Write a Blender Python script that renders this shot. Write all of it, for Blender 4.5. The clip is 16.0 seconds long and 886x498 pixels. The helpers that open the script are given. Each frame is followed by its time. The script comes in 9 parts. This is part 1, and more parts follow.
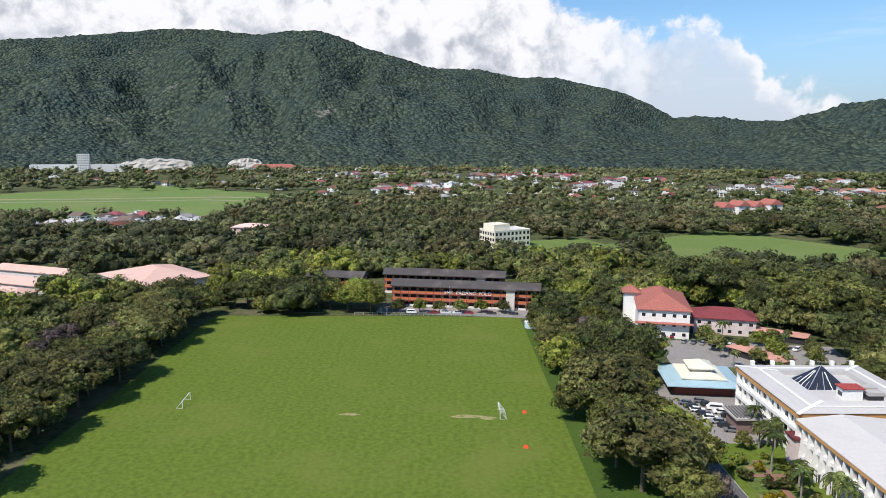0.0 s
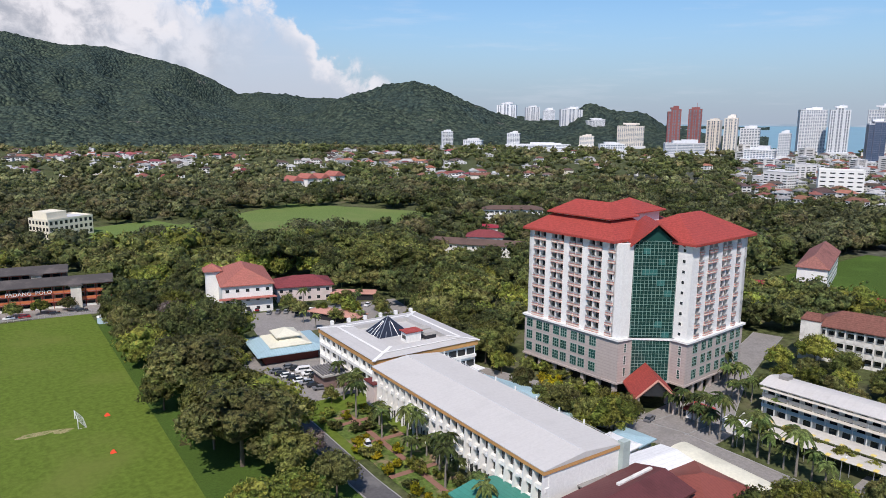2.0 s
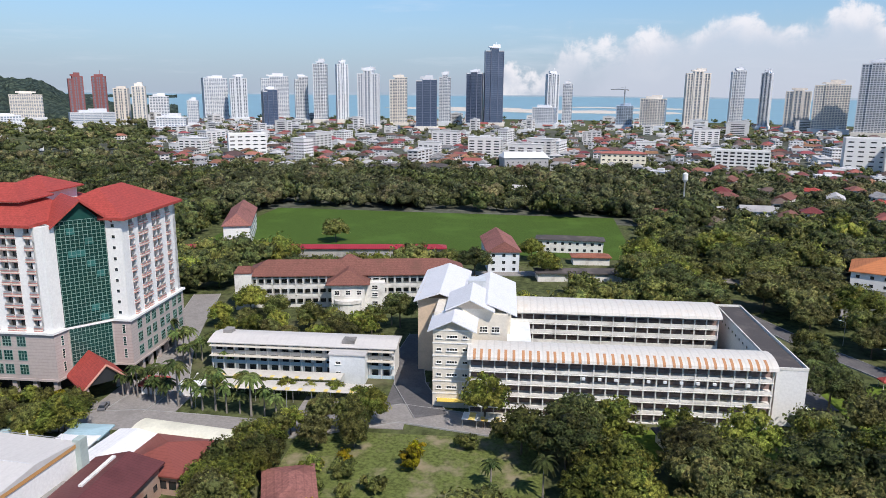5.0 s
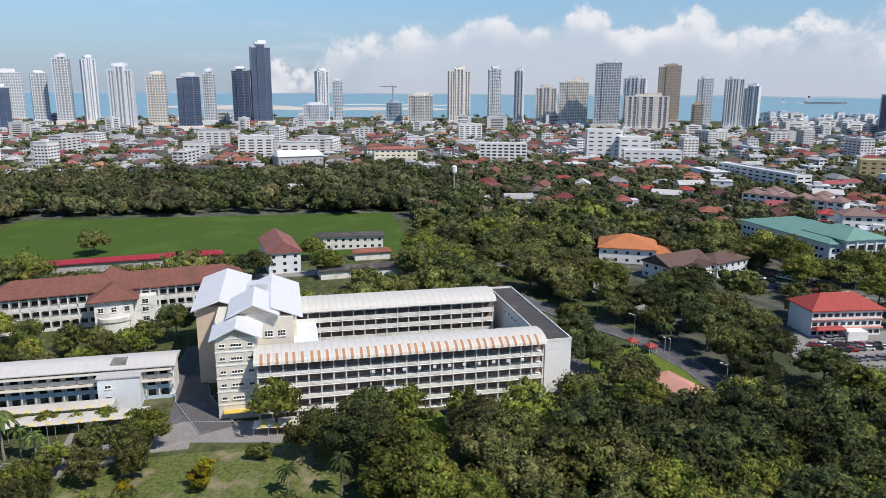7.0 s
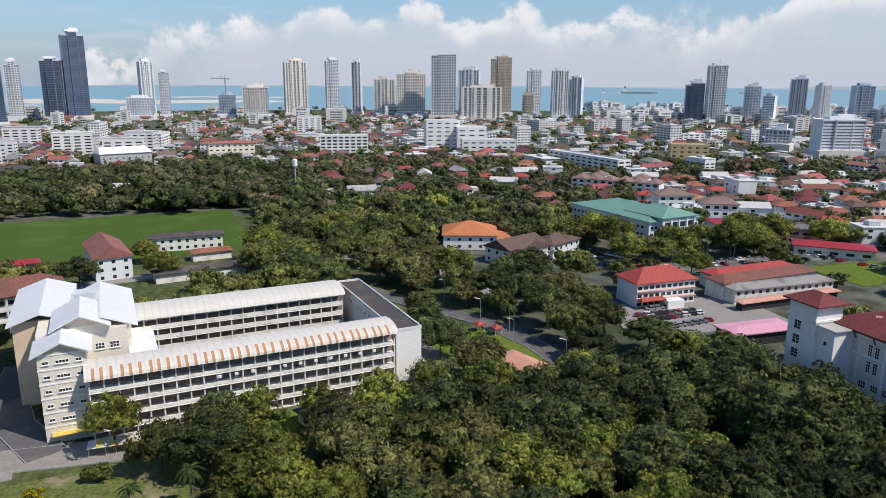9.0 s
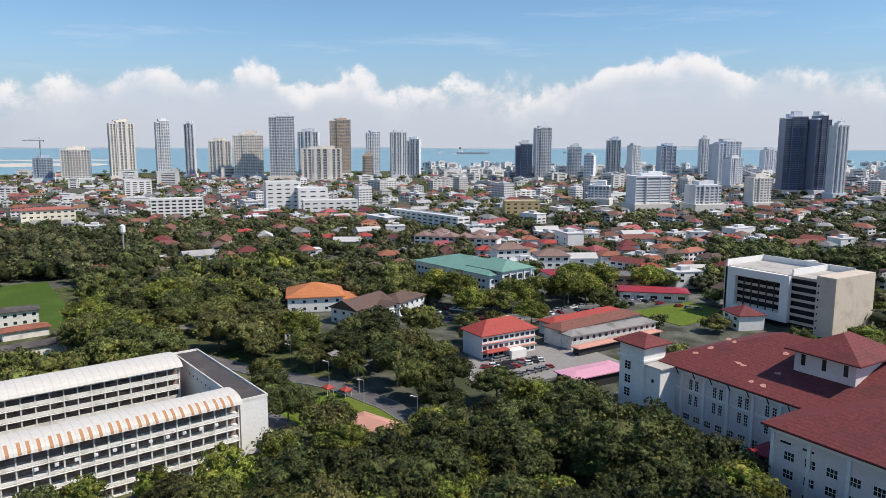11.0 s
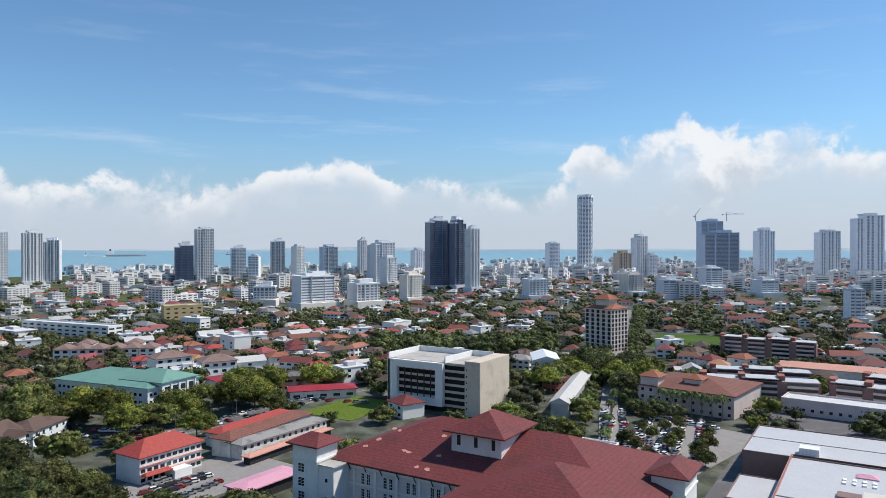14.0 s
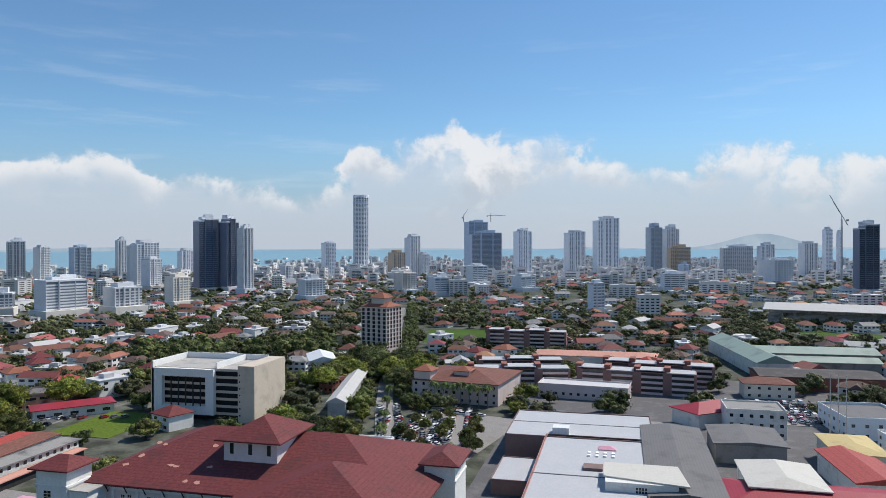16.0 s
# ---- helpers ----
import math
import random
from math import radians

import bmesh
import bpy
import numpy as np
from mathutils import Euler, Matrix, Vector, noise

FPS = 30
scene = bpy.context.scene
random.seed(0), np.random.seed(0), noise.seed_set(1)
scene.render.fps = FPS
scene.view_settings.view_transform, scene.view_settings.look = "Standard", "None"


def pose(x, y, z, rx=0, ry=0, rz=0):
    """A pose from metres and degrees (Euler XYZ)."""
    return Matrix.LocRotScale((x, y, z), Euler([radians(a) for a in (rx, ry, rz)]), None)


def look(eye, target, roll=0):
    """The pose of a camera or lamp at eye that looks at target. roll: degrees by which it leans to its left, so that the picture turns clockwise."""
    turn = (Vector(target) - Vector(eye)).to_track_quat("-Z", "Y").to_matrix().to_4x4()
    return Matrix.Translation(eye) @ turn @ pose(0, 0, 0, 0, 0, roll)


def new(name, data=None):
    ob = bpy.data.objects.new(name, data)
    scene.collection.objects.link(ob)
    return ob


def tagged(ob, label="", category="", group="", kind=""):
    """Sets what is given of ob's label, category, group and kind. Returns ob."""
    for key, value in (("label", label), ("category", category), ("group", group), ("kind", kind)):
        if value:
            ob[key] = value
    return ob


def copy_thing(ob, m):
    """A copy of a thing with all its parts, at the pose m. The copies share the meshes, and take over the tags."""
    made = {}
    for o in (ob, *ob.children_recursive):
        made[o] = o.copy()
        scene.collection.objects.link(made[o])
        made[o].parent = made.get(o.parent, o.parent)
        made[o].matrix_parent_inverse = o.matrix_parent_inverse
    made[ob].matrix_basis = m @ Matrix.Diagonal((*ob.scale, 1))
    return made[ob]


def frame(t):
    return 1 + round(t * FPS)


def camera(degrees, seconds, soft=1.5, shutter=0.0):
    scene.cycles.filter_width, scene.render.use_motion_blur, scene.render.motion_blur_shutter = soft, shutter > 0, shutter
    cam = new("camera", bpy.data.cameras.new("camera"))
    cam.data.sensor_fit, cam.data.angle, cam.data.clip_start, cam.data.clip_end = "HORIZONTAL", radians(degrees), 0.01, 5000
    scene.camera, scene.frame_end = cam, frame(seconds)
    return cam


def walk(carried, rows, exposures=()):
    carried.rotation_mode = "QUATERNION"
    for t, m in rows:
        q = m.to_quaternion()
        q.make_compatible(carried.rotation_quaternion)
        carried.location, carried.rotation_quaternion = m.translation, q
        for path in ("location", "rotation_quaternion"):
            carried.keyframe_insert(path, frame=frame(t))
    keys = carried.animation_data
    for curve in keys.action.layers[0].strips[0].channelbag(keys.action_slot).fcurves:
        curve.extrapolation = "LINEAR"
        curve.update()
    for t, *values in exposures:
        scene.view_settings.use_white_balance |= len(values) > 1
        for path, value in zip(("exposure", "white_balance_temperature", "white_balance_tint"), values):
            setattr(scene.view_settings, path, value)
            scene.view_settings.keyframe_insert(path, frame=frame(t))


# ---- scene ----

# ---------------------------------------------------------------- camera and walk
EYE = 80.0
cam = camera(64.02, 16.0, soft=0.5)
PATH = [
    (0.0, -0.00, -8.92, -0.27), (0.5, -8.54, -9.36, -0.34), (1.0, -16.96, -9.77, -0.39), (1.5, -25.29, -10.20, -0.49),
    (2.0, -33.55, -10.58, -0.52), (2.5, -41.80, -10.95, -0.61), (3.0, -50.06, -11.29, -0.66), (3.5, -58.32, -11.61, -0.62),
    (4.0, -65.66, -11.97, -0.57), (4.5, -71.92, -12.32, -0.54), (5.0, -78.13, -12.66, -0.51), (5.2, -80.57, -12.74, -0.51),
    (7.3, -98.16, -12.71, -0.33), (7.5, -99.49, -12.69, -0.30), (8.0, -102.62, -12.68, -0.27), (8.2, -103.86, -12.90, -0.27),
    (10.1, -115.85, -12.82, -0.18), (10.3, -117.11, -12.46, -0.17), (10.5, -118.39, -11.39, -0.16), (11.0, -121.57, -8.49, -0.14),
    (11.5, -125.47, -4.95, -0.15), (12.0, -129.75, -0.64, -0.08), (12.5, -134.02, -0.31, 0.00), (13.0, -138.68, -0.32, -0.01),
    (13.5, -143.39, -0.33, 0.04), (14.0, -148.09, -0.35, 0.03), (14.5, -152.81, -0.37, 0.02), (15.0, -157.54, -0.39, 0.08),
    (15.5, -162.21, -0.39, 0.12), (16.0, -166.04, -0.40, 0.18),
]
walk(cam, [(t, pose(0, 0, EYE, 90 + tilt, lean, yaw)) for t, yaw, tilt, lean in PATH],
     [(0.0, 0.1, 6500, 13), (1.0, 0.05, 6500, 14), (2.5, -0.15, 6500, 17), (3.5, -0.14, 6500, 16), (5.0, 0.0, 6500, 15), (8.0, -0.1, 6550, 13), (10.5, 0.0, 6750, 14), (11.5, 0.02, 6800, 12), (12.5, 0.03, 6700, 10), (14.0, 0.0, 6500, 10), (16.0, -0.12, 6500, 10)])

# ---------------------------------------------------------------- daylight
SUN_AZ, SUN_EL = 224.0, 52.0
sun_dir = Vector((math.sin(radians(SUN_AZ)) * math.cos(radians(SUN_EL)), math.cos(radians(SUN_AZ)) * math.cos(radians(SUN_EL)), math.sin(radians(SUN_EL))))
sun = new("sun", bpy.data.lights.new("sun", "SUN"))
sun.data.energy, sun.data.angle, sun.data.color = 4.7, radians(0.6), (1.0, 0.935, 0.84)
sun.matrix_world = look(sun_dir * 400, (0, 0, 0))
scene.view_settings.exposure = 0.0


class Nodes:
    """A short hand for node trees."""

    def __init__(self, tree):
        self.tree = tree
        tree.nodes.clear()

    def add(self, kind, inputs=None):
        node = self.tree.nodes.new(kind)
        for key, value in (inputs or {}).items():
            self.put(node.inputs[key], value)
        return node

    def put(self, socket, value):
        if isinstance(value, bpy.types.NodeSocket):
            self.tree.links.new(value, socket)
        else:
            socket.default_value = value

    def math(self, op, a, b=0.0, c=0.0, clamp=False):
        n = self.add("ShaderNodeMath", {0: a, 1: b, 2: c})
        n.operation, n.use_clamp = op, clamp
        return n.outputs[0]

    def mix(self, fac, a, b, blend="MIX"):
        n = self.add("ShaderNodeMix")
        n.data_type, n.blend_type = "RGBA", blend
        self.put(n.inputs["Factor"], fac)
        self.put(n.inputs[6], a)
        self.put(n.inputs[7], b)
        return n.outputs[2]

    def ramp(self, fac, stops, mode="LINEAR"):
        n = self.add("ShaderNodeValToRGB", {"Fac": fac})
        n.color_ramp.interpolation = mode
        els = n.color_ramp.elements
        while len(els) < len(stops):
            els.new(0.5)
        for el, (at, col) in zip(els, stops):
            el.position = at
            el.color = (col, col, col, 1) if isinstance(col, float) else (*col, 1)
        return n.outputs[0]

    def smooth(self, x, lo, hi):
        n = self.add("ShaderNodeMapRange", {0: x, 1: lo, 2: hi})
        n.interpolation_type = "SMOOTHSTEP"
        return n.outputs[0]


# the sky, with a bank of fair-weather cumulus low over the land and a paler horizon
world = bpy.data.worlds.new("world")
scene.world = world
world.use_nodes = True
N = Nodes(world.node_tree)
sky = N.add("ShaderNodeTexSky")
sky.sky_type, sky.sun_disc, sky.sun_elevation, sky.sun_rotation = "NISHITA", False, radians(SUN_EL), radians(SUN_AZ)
sky.altitude, sky.air_density, sky.dust_density, sky.ozone_density = 80.0, 1.0, 0.15, 2.2
where = N.add("ShaderNodeTexCoord").outputs["Generated"]
axes = N.add("ShaderNodeSeparateXYZ", {0: where}).outputs
az = N.math("ADD", N.math("MULTIPLY", N.math("ARCTAN2", axes[0], axes[1]), 0.5 / math.pi), 0.5)
el = N.math("MULTIPLY", N.math("ARCSINE", axes[2]), 180 / math.pi)
# how high the cloud bank reaches, in degrees, round the compass
BANK = [(-180, 7.0), (-172, 6.6), (-164, 6.0), (-140, 5.0), (-60, 9.0), (-34, 12.5), (-20, 12.5), (-8, 12.5), (4, 11.5), (12, 10.0), (17, 9.0), (22, 7.6), (27, 4.0), (33, -2.0), (78, -3.0), (88, 3.6), (93, 5.0), (102, 5.8),
        (107, 7.2), (112, 5.6), (122, 5.0), (130, 4.9), (136, 6.4), (143, 7.2), (149, 5.4), (156, 6.0), (161, 8.6), (168, 9.6), (176, 8.6), (180, 7.0)]
warp = N.add("ShaderNodeTexNoise", {"Vector": where, "Scale": 11.0, "Detail": 6.0}).outputs[0]
az = N.math("ADD", az, N.math("MULTIPLY_ADD", warp, 0.05, -0.025))
top = N.math("MULTIPLY_ADD", N.ramp(az, [((a + 180) / 360, (h + 4.0) / 20.0) for a, h in BANK], "EASE"), 20.0, -4.0)
billow = N.add("ShaderNodeTexNoise", {"Vector": where, "Scale": 26.0, "Detail": 9.0, "Roughness": 0.60, "Distortion": 0.25}).outputs[0]
clump = N.add("ShaderNodeTexNoise", {"Vector": where, "Scale": 9.0, "Detail": 2.0}).outputs[0]
big = N.smooth(top, 8.0, 11.0)
edge = N.math("ADD", top, N.math("MULTIPLY_ADD", billow, 5.0, -2.9))
edge = N.math("ADD", edge, N.math("MULTIPLY_ADD", clump, 6.5, -3.3))
deep = N.math("SUBTRACT", edge, el)
thick = N.math("MULTIPLY_ADD", big, 6.0, 2.2)
puff = N.math("MULTIPLY", N.smooth(deep, -0.1, 0.9), N.math("SUBTRACT", 1.0, N.smooth(N.math("DIVIDE", deep, thick), 0.55, 1.6)))
puff = N.math("MULTIPLY", puff, N.math("MAXIMUM", big, N.smooth(N.math("ADD", warp, N.math("MULTIPLY", billow, 0.5)), 0.60, 0.82)))
veil = N.math("MULTIPLY", N.smooth(deep, -0.6, 2.4), N.smooth(top, 1.0, 5.0))
streak_at = N.add("ShaderNodeMapping", {"Vector": where, "Scale": (3.0, 3.0, 26.0)}).outputs[0]
streak = N.add("ShaderNodeTexNoise", {"Vector": streak_at, "Scale": 1.6, "Detail": 6.0, "Roughness": 0.6}).outputs[0]
streak = N.math("MULTIPLY", N.smooth(streak, 0.54, 0.78), N.math("MULTIPLY", N.smooth(el, 22.0, 6.0), 0.7))
shade = N.smooth(N.math("ADD", N.math("MULTIPLY", billow, 2.2), N.math("MULTIPLY", N.math("DIVIDE", deep, thick), -0.42)), 0.52, 1.08)
cloud_col = N.mix(shade, N.mix(big, (0.64, 0.70, 0.78, 1), (0.46, 0.50, 0.56, 1)), (0.92, 0.93, 0.95, 1))
blue = N.mix(1.0, sky.outputs[0], (0.089, 0.116, 0.132, 1), "MULTIPLY")
haze = N.smooth(el, 10.0, -0.5)
air = N.mix(N.math("MULTIPLY", haze, 0.86), blue, (0.35, 0.435, 0.575, 1))
air = N.mix(N.math("MULTIPLY", streak, 0.35), air, (0.80, 0.87, 0.95, 1))
air = N.mix(N.math("MULTIPLY", veil, 0.60), air, (0.655, 0.705, 0.80, 1))
whole = N.mix(N.math("MULTIPLY", puff, N.math("MULTIPLY_ADD", big, 0.12, 0.84)), air, cloud_col)
back = N.add("ShaderNodeBackground", {"Color": whole, "Strength": 1.0})
N.add("ShaderNodeOutputWorld", {"Surface": back.outputs[0]})

# ---------------------------------------------------------------- materials


def material(name, col, rough=0.8, metal=0.0, vary=0.06, grain=1.5, stain=0.15, stain_size=0.15, bump=0.04, bump_size=6.0, each=0.0, island=0.0, spec=0.3, tint=None, rows=None, hue=0.0):
    """A weathered surface: fine grain, broad stains, relief; each / island: how far whole objects or loose pieces differ; rows: (axis, per metre, depth) for ribs or courses."""
    m = bpy.data.materials.new(name)
    m.use_nodes = True
    n = Nodes(m.node_tree)
    at = n.add("ShaderNodeTexCoord").outputs["Object"]
    fine = n.add("ShaderNodeTexNoise", {"Vector": at, "Scale": grain, "Detail": 6.0, "Roughness": 0.65}).outputs[0]
    wide = n.add("ShaderNodeTexNoise", {"Vector": at, "Scale": stain_size, "Detail": 5.0, "Roughness": 0.6}).outputs[0]
    c = n.mix(n.smooth(fine, 0.3, 0.7), tuple(v * (1 - vary) for v in col) + (1,), tuple(min(1, v * (1 + vary)) for v in col) + (1,))
    dirt = tint or tuple(v * 0.55 for v in col)
    c = n.mix(n.math("MULTIPLY", n.smooth(wide, 0.48, 0.72), stain * 2.2), c, (*dirt, 1))
    if each or hue:
        rnd = n.add("ShaderNodeObjectInfo").outputs["Random"]
        hsv = n.add("ShaderNodeHueSaturation", {"Color": c, "Value": n.math("MULTIPLY_ADD", rnd, 2 * each, 1 - each), "Hue": n.math("MULTIPLY_ADD", n.math("FRACT", n.math("MULTIPLY", rnd, 7.31)), 2 * hue, 0.5 - hue)})
        c = hsv.outputs[0]
    if island:
        rnd = n.add("ShaderNodeNewGeometry").outputs["Random Per Island"]
        hsv = n.add("ShaderNodeHueSaturation", {"Color": c, "Value": n.math("MULTIPLY_ADD", rnd, 2 * island, 1 - island), "Hue": n.math("MULTIPLY_ADD", n.math("FRACT", n.math("MULTIPLY", rnd, 9.7)), 0.05, 0.475)})
        c = hsv.outputs[0]
    relief = n.add("ShaderNodeTexNoise", {"Vector": at, "Scale": bump_size, "Detail": 4.0}).outputs[0]
    if rows:
        axis, per, depth = rows
        comp = n.add("ShaderNodeSeparateXYZ", {0: at}).outputs[axis]
        tri = n.math("PINGPONG", n.math("MULTIPLY", comp, per), 0.5)
        groove = n.smooth(tri, 0.0, 0.16)
        c = n.mix(n.math("MULTIPLY", n.math("SUBTRACT", 1.0, groove), depth), c, tuple(v * 0.4 for v in col) + (1,))
        relief = n.math("ADD", n.math("MULTIPLY", relief, 0.3), groove)
    bm_node = n.add("ShaderNodeBump", {"Height": relief, "Strength": min(1.0, bump * 3), "Distance": 0.15})
    p = n.add("ShaderNodeBsdfPrincipled", {"Base Color": c, "Roughness": rough, "Metallic": metal, "Specular IOR Level": spec, "Normal": bm_node.outputs[0]})
    n.add("ShaderNodeOutputMaterial", {"Surface": p.outputs[0]})
    return m


M = {}
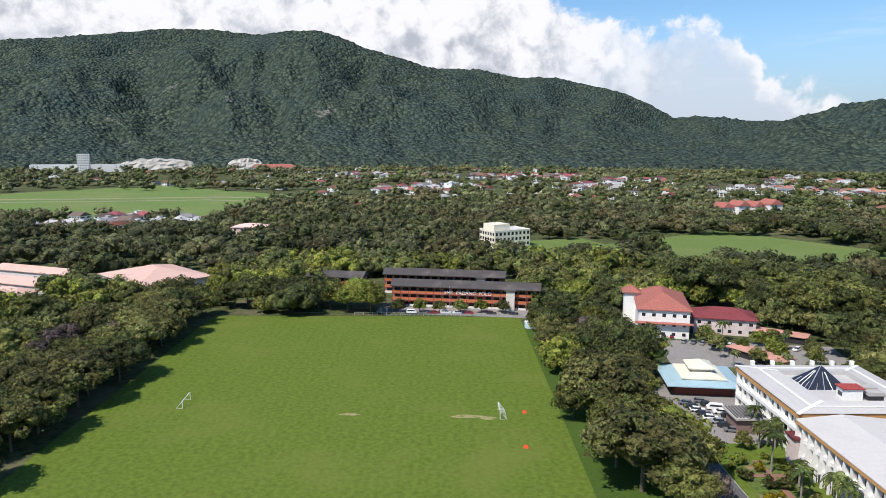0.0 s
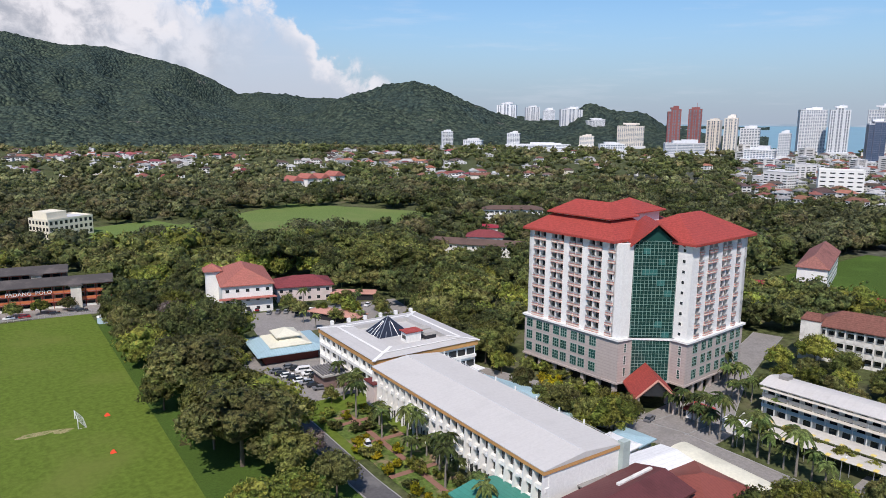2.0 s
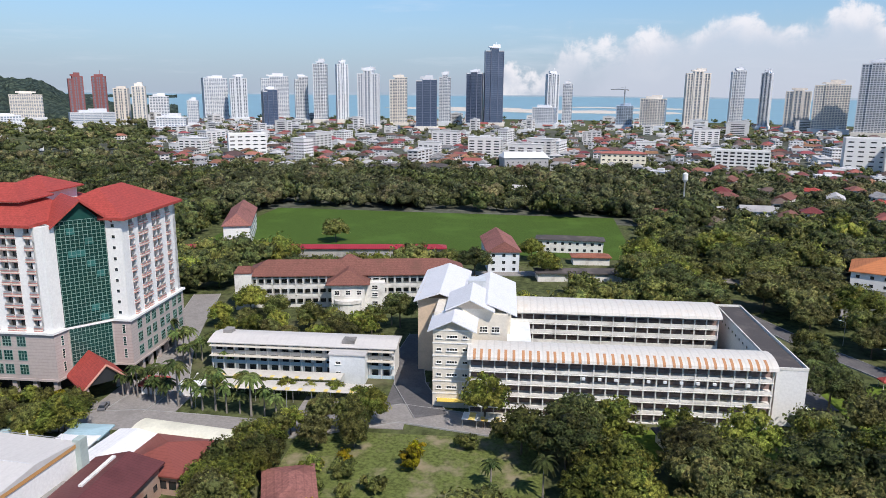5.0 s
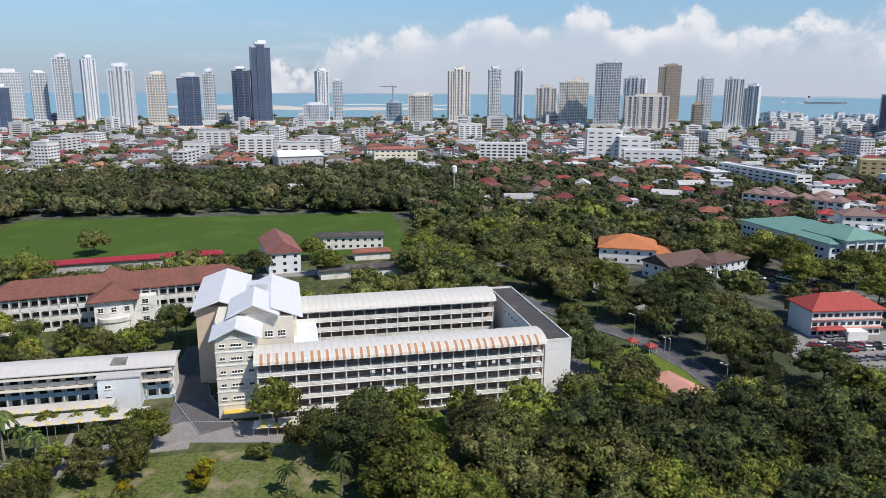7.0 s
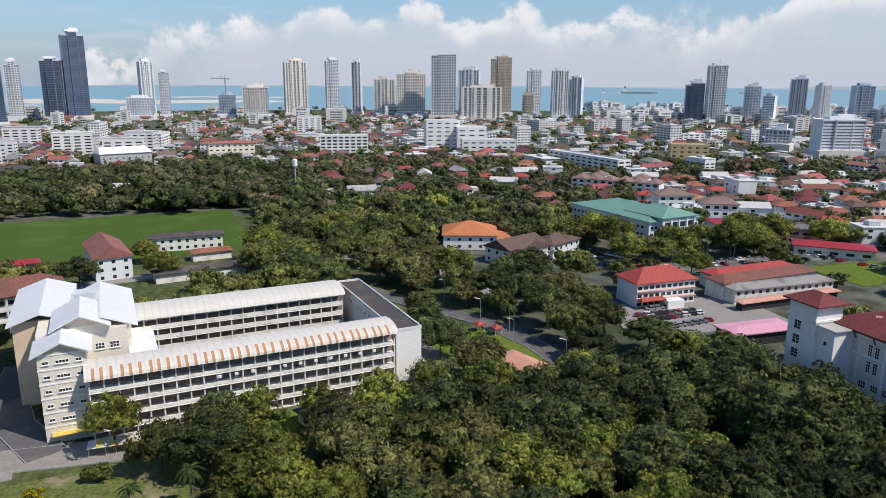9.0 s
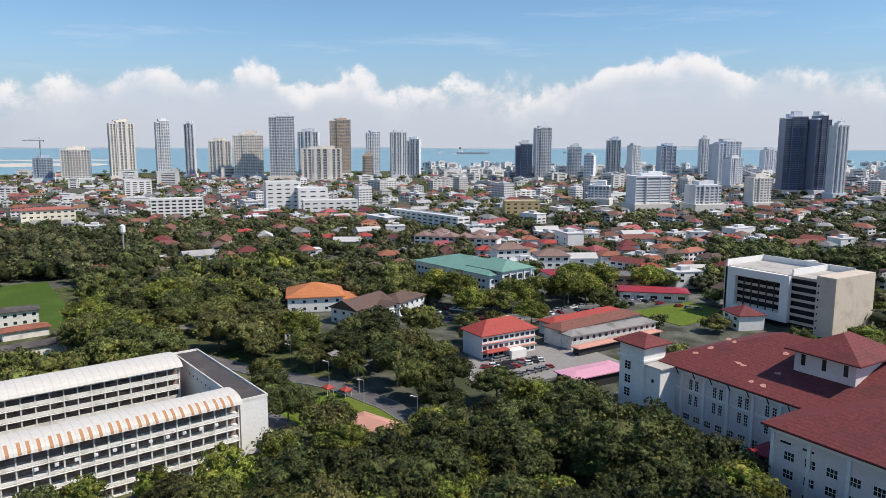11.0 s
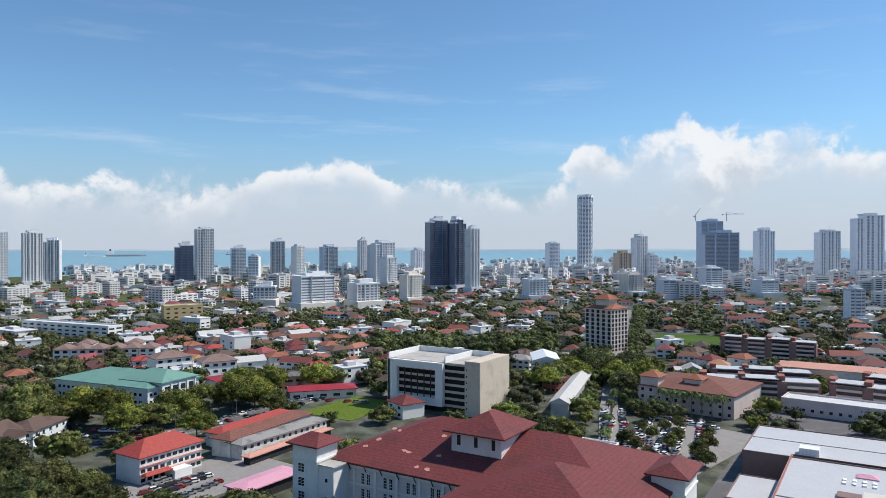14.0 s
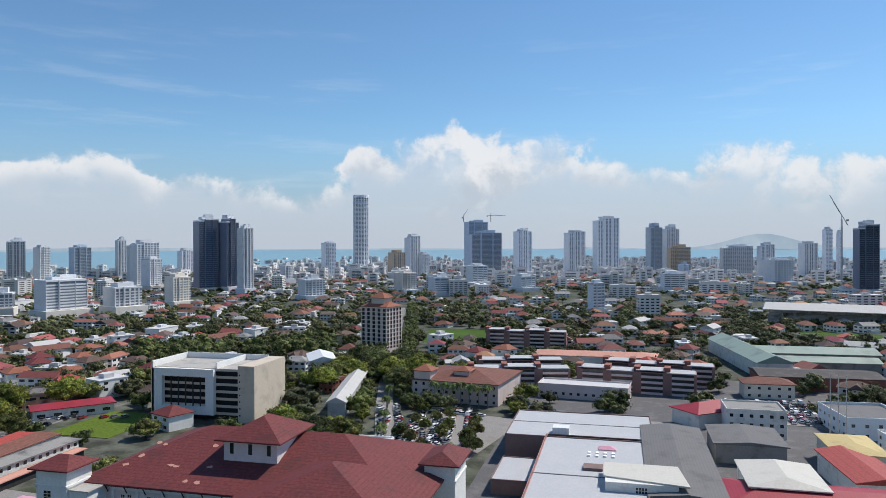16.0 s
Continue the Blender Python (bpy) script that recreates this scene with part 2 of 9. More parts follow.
for key, col, opts in (
        ("white_wall", (0.80, 0.80, 0.77), dict(stain=0.08, tint=(0.55, 0.54, 0.50))),
        ("old_white", (0.74, 0.73, 0.68), dict(stain=0.3, tint=(0.42, 0.40, 0.36), stain_size=0.25)),
        ("cream_wall", (0.70, 0.655, 0.56), dict(stain=0.1)),
        ("pale_pink", (0.66, 0.56, 0.53), dict(stain=0.15)),
        ("grey_wall", (0.42, 0.42, 0.42), dict(stain=0.2)),
        ("stone_clad", (0.46, 0.40, 0.37), dict(stain=0.12, rows=(2, 1.1, 0.25))),
        ("beige_wall", (0.60, 0.52, 0.42), dict(stain=0.2)),
        ("concrete", (0.44, 0.42, 0.39), dict(stain=0.3, tint=(0.2, 0.2, 0.19))),
        ("old_concrete", (0.28, 0.27, 0.255), dict(stain=0.4, tint=(0.10, 0.10, 0.095))),
        ("light_slab", (0.58, 0.58, 0.58), dict(stain=0.12, tint=(0.42, 0.42, 0.42))),
        ("red_tile", (0.37, 0.064, 0.050), dict(stain=0.2, vary=0.22, rough=0.6, rows=(2, 2.2, 0.3), tint=(0.27, 0.055, 0.045))),
        ("maroon_tile", (0.165, 0.040, 0.040), dict(stain=0.3, vary=0.25, rough=0.75, rows=(2, 2.4, 0.35), tint=(0.09, 0.035, 0.035))),
        ("orange_tile", (0.30, 0.118, 0.075), dict(stain=0.35, vary=0.25, rough=0.8, rows=(2, 2.2, 0.35), tint=(0.2, 0.075, 0.05))),
        ("rust_tile", (0.20, 0.085, 0.065), dict(stain=0.35, vary=0.25, rows=(2, 2.2, 0.35), tint=(0.14, 0.07, 0.05))),
        ("salmon_roof", (0.58, 0.30, 0.23), dict(stain=0.2, rows=(0, 1.2, 0.2))),
        ("brown_tile", (0.13, 0.085, 0.07), dict(stain=0.3, rows=(2, 2.2, 0.3))),
        ("dark_roof", (0.075, 0.068, 0.066), dict(stain=0.35, tint=(0.15, 0.13, 0.12))),
        ("grey_roof", (0.51, 0.50, 0.485), dict(stain=0.08, vary=0.05, rough=0.8, rows=(0, 0.5, 0.08))),
        ("metal_white", (0.80, 0.81, 0.81), dict(stain=0.06, rough=0.45, rows=(0, 0.8, 0.15))),
        ("metal_cream", (0.60, 0.57, 0.50), dict(stain=0.1, rough=0.5)),
        ("metal_blue", (0.36, 0.52, 0.58), dict(stain=0.12, rough=0.5, rows=(0, 1.2, 0.2))),
        ("metal_green", (0.06, 0.27, 0.21), dict(stain=0.15, rough=0.5, rows=(0, 0.8, 0.25))),
        ("pale_green", (0.27, 0.345, 0.295), dict(stain=0.35, stain_size=0.06, rough=0.55, rows=(0, 0.8, 0.2))),
        ("metal_red", (0.34, 0.035, 0.05), dict(stain=0.15, rough=0.5, rows=(0, 1.0, 0.25))),
        ("metal_pink", (0.66, 0.33, 0.42), dict(stain=0.1, rough=0.5)),
        ("orange_band", (0.56, 0.30, 0.11), dict(stain=0.12)),
        ("orange_stripe", (0.46, 0.24, 0.12), dict(stain=0.3)),
        ("yellow_paint", (0.75, 0.55, 0.12), dict(stain=0.1)),
        ("rail_green", (0.22, 0.34, 0.30), dict(rough=0.4)),
        ("teal_panel", (0.035, 0.15, 0.14), dict(rough=0.25)),
        ("teal_grey", (0.42, 0.50, 0.47), dict(stain=0.2)),
        ("grey_roof_y", (0.57, 0.555, 0.53), dict(stain=0.06, vary=0.04, rough=0.8, rows=(1, 0.5, 0.05))),
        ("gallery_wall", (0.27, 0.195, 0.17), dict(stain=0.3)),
        ("ochre_wall", (0.62, 0.47, 0.24), dict(stain=0.15)),
        ("peach_wall", (0.66, 0.52, 0.38), dict(stain=0.15)),
        ("pale_blue", (0.45, 0.58, 0.66), dict(stain=0.15)),
        ("pale_blue_white", (0.70, 0.74, 0.76), dict(stain=0.12)),
        ("pale_glazing", (0.62, 0.65, 0.66), dict(rough=0.3)),
        ("metal_bright", (0.70, 0.71, 0.73), dict(stain=0.05, rough=0.5, rows=(0, 1.2, 0.10))),
        ("metal_cream_y", (0.62, 0.60, 0.55), dict(stain=0.18, tint=(0.6, 0.52, 0.42), stain_size=0.4, rough=0.5, rows=(1, 0.5, 0.18))),
        ("yellow_stripe", (0.78, 0.62, 0.20), dict(stain=0.1)),
        ("maroon_faded", (0.28, 0.12, 0.10), dict(stain=0.35, vary=0.25, rows=(2, 2.2, 0.3))),
        ("taupe_tile", (0.23, 0.155, 0.135), dict(stain=0.3, vary=0.25, rows=(2, 2.2, 0.3))),
        ("flats_wall", (0.27, 0.165, 0.15), dict(stain=0.25)),
        ("pale_wall", (0.71, 0.655, 0.635), dict(stain=0.12, tint=(0.52, 0.42, 0.42))),
        ("brown_wall", (0.23, 0.155, 0.14), dict(stain=0.2)),
        ("brick_wall", (0.30, 0.12, 0.09), dict(stain=0.25, rows=(2, 4.0, 0.2))),
        ("white_deck", (0.46, 0.47, 0.49), dict(stain=0.22, tint=(0.52, 0.52, 0.53), stain_size=0.12)),
        ("dark_grey_sheet", (0.17, 0.165, 0.165), dict(stain=0.25, rows=(0, 1.0, 0.2))),
        ("yellow_roof", (0.58, 0.46, 0.22), dict(stain=0.2)),
        ("orange_tile_bright", (0.50, 0.185, 0.075), dict(stain=0.2, rows=(2, 2.0, 0.3))),
        ("pale_green_x", (0.16, 0.31, 0.255), dict(stain=0.15, rough=0.5, rows=(0, 0.8, 0.2))),
        ("school_orange", (0.56, 0.17, 0.07), dict(stain=0.15)),
        ("school_red", (0.30, 0.06, 0.035), dict(stain=0.15)),
        ("salmon_pale", (0.66, 0.44, 0.37), dict(stain=0.15, rows=(2, 1.6, 0.15))),
        ("salmon_deep", (0.38, 0.135, 0.105), dict(stain=0.3, vary=0.2, rows=(2, 2.2, 0.3), tint=(0.3, 0.13, 0.1))),
        ("maroon_bright", (0.22, 0.05, 0.055), dict(stain=0.25, vary=0.2, rows=(2, 2.2, 0.3))),
        ("rust_sheet", (0.25, 0.075, 0.058), dict(stain=0.25, rough=0.55, rows=(0, 1.3, 0.3))),
        ("maroon_sheet", (0.135, 0.045, 0.045), dict(stain=0.25, rough=0.55, rows=(0, 1.3, 0.3))),
        ("trim_red_dark", (0.16, 0.045, 0.035), dict(stain=0.15)),
        ("red_frame_wall", (0.42, 0.30, 0.24), dict(stain=0.3, tint=(0.25, 0.06, 0.04))),
        ("cream_roof", (0.70, 0.68, 0.55), dict(stain=0.15)),
        ("cream_bright", (0.78, 0.73, 0.58), dict(stain=0.1)),
        ("pale_pink_bright", (0.74, 0.52, 0.47), dict(stain=0.1)),
        ("car_grey", (0.16, 0.165, 0.18), dict(rough=0.3, spec=0.5, vary=0.02, stain=0.0, bump=0.0)),
        ("far_wall", (0.74, 0.73, 0.71), dict(stain=0.1, island=0.14)),
        # far orange and far red are dulled, haze put into the tile colour
        ("far_orange", (0.33, 0.150, 0.100), dict(stain=0.3, stain_size=0.3, tint=(0.2, 0.08, 0.06), island=0.35)),
        ("far_rust", (0.20, 0.085, 0.065), dict(stain=0.35, stain_size=0.3, tint=(0.12, 0.07, 0.055), island=0.4)),
        ("far_red", (0.27, 0.082, 0.075), dict(stain=0.3, stain_size=0.3, tint=(0.2, 0.06, 0.055), island=0.4)),
        ("far_slab", (0.56, 0.56, 0.56), dict(stain=0.25, stain_size=0.2, island=0.3)),
        ("far_grey", (0.34, 0.335, 0.33), dict(stain=0.3, stain_size=0.2, island=0.5)),
        ("far_brown", (0.125, 0.088, 0.075), dict(stain=0.3, stain_size=0.3, island=0.45)),
        ("trim_red", (0.55, 0.26, 0.23), dict()),
        # near-black for solid blocks that stand in for deep shade
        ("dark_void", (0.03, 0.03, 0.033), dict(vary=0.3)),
        ("dark_metal", (0.055, 0.055, 0.06), dict(rough=0.5, metal=0.4)),
        ("rail_metal", (0.55, 0.56, 0.57), dict(rough=0.4, metal=0.6)),
        ("asphalt", (0.115, 0.112, 0.115), dict(vary=0.15, stain=0.3, tint=(0.20, 0.195, 0.19))),
        ("paving", (0.27, 0.255, 0.24), dict(vary=0.15, stain=0.3, tint=(0.2, 0.19, 0.18))),
        ("brick_paving", (0.26, 0.14, 0.105), dict(stain=0.3)),
        ("kerb", (0.36, 0.36, 0.35), dict(stain=0.3)),
        ("lawn", (0.108, 0.158, 0.024), dict(vary=0.22, grain=0.7, stain=0.32, stain_size=0.03, bump=0.015, tint=(0.150, 0.178, 0.040), rough=0.95, spec=0.1, rows=(0, 0.21, 0.07))),
        ("field_grass", (0.060, 0.105, 0.020), dict(vary=0.3, grain=3.0, stain=0.35, stain_size=0.03, tint=(0.085, 0.155, 0.03), rough=0.95, spec=0.1)),
        ("undergrowth", (0.075, 0.090, 0.036), dict(vary=0.5, grain=0.35, stain=0.4, stain_size=0.04, tint=(0.15, 0.14, 0.085), rough=0.95, spec=0.1)),
        ("field_grass_pale", (0.135, 0.195, 0.055), dict(vary=0.2, grain=2.0, stain=0.3, stain_size=0.02, tint=(0.19, 0.215, 0.08), rough=0.95, spec=0.1)),
        ("race_turf", (0.145, 0.215, 0.065), dict(vary=0.2, grain=1.0, stain=0.35, stain_size=0.01, tint=(0.22, 0.23, 0.10), rough=0.95, spec=0.1)),
        ("rough_grass", (0.11, 0.135, 0.04), dict(vary=0.4, grain=1.2, stain=0.45, stain_size=0.12, tint=(0.27, 0.23, 0.15), rough=0.95, spec=0.1)),
        ("garden_soil", (0.10, 0.15, 0.035), dict(vary=0.4, grain=0.9, stain=0.5, stain_size=0.22, tint=(0.30, 0.20, 0.14), rough=0.95, spec=0.1)),
        ("worn_grass", (0.30, 0.27, 0.13), dict(vary=0.3, grain=2.0, stain=0.5, stain_size=0.4, tint=(0.13, 0.18, 0.04), rough=0.95, spec=0.1)),
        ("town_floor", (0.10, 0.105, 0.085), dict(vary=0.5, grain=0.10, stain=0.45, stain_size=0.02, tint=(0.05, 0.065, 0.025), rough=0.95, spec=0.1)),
        # paving tone paler than the near floor, with the haze of distance in it
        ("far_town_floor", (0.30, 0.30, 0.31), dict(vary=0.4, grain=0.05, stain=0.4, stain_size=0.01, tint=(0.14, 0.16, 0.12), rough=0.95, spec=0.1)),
        ("bark", (0.13, 0.105, 0.08), dict(grain=3.0, rough=0.95)),
        ("palm_bark", (0.25, 0.23, 0.2), dict(rows=(2, 3.0, 0.3))),
        ("hill_rock", (0.48, 0.45, 0.40), dict(stain=0.4, stain_size=0.02)),
        ("sand_far", (0.60, 0.55, 0.48), dict()),
        ("car_white", (0.80, 0.80, 0.80), dict(rough=0.3, spec=0.5, vary=0.02, stain=0.0, bump=0.0)),
        ("car_dark", (0.035, 0.036, 0.042), dict(rough=0.25, spec=0.5, vary=0.02, stain=0.0, bump=0.0)),
        ("car_red", (0.30, 0.02, 0.025), dict(rough=0.3, spec=0.5, vary=0.02, stain=0.0, bump=0.0)),
        ("car_silver", (0.45, 0.46, 0.48), dict(rough=0.3, metal=0.5, vary=0.02, stain=0.0, bump=0.0)),
        ("tyre", (0.02, 0.02, 0.02), dict()),
        ("goal_white", (0.85, 0.85, 0.85), dict()),
        ("cone_red", (0.75, 0.08, 0.03), dict()),
        ("sign_white", (0.85, 0.85, 0.83), dict()),
        ("solar_black", (0.03, 0.035, 0.05), dict(rough=0.15, spec=0.6)),
        # far town paints; grey, blue and dark ones lightened to stand in for haze
        ("tower_white", (0.72, 0.735, 0.755), dict(each=0.10)),
        ("tower_red", (0.30, 0.115, 0.11), dict(each=0.1)),
        ("tower_dark", (0.17, 0.20, 0.28), dict(rough=0.3, each=0.1)),
        ("tower_blue", (0.45, 0.53, 0.63), dict(each=0.15)),
        ("tower_cream", (0.76, 0.71, 0.64), dict(each=0.10)),
        ("tower_grey", (0.72, 0.74, 0.77), dict(each=0.2)),
        ("tower_beige", (0.55, 0.44, 0.33), dict(each=0.1)),
        ("tower_void", (0.24, 0.285, 0.34), dict(rough=0.2, spec=0.5, each=0.3)),
):
    M[key] = material(key, col, **opts)


def glass(name, col, rough=0.08):
    """Tinted glazing, dark behind, that mirrors the sky."""
    m = bpy.data.materials.new(name)
    m.use_nodes = True
    n = Nodes(m.node_tree)
    at = n.add("ShaderNodeTexCoord").outputs["Object"]
    big = n.add("ShaderNodeTexNoise", {"Vector": at, "Scale": 0.5, "Detail": 2.0}).outputs[0]
    rnd = n.add("ShaderNodeObjectInfo").outputs["Random"]
    c = n.mix(n.math("MULTIPLY_ADD", rnd, 0.6, n.math("MULTIPLY", big, 0.3)), tuple(v * 0.5 for v in col) + (1,), tuple(v * 1.7 for v in col) + (1,))
    p = n.add("ShaderNodeBsdfPrincipled", {"Base Color": c, "Roughness": rough, "Specular IOR Level": 0.6})
    n.add("ShaderNodeOutputMaterial", {"Surface": p.outputs[0]})
    return m


M["green_glass"] = glass("green_glass", (0.013, 0.055, 0.048))
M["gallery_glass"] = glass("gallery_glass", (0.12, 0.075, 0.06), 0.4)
M["dark_glass"] = glass("dark_glass", (0.025, 0.030, 0.034))
M["blue_glass"] = glass("blue_glass", (0.065, 0.095, 0.15))


def foliage(name, col, col2, island=0.26, each=0.26, drift=0.40, thin=0.14):
    """Leaves: sprays that differ a little, tufts with fine relief and painted shade in their hollows, and broad drifts
    from tree to tree.
    """
    m = bpy.data.materials.new(name)
    m.use_nodes = True
    n = Nodes(m.node_tree)
    geo = n.add("ShaderNodeNewGeometry").outputs
    isl = geo["Random Per Island"]
    rnd = n.add("ShaderNodeObjectInfo").outputs["Random"]
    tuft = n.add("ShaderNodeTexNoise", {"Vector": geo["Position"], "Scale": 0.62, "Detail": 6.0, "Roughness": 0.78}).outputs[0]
    wide = n.add("ShaderNodeTexNoise", {"Vector": geo["Position"], "Scale": 0.055, "Detail": 2.0}).outputs[0]
    c = n.mix(n.math("MULTIPLY_ADD", isl, 0.55, n.math("MULTIPLY", n.smooth(tuft, 0.35, 0.65), 0.45)), (*col, 1), (*col2, 1))
    value = n.math("ADD", n.math("MULTIPLY_ADD", isl, 2 * island, 1 - island), n.math("MULTIPLY_ADD", rnd, 2 * each, -each))
    value = n.math("MULTIPLY", value, n.math("MULTIPLY_ADD", n.smooth(wide, 0.32, 0.68), 2 * drift, 1 - drift))
    # hollows between tufts darkened in the colour, as leaf-gap shade
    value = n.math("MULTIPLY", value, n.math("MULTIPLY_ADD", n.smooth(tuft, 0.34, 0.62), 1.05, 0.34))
    hue = n.math("MULTIPLY_ADD", n.math("FRACT", n.math("MULTIPLY_ADD", wide, 6.0, rnd)), 0.055, 0.468)
    hsv = n.add("ShaderNodeHueSaturation", {"Color": c, "Value": value, "Hue": hue, "Saturation": 1.06})
    relief = n.add("ShaderNodeBump", {"Height": tuft, "Strength": 0.9, "Distance": 2.6})
    p = n.add("ShaderNodeBsdfPrincipled", {"Base Color": hsv.outputs[0], "Roughness": 0.6, "Specular IOR Level": 0.22, "Normal": relief.outputs[0]})
    t = n.add("ShaderNodeBsdfTranslucent", {"Color": hsv.outputs[0]})
    s = n.add("ShaderNodeMixShader", {0: thin, 1: p.outputs[0], 2: t.outputs[0]})
    n.add("ShaderNodeOutputMaterial", {"Surface": s.outputs[0]})
    return m


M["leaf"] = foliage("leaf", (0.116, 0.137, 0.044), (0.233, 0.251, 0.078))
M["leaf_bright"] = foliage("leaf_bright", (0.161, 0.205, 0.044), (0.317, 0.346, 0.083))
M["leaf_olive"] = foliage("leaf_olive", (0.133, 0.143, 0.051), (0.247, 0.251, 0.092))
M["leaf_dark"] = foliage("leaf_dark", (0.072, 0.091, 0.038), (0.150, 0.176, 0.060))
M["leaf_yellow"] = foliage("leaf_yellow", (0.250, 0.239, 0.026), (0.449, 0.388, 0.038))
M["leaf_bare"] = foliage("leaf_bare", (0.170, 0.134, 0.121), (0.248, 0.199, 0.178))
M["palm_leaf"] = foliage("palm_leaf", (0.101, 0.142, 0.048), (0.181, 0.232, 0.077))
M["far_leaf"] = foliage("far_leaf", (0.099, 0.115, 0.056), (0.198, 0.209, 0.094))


def forest(name):
    """Close tree crowns seen from far off: cells of crowns with relief, haze and the shade between crowns put into the
    colour, and broad drifts of darker and lighter growth.
    """
    m = bpy.data.materials.new(name)
    m.use_nodes = True
    n = Nodes(m.node_tree)
    at = n.add("ShaderNodeTexCoord").outputs["Object"]
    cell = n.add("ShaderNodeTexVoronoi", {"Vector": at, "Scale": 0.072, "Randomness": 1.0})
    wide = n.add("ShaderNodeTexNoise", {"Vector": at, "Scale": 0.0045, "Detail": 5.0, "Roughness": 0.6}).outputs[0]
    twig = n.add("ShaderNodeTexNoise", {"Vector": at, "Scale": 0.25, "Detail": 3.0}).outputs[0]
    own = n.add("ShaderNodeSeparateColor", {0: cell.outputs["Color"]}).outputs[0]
    # blue-green tones carry the haze of distance in the base colour
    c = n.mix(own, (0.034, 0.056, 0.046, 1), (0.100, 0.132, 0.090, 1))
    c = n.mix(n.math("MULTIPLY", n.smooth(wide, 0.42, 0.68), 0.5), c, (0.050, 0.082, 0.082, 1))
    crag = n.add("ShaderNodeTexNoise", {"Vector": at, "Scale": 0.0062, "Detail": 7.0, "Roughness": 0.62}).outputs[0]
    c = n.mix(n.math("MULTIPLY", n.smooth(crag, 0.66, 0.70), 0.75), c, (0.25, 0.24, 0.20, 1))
    # cell edges painted dark as the shade between crowns
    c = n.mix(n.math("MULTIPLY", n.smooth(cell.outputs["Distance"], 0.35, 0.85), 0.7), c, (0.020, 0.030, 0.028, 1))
    tall = n.math("MULTIPLY_ADD", cell.outputs["Distance"], -1.0, n.math("MULTIPLY_ADD", own, 0.7, n.math("MULTIPLY", twig, 0.3)))
    relief = n.add("ShaderNodeBump", {"Height": tall, "Strength": 1.0, "Distance": 14.0})
    p = n.add("ShaderNodeBsdfPrincipled", {"Base Color": c, "Roughness": 0.95, "Specular IOR Level": 0.1, "Normal": relief.outputs[0]})
    n.add("ShaderNodeOutputMaterial", {"Surface": p.outputs[0]})
    return m


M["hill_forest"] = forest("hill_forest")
# far coast gives off an added pale blue glow in place of sunlight
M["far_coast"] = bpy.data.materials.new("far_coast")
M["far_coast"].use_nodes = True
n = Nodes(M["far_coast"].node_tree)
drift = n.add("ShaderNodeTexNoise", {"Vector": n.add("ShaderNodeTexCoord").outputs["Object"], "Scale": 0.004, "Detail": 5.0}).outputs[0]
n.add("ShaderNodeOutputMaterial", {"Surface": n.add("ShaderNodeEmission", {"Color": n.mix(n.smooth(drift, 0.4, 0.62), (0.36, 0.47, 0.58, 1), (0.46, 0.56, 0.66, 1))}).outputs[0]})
M["sea"] = material("sea", (0.20, 0.345, 0.40), rough=0.35, vary=0.05, grain=0.01, stain=0.12, stain_size=0.002, tint=(0.24, 0.40, 0.43), bump=0.05, bump_size=0.2, spec=0.4)
M["far_olive"] = foliage("far_olive", (0.132, 0.126, 0.055), (0.218, 0.201, 0.098))

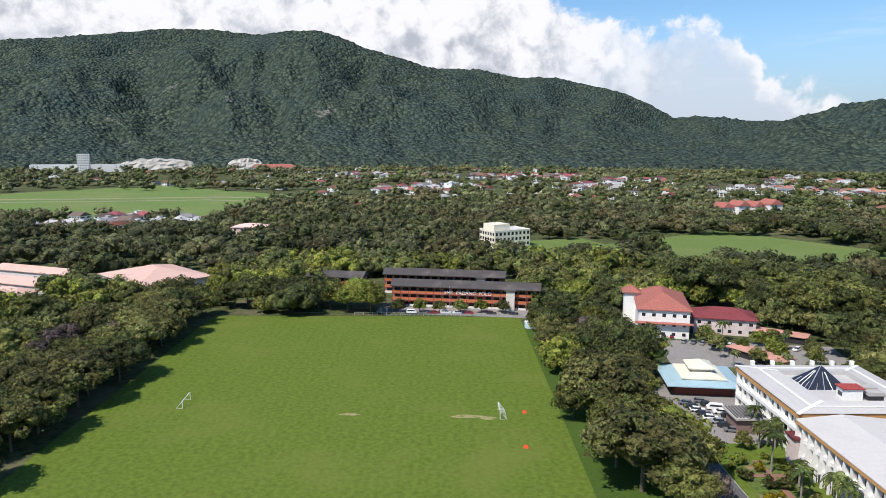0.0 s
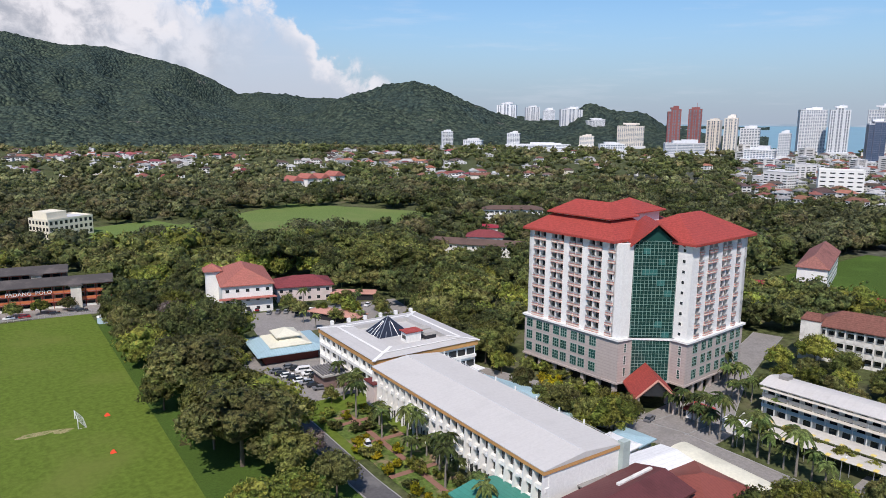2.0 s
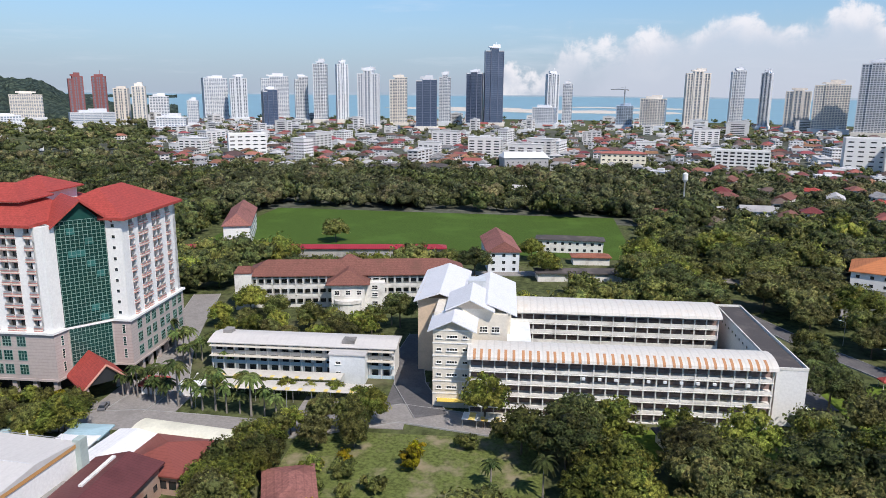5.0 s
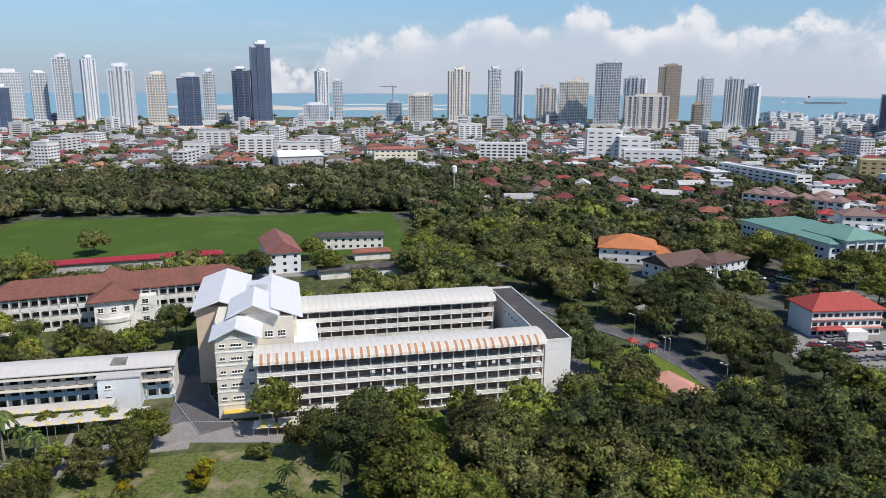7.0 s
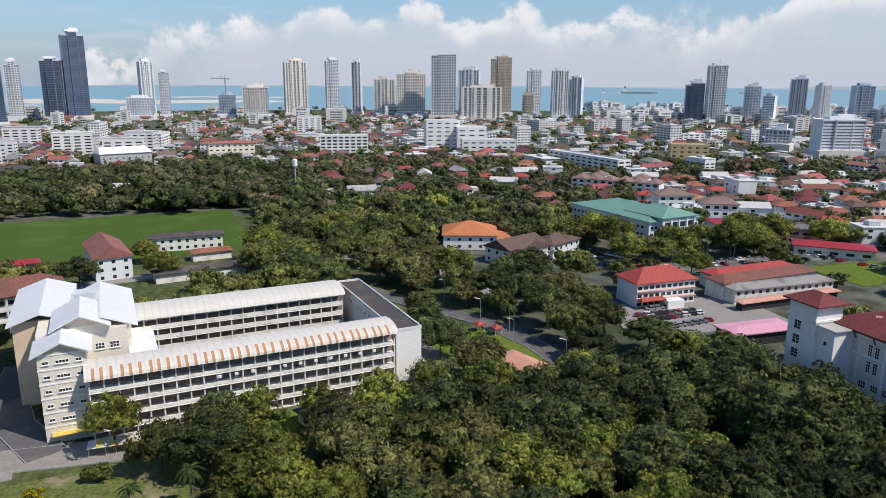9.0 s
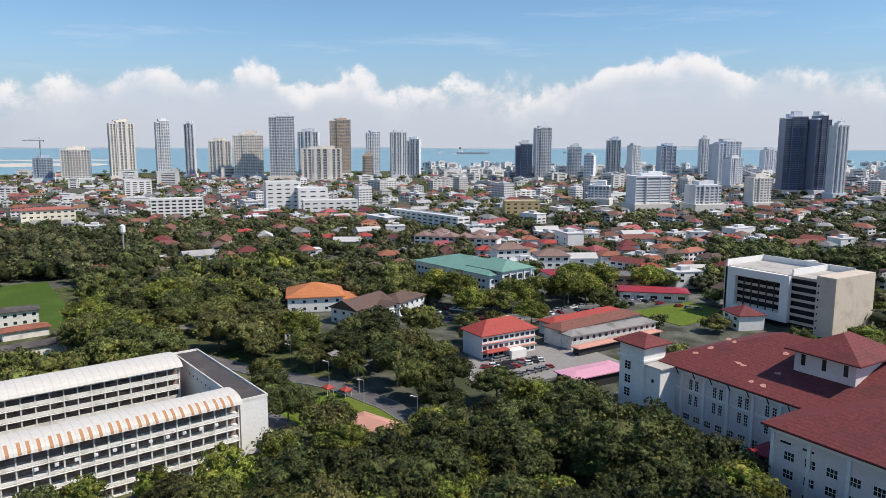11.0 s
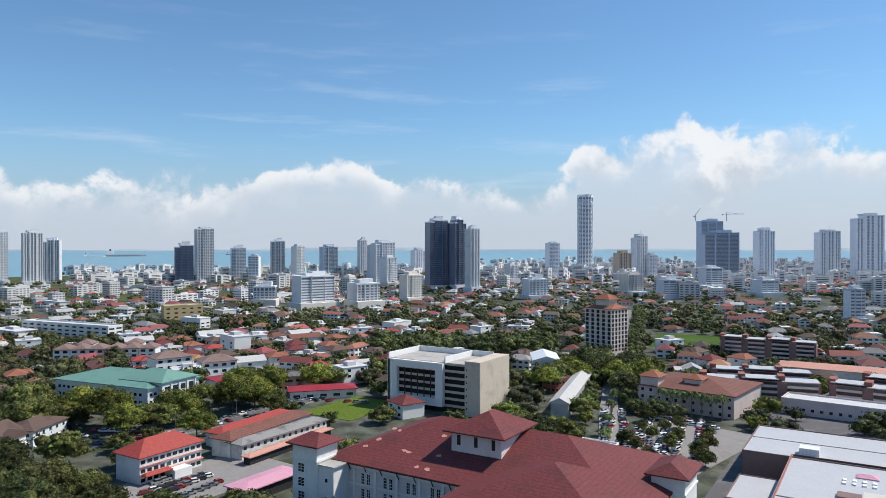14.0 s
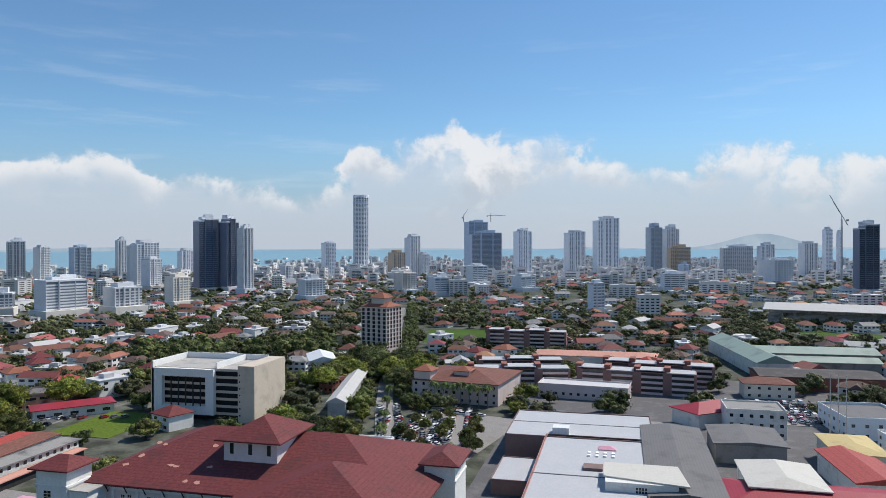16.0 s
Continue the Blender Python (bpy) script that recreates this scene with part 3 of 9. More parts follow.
# ---------------------------------------------------------------- building tools


class Solid:
    """Gathers the faces of one mesh."""

    def __init__(self):
        self.v, self.f = [], []

    def face(self, *pts):
        k = len(self.v)
        self.v.extend(pts)
        self.f.append(tuple(range(k, k + len(pts))))
        return self

    def prism(self, ring, z0, z1, lid=None):
        """An upright prism over a counter-clockwise ring; lid: another ring at the top."""
        k, n = len(self.v), len(ring)
        lid = lid or ring
        self.v += [(x, y, z0) for x, y in ring] + [(x, y, z1) for x, y in lid]
        self.f += [(k + i, k + (i + 1) % n, k + n + (i + 1) % n, k + n + i) for i in range(n)]
        self.f += [tuple(k + i for i in reversed(range(n))), tuple(k + n + i for i in range(n))]
        return self

    def box(self, x0, x1, y0, y1, z0, z1):
        x0, x1 = min(x0, x1), max(x0, x1)
        y0, y1 = min(y0, y1), max(y0, y1)
        return self.prism([(x0, y0), (x1, y0), (x1, y1), (x0, y1)], min(z0, z1), max(z0, z1))

    def tube(self, x, y, r, z0, z1, n=10, r1=None):
        r1 = r if r1 is None else r1
        a = [2 * math.pi * i / n for i in range(n)]
        return self.prism([(x + r * math.cos(t), y + r * math.sin(t)) for t in a], z0, z1, [(x + r1 * math.cos(t), y + r1 * math.sin(t)) for t in a])

    def bar(self, p, q, r, n=6):
        """A round bar from p to q."""
        p, q = Vector(p), Vector(q)
        turn = (q - p).to_track_quat("Z", "Y").to_matrix()
        k = len(self.v)
        for e in (p, q):
            self.v += [tuple(e + turn @ Vector((r * math.cos(2 * math.pi * i / n), r * math.sin(2 * math.pi * i / n), 0))) for i in range(n)]
        self.f += [(k + i, k + (i + 1) % n, k + n + (i + 1) % n, k + n + i) for i in range(n)]
        self.f += [tuple(k + i for i in reversed(range(n))), tuple(k + n + i for i in range(n))]
        return self

    def hip(self, x0, x1, y0, y1, z0, rise, along=None, inset=None, thick=0.35):
        """A hipped roof with a thick eave; inset: how far the ridge ends stand in (0 gives gables)."""
        along = along or ("x" if x1 - x0 >= y1 - y0 else "y")
        half = (y1 - y0) / 2 if along == "x" else (x1 - x0) / 2
        inset = half if inset is None else inset
        k = len(self.v)
        if along == "x":
            ym = (y0 + y1) / 2
            r = [(x0 + inset, ym), (x1 - inset, ym)]
        else:
            xm = (x0 + x1) / 2
            r = [(xm, y0 + inset), (xm, y1 - inset)]
        ring = [(x0, y0), (x1, y0), (x1, y1), (x0, y1)]
        self.v += [(x, y, z0) for x, y in ring] + [(x, y, z0 + thick) for x, y in ring] + [(x, y, z0 + thick + rise) for x, y in r]
        self.f += [(k + 3, k + 2, k + 1, k)] + [(k + i, k + (i + 1) % 4, k + 4 + (i + 1) % 4, k + 4 + i) for i in range(4)]
        a, b = k + 8, k + 9
        if along == "x":
            self.f += [(k + 4, k + 5, b, a), (k + 5, k + 6, b), (k + 6, k + 7, a, b), (k + 7, k + 4, a)]
        else:
            self.f += [(k + 4, k + 5, a), (k + 5, k + 6, b, a), (k + 6, k + 7, b), (k + 7, k + 4, a, b)]
        return self

    def barrel(self, x0, x1, y0, y1, z0, rise, n=8, thick=0.25):
        """A shallow vault that runs along x."""
        w, ym = (y1 - y0) / 2, (y0 + y1) / 2
        arc = [(ym - w * math.cos(math.pi * i / n), z0 + rise * math.sin(math.pi * i / n)) for i in range(n + 1)]
        arc += [(ym + (w - thick) * math.cos(math.pi * i / n), z0 + (rise - thick) * math.sin(math.pi * i / n)) for i in range(n + 1)]
        k, m = len(self.v), len(arc)
        self.v += [(x0, y, z) for y, z in arc] + [(x1, y, z) for y, z in arc]
        self.f += [(k + i, k + m + i, k + m + (i + 1) % m, k + (i + 1) % m) for i in range(m)]
        for i in range(n):
            j = m - 1 - i
            self.f += [(k + i, k + i + 1, k + j - 1, k + j), (k + m + j, k + m + j - 1, k + m + i + 1, k + m + i)]
        return self

    def mesh(self, name):
        me = bpy.data.meshes.new(name)
        me.from_pydata(self.v, [], self.f)
        me.update()
        return me


def part(name, solid, mat, parent, label="", at=None):
    """One mesh under a thing or a part; solid: a Solid or a mesh to share."""
    me = solid if isinstance(solid, bpy.types.Mesh) else solid.mesh(name)
    if not me.materials:
        me.materials.append(M[mat])
    ob = new(name, me)
    ob.parent = parent
    if at is not None:
        ob.matrix_basis = at
    if label:
        tagged(ob, label=label)
    return ob


def thing(name, label, category, x, y, z=0.0, turn=0.0, group="", kind=""):
    ob = new(name)
    ob.empty_display_size = 0.5
    ob.matrix_basis = pose(x, y, z, 0, 0, turn)
    return tagged(ob, label=label, category=category, group=group, kind=kind)


def flat(name, solid, mat, label="", kind="structure", category=""):
    """A piece of the setting in world coordinates."""
    ob = new(name, solid.mesh(name))
    ob.data.materials.append(M[mat])
    return tagged(ob, label=label, kind=kind, category=category)


def bulk(name, verts, faces, mat, label="", kind="stuff", smooth=False):
    """A large mesh from arrays of corners and of equal-sided faces."""
    verts, faces = np.asarray(verts, dtype=np.float32), np.asarray(faces, dtype=np.int32)
    me = bpy.data.meshes.new(name)
    me.vertices.add(len(verts))
    me.vertices.foreach_set("co", verts.ravel())
    k = faces.shape[1]
    me.loops.add(faces.size)
    me.loops.foreach_set("vertex_index", faces.ravel())
    me.polygons.add(len(faces))
    me.polygons.foreach_set("loop_start", np.arange(0, faces.size, k, dtype=np.int32))
    me.polygons.foreach_set("loop_total", np.full(len(faces), k, dtype=np.int32))
    me.polygons.foreach_set("use_smooth", np.full(len(faces), bool(smooth)))
    me.update(calc_edges=True)
    me.materials.append(M[mat])
    if not name:
        return me
    ob = new(name, me)
    return tagged(ob, label=label, kind=kind)


def polar(azimuth, dist):
    return dist * math.sin(radians(azimuth)), dist * math.cos(radians(azimuth))


rng = np.random.default_rng(7)

# ---------------------------------------------------------------- the lie of the land
g = Solid()
RINGS = [0, 60, 130, 220, 340, 500, 750, 1100, 1600, 2300, 3300, 4800]
for i in range(48):
    a0, a1 = i * 7.5, (i + 1) * 7.5
    for r0, r1 in zip(RINGS, RINGS[1:]):
        q = [(*polar(a1, r0), 0), (*polar(a1, r1), 0), (*polar(a0, r1), 0), (*polar(a0, r0), 0)]
        g.face(*(q if r0 else q[1:]))
flat("ground", g, "undergrowth", "rough green ground with bare patches under town and trees")

# forested hills: each ridge has a distance, a depth before and behind, and its crest in degrees above the eye along the compass
RIDGES = [(3250, 1200, 700, [(-70, 3.6), (-45, 3.8), (-31.3, 4.46), (-27.9, 5.11), (-22.8, 5.8), (-19.3, 6.74), (-14.9, 7.39), (-12.3, 7.88), (-9.8, 8.07), (-8.1, 7.65), (-6.3, 6.88), (-2.8, 5.94), (-0.6, 5.22), (5.2, 3.48), (9.6, 2.36), (13.9, 1.26), (18.1, 0.18), (20.6, -0.6), (25, -1.4)]),
          (4300, 900, 380, [(-70, 5.2), (-45, 5.8), (-31.2, 6.3), (-27.8, 6.69), (-24.2, 7.21), (-20.8, 7.7), (-17.7, 7.81), (-15.3, 7.62), (-13.6, 7.6), (-9, 6.6), (-4, 5.4), (-0.6, 5.35), (2.9, 5.26), (6.0, 4.64), (8.7, 4.65), (11.3, 4.06), (13.9, 3.47), (16, 2.52), (17.7, 1.57), (19.7, 1.64), (23.2, 1.31), (26, 1.3), (34, 0.5), (42, -0.2), (50, -0.6)]),
          (2750, 620, 480, [(14, -1.4), (20, -0.6), (23.3, 0.17), (25.8, 1.44), (28.2, 2.11), (29.2, 2.48), (31.2, 2.6), (33.1, 2.2), (35.7, 1.0), (38, 0.2), (40, -0.3), (43.4, -0.3), (44.3, 0.8), (45.2, 1.1), (46.9, 0.5), (49.2, 0.3), (50.8, -0.6), (55, -1.4)]),
          (2420, 500, 300, [(-40, -0.4), (-28, 0.5), (-20, 0.0), (-14, 0.9), (-6, 1.3), (0, 0.5), (6, 0.2), (12, -0.8), (18, -1.4)])]
na, nr = 540, 180
AZ = np.radians(np.linspace(-62, 58, na))[:, None]
RR = np.linspace(1500, 4690, nr)[None, :]
X, Y = RR * np.sin(AZ), RR * np.cos(AZ)


def field(fn, step=2):
    """fn(x, y) sampled over the hills, filled in between."""
    v = np.array([[fn(x, y) for x, y in zip(rx, ry)] for rx, ry in zip(X[::step], Y[::step])])
    v = np.repeat(v, step, axis=0)[:na]
    v[1:-1] = (v[:-2] + 2 * v[1:-1] + v[2:]) / 4
    return v


def spur_at(x, y):
    """Spurs and gullies that run down towards the town: 1 on a spur, 0 in a gully."""
    a, d = math.atan2(x, y) * 3000, math.hypot(x, y)
    bend = 120 * noise.noise((a / 700, d / 500, 2.0))
    big_ = 1 - abs(noise.noise(((a + bend) / 340, d / 1500, 5.3))) * 2.2
    small_ = 1 - abs(noise.noise(((a - bend) / 130, d / 420, 9.1))) * 2.0
    return 0.66 * big_ + 0.34 * small_


land, off = np.zeros((na, nr)), np.zeros((na, nr))
for r_, front, back, crest in RIDGES:
    h = EYE + r_ * np.tan(np.radians(np.interp(np.degrees(AZ), [c[0] for c in crest], [c[1] for c in crest])))
    u = np.where(RR < r_, (r_ - RR) / front, (RR - r_) / back)
    this = (np.maximum(h, 0) * np.clip(1 - u, 0, 1) ** 0.9 * (1 - 0.22 * np.clip(u, 0, 1)))
    off = np.where(this > land, np.clip(u / 0.22, 0.0, 1), off)
    land = np.maximum(land, this)
spurs = field(spur_at)
rough = field(lambda x, y: noise.fractal(Vector((x / 150, y / 150, 6.1)), 0.9, 2.1, 4))
land += ((spurs - 0.45) * np.clip(land, 0, 190) * 0.62 + rough * np.clip(land, 0, 120) * 0.16) * off
canopy = rng.random((na, nr)) * 5.0 + rng.random((na, nr)) ** 6 * 7
land = np.where(land > 6, land + canopy, -3.0)
idx = np.arange(na * nr).reshape(na, nr)
quads = np.stack([idx[:-1, :-1], idx[:-1, 1:], idx[1:, 1:], idx[1:, :-1]], -1).reshape(-1, 4)
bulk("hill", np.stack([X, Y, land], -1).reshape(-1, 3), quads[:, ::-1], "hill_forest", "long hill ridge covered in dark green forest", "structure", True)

# the strait
s = Solid()
for i in range(40):
    a0, a1 = 48 + i * 4.0, 48 + (i + 1) * 4.0
    n0, n1 = (2050 + 1750 * min(1.0, max(0.0, (a - 146) / 24)) for a in (a0, a1))
    s.face((*polar(a1, n1), 0.25), (*polar(a1, 4790), 42), (*polar(a0, 4790), 42), (*polar(a0, n0), 0.25))
flat("water", s, "sea", "calm pale turquoise strait")
# self-glowing strip that closes the horizon behind the water
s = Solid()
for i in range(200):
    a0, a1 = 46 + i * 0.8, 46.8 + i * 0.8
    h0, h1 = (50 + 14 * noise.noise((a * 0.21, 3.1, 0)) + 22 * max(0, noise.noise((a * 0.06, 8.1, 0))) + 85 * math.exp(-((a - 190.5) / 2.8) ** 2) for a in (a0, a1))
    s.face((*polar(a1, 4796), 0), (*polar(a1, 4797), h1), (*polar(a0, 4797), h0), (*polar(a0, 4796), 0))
flat("backdrop", s, "far_coast", "glowing pale blue backdrop strip for the far coast across the strait")

# ---------------------------------------------------------------- trees
ICO_V, ICO_F = None, None
_bm = bmesh.new()
bmesh.ops.create_icosphere(_bm, subdivisions=1, radius=1.0)
ICO_V = np.array([v.co[:] for v in _bm.verts])
ICO_F = np.array([[v.index for v in f.verts] for f in _bm.faces])
_bm.free()


def crown(seed, rx, rz, lobes, leaves, leaf, flatness=0.0, hollow=0.68):
    """A crown about the origin: a domed mass of twiggy lobes under many small leaf sprays. Returns corners and triangles."""
    r = np.random.default_rng(seed)
    V, F, n = [], [], 0
    k = np.arange(lobes) + 0.5
    ang = k * 2.39996 + r.uniform(-0.7, 0.7, lobes)
    up = 1.0 - 1.38 * k / lobes + r.uniform(-0.14, 0.14, lobes)
    up = np.clip(up, -0.42, 1.0) * (1 - 0.35 * flatness)
    flat_r = np.sqrt(np.maximum(0.0, 1 - np.clip(up, -0.42, 1) ** 2))
    u = np.stack([np.cos(ang) * flat_r, np.sin(ang) * flat_r, up], 1)
    centre = u * r.uniform(hollow - 0.06, 0.94, lobes)[:, None] * np.array([rx, rx, rz])
    size = r.uniform(0.21, 0.44, lobes) * min(rx, rz * 1.6) * (26.0 / max(lobes, 14)) ** 0.3
    blobs = [((0, 0, 0.0), None)] + list(zip(centre, size))
    for c, s in blobs:
        stretch = np.array([rx * 0.62, rx * 0.62, rz * (0.58 - 0.44 * flatness)]) if s is None else s * 0.76 * np.array([1.15, 1.15, 0.85])
        v = ICO_V * stretch * r.uniform(0.84, 1.16, (len(ICO_V), 1)) + c
        V.append(v)
        F.append(ICO_F + n)
        n += len(v)
    per = leaves // lobes
    for c, s in zip(centre, size):
        d = r.normal(size=(per, 3)) + np.asarray(c) / np.linalg.norm(c) * 0.7
        d /= np.linalg.norm(d, axis=1)[:, None]
        d[:, 2] = np.where(d[:, 2] < -0.45, -d[:, 2], d[:, 2])
        p = c + d * s * r.uniform(0.80, 1.22, (per, 1)) * np.array([1.15, 1.15, 0.88])
        t = np.cross(d + r.normal(size=(per, 3)) * 0.35, r.normal(size=(per, 3)))
        t /= np.linalg.norm(t, axis=1)[:, None]
        b = np.cross(d + r.normal(size=(per, 3)) * 0.6, t)
        b /= np.linalg.norm(b, axis=1)[:, None]
        L = leaf * r.uniform(0.6, 1.4, (per, 1))
        q = np.stack([p + t * L, p - t * L * 0.6 + b * L * 0.75, p - t * L * 0.6 - b * L * 0.75], 1).reshape(-1, 3)
        V.append(q)
        F.append(n + np.arange(per)[:, None] * 3 + [0, 1, 2])
        n += len(q)
    return np.concatenate(V), np.concatenate(F)


def tree_kind(seed, height, rx, rz, lobes, leaves, leaf, mat, label, flatness=0.0, name="tree", bark="bark"):
    """A tree with a tapered trunk, limbs and a leafy crown, standing at the origin far below to be copied."""
    r = random.Random(seed)
    t = thing(name, label, "tree", 0, 0)
    s = Solid()
    base = height - rz * (0.9 if flatness < 0.3 else 0.75)
    w = 0.045 * height * 0.6
    s.tube(0, 0, w, -0.3, base * 0.55, 8, w * 0.7)
    tip = (r.uniform(-0.4, 0.4), r.uniform(-0.4, 0.4), base)
    s.bar((0, 0, base * 0.5), tip, w * 0.62, 7)
    for i in range(6):
        a = i * 1.05 + r.uniform(-0.3, 0.3)
        s.bar((0, 0, base * r.uniform(0.5, 0.9)), (math.cos(a) * rx * 0.6, math.sin(a) * rx * 0.6, height - rz * r.uniform(0.3, 0.7)), w * 0.28, 5)
    if height > 3:
        part("trunk", s, bark, t)
    v, f = crown(seed, rx, rz, lobes, leaves, leaf, flatness)
    v[:, 2] += height - rz
    me = bulk("", v, f, mat, smooth=True)
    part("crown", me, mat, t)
    return t


KINDS = {
    "round": [tree_kind(11 + i, 13 + 0.7 * i, 6.6 + 0.4 * i, 5.4, 32, 1800, 0.48, m, l) for i, (m, l) in enumerate((("leaf", "broad leafy tree with a dense dark green crown"), ("leaf_olive", "broad tree with an olive brown-tinged crown"), ("leaf_bright", "leafy tree with a fresh mid-green crown"), ("leaf_dark", "dense dark green shade tree")))],
    "rain": [tree_kind(31 + i, 14, 11.0, 4.6, 46, 5200, 0.42, m, "spreading rain tree with a wide flat crown", 0.55) for i, m in enumerate(("leaf", "leaf_dark"))],
    "small": [tree_kind(41 + i, 7.0, 3.1, 3.1, 16, 800, 0.34, m, "small leafy garden tree with a rounded crown") for i, m in enumerate(("leaf", "leaf_bright", "leaf_olive"))],
    "sparse": [tree_kind(51, 13, 4.6, 4.8, 16, 900, 0.42, "leaf_bright", "thin airy tree with loose light green foliage")],
    "bare": [tree_kind(56, 11, 5.0, 4.0, 22, 900, 0.30, "leaf_bare", "half-bare tree with grey-brown twigs")],
    "yellow": [tree_kind(61, 8, 5.0, 3.4, 18, 1300, 0.36, "leaf_yellow", "yellow flowering bushy tree")],
    "shrub": [tree_kind(71 + i, 2.4, 1.7, 1.2, 8, 170, 0.26, m, "clipped rounded garden shrub", 0, "shrub") for i, m in enumerate(("leaf", "leaf_bright", "leaf_yellow"))],
}


def palm_kind(seed, height, spread, label):
    r = random.Random(seed)
    t = thing("palm_tree", label, "palm tree", 0, 0)
    s = Solid()
    s.tube(0, 0, 0.28, -0.2, height * 0.5, 8, 0.2)
    s.tube(0, 0, 0.2, height * 0.5, height, 8, 0.15)
    part("trunk", s, "palm_bark", t)
    s = Solid()
    for i in range(17):
        a = i * 2.399 + r.uniform(-0.2, 0.2)
        up = r.uniform(0.1, 1.1)
        prev = None
        for j in range(6):
            u = j / 5
            d = spread * u
            z = height + up * spread * u * 0.9 - spread * 1.1 * u * u
            w = 0.5 * math.sin(math.pi * min(1, u * 0.85 + 0.12)) + 0.04
            c, n2 = Vector((math.cos(a) * d, math.sin(a) * d, z)), Vector((-math.sin(a), math.cos(a), 0))
            cur = (tuple(c - n2 * w + Vector((0, 0, -w * 0.5))), tuple(c), tuple(c + n2 * w + Vector((0, 0, -w * 0.5))))
            if prev:
                s.face(prev[0], prev[1], cur[1], cur[0])
                s.face(prev[1], prev[2], cur[2], cur[1])
            prev = cur
    part("fronds", s, "palm_leaf", t)
    return t


KINDS["palm"] = [palm_kind(5, 8.0, 3.0, "tall royal palm with drooping fronds"), palm_kind(6, 6.0, 2.8, "slender palm with arching fronds"), palm_kind(7, 10.5, 3.4, "tall coconut palm with a slender trunk")]
TAKEN = []


def plant(kind, x, y, scale=1.0, which=None, group="", z=0.0):
    src = KINDS[kind]
    ob = src[which % len(src) if which is not None else random.randrange(len(src))]
    m = pose(x, y, z, 0, 0, random.uniform(0, 360))
    c = copy_thing(ob, m)
    wide = scale * random.uniform(0.94, 1.1) * (1.12 if kind == "round" else 1.0)
    c.scale = (wide, wide, scale ** 0.75 * random.uniform(0.9, 1.08) if kind in ("round", "rain") else scale * random.uniform(0.92, 1.08))
    if group:
        tagged(c, group=group)
    return c

# ---------------------------------------------------------------- the far town
PAINT = ["tower_white", "tower_red", "tower_dark", "tower_blue", "tower_cream", "tower_grey", "tower_beige"]
WORDS = ["white", "red-brown", "dark glazed", "blue-grey", "cream", "grey", "beige"]
SKYLINE_A = [(51.32, 1700, 31, 101, 1), (52.83, 1700, 30, 102, 1), (54.23, 1750, 32, 78, 4), (55.4, 1700, 29, 83, 4), (56.73, 1750, 45, 61, 0), (59.06, 1650, 25, 53, 0), (60.69, 1900, 64, 104, 0), (62.39, 1850, 44, 108, 5), (65.1, 1900, 74, 110, 0), (64.66, 1550, 32, 79, 2), (67.09, 1800, 34, 109, 0), (68.58, 1750, 35, 141, 0), (70.23, 1750, 30, 142, 0), (72.29, 1500, 46, 118, 0), (74.62, 1650, 43, 107, 4), (76.83, 1450, 45, 101, 2), (78.29, 1650, 28, 114, 0), (80.64, 1650, 38, 121, 2), (82.1, 1650, 45, 173, 2)]
SKYLINE_B = [(86.68, 1700, 30, 119, 0), (87.88, 1700, 24, 98, 0), (86.13, 1600, 53, 45, 0), (92.28, 1650, 38, 50, 3), (94.37, 1600, 56, 66, 4), (97.41, 1700, 55, 125, 4), (100.19, 1750, 31, 129, 0), (102.13, 1750, 23, 125, 5), (104.27, 1700, 53, 86, 4), (106.34, 1650, 70, 99, 4)]
SKYLINE_C = [(108.9, 1600, 59, 137, 5), (110.94, 1750, 55, 108, 0), (111.94, 1500, 90, 69, 4), (113.42, 1700, 51, 134, 6), (115.53, 1500, 23, 54, 6), (115.98, 1700, 33, 107, 0), (117.99, 1650, 38, 105, 0), (119.2, 1650, 35, 90, 5), (128, 1550, 39, 80, 2), (129.47, 1600, 38, 115, 5), (131.97, 1700, 35, 73, 0), (133.19, 1600, 24, 55, 5), (134.96, 1650, 34, 89, 5), (136.52, 1600, 29, 77, 5), (138.92, 1800, 52, 77, 3), (143.2, 1400, 55, 85, 5), (147.55, 1250, 44, 123, 2), (149.2, 1250, 32, 125, 2)]
SKYLINE_D = [(141.58, 1800, 25, 92, 5), (142.8, 1450, 44, 81, 5), (143.69, 1350, 34, 56, 5), (146.06, 1900, 40, 68, 0), (150.45, 1190, 24, 107, 0), (156.87, 1750, 37, 84, 5), (162.3, 1700, 43, 62, 6), (163.57, 1800, 43, 101, 5), (168.71, 2000, 81, 142, 3), (169.42, 1900, 121, 110, 3), (172.45, 1850, 58, 115, 5), (176.56, 1900, 67, 112, 5), (178.99, 1850, 83, 145, 5), (-177.38, 1900, 49, 127, 3)]
SKYLINE_E = [(-176.17, 1950, 47, 123, 5), (-175.57, 1800, 65, 71, 6), (-171.48, 1900, 96, 73, 5), (-169.48, 1850, 42, 77, 5), (-168.58, 1500, 57, 48, 0), (-166.71, 1900, 43, 80, 5), (-165.48, 2000, 23, 115, 5), (-164.76, 2000, 12, 108, 5), (-163.12, 1300, 38, 109, 2), (168.77, 1350, 45, 39, 0), (165.78, 1100, 38, 29, 0), (-175.2, 1650, 24, 34, 3), (153.6, 1500, 29, 37, 0), (164.48, 1800, 29, 55, 0), (178.23, 800, 18, 37, 5)]

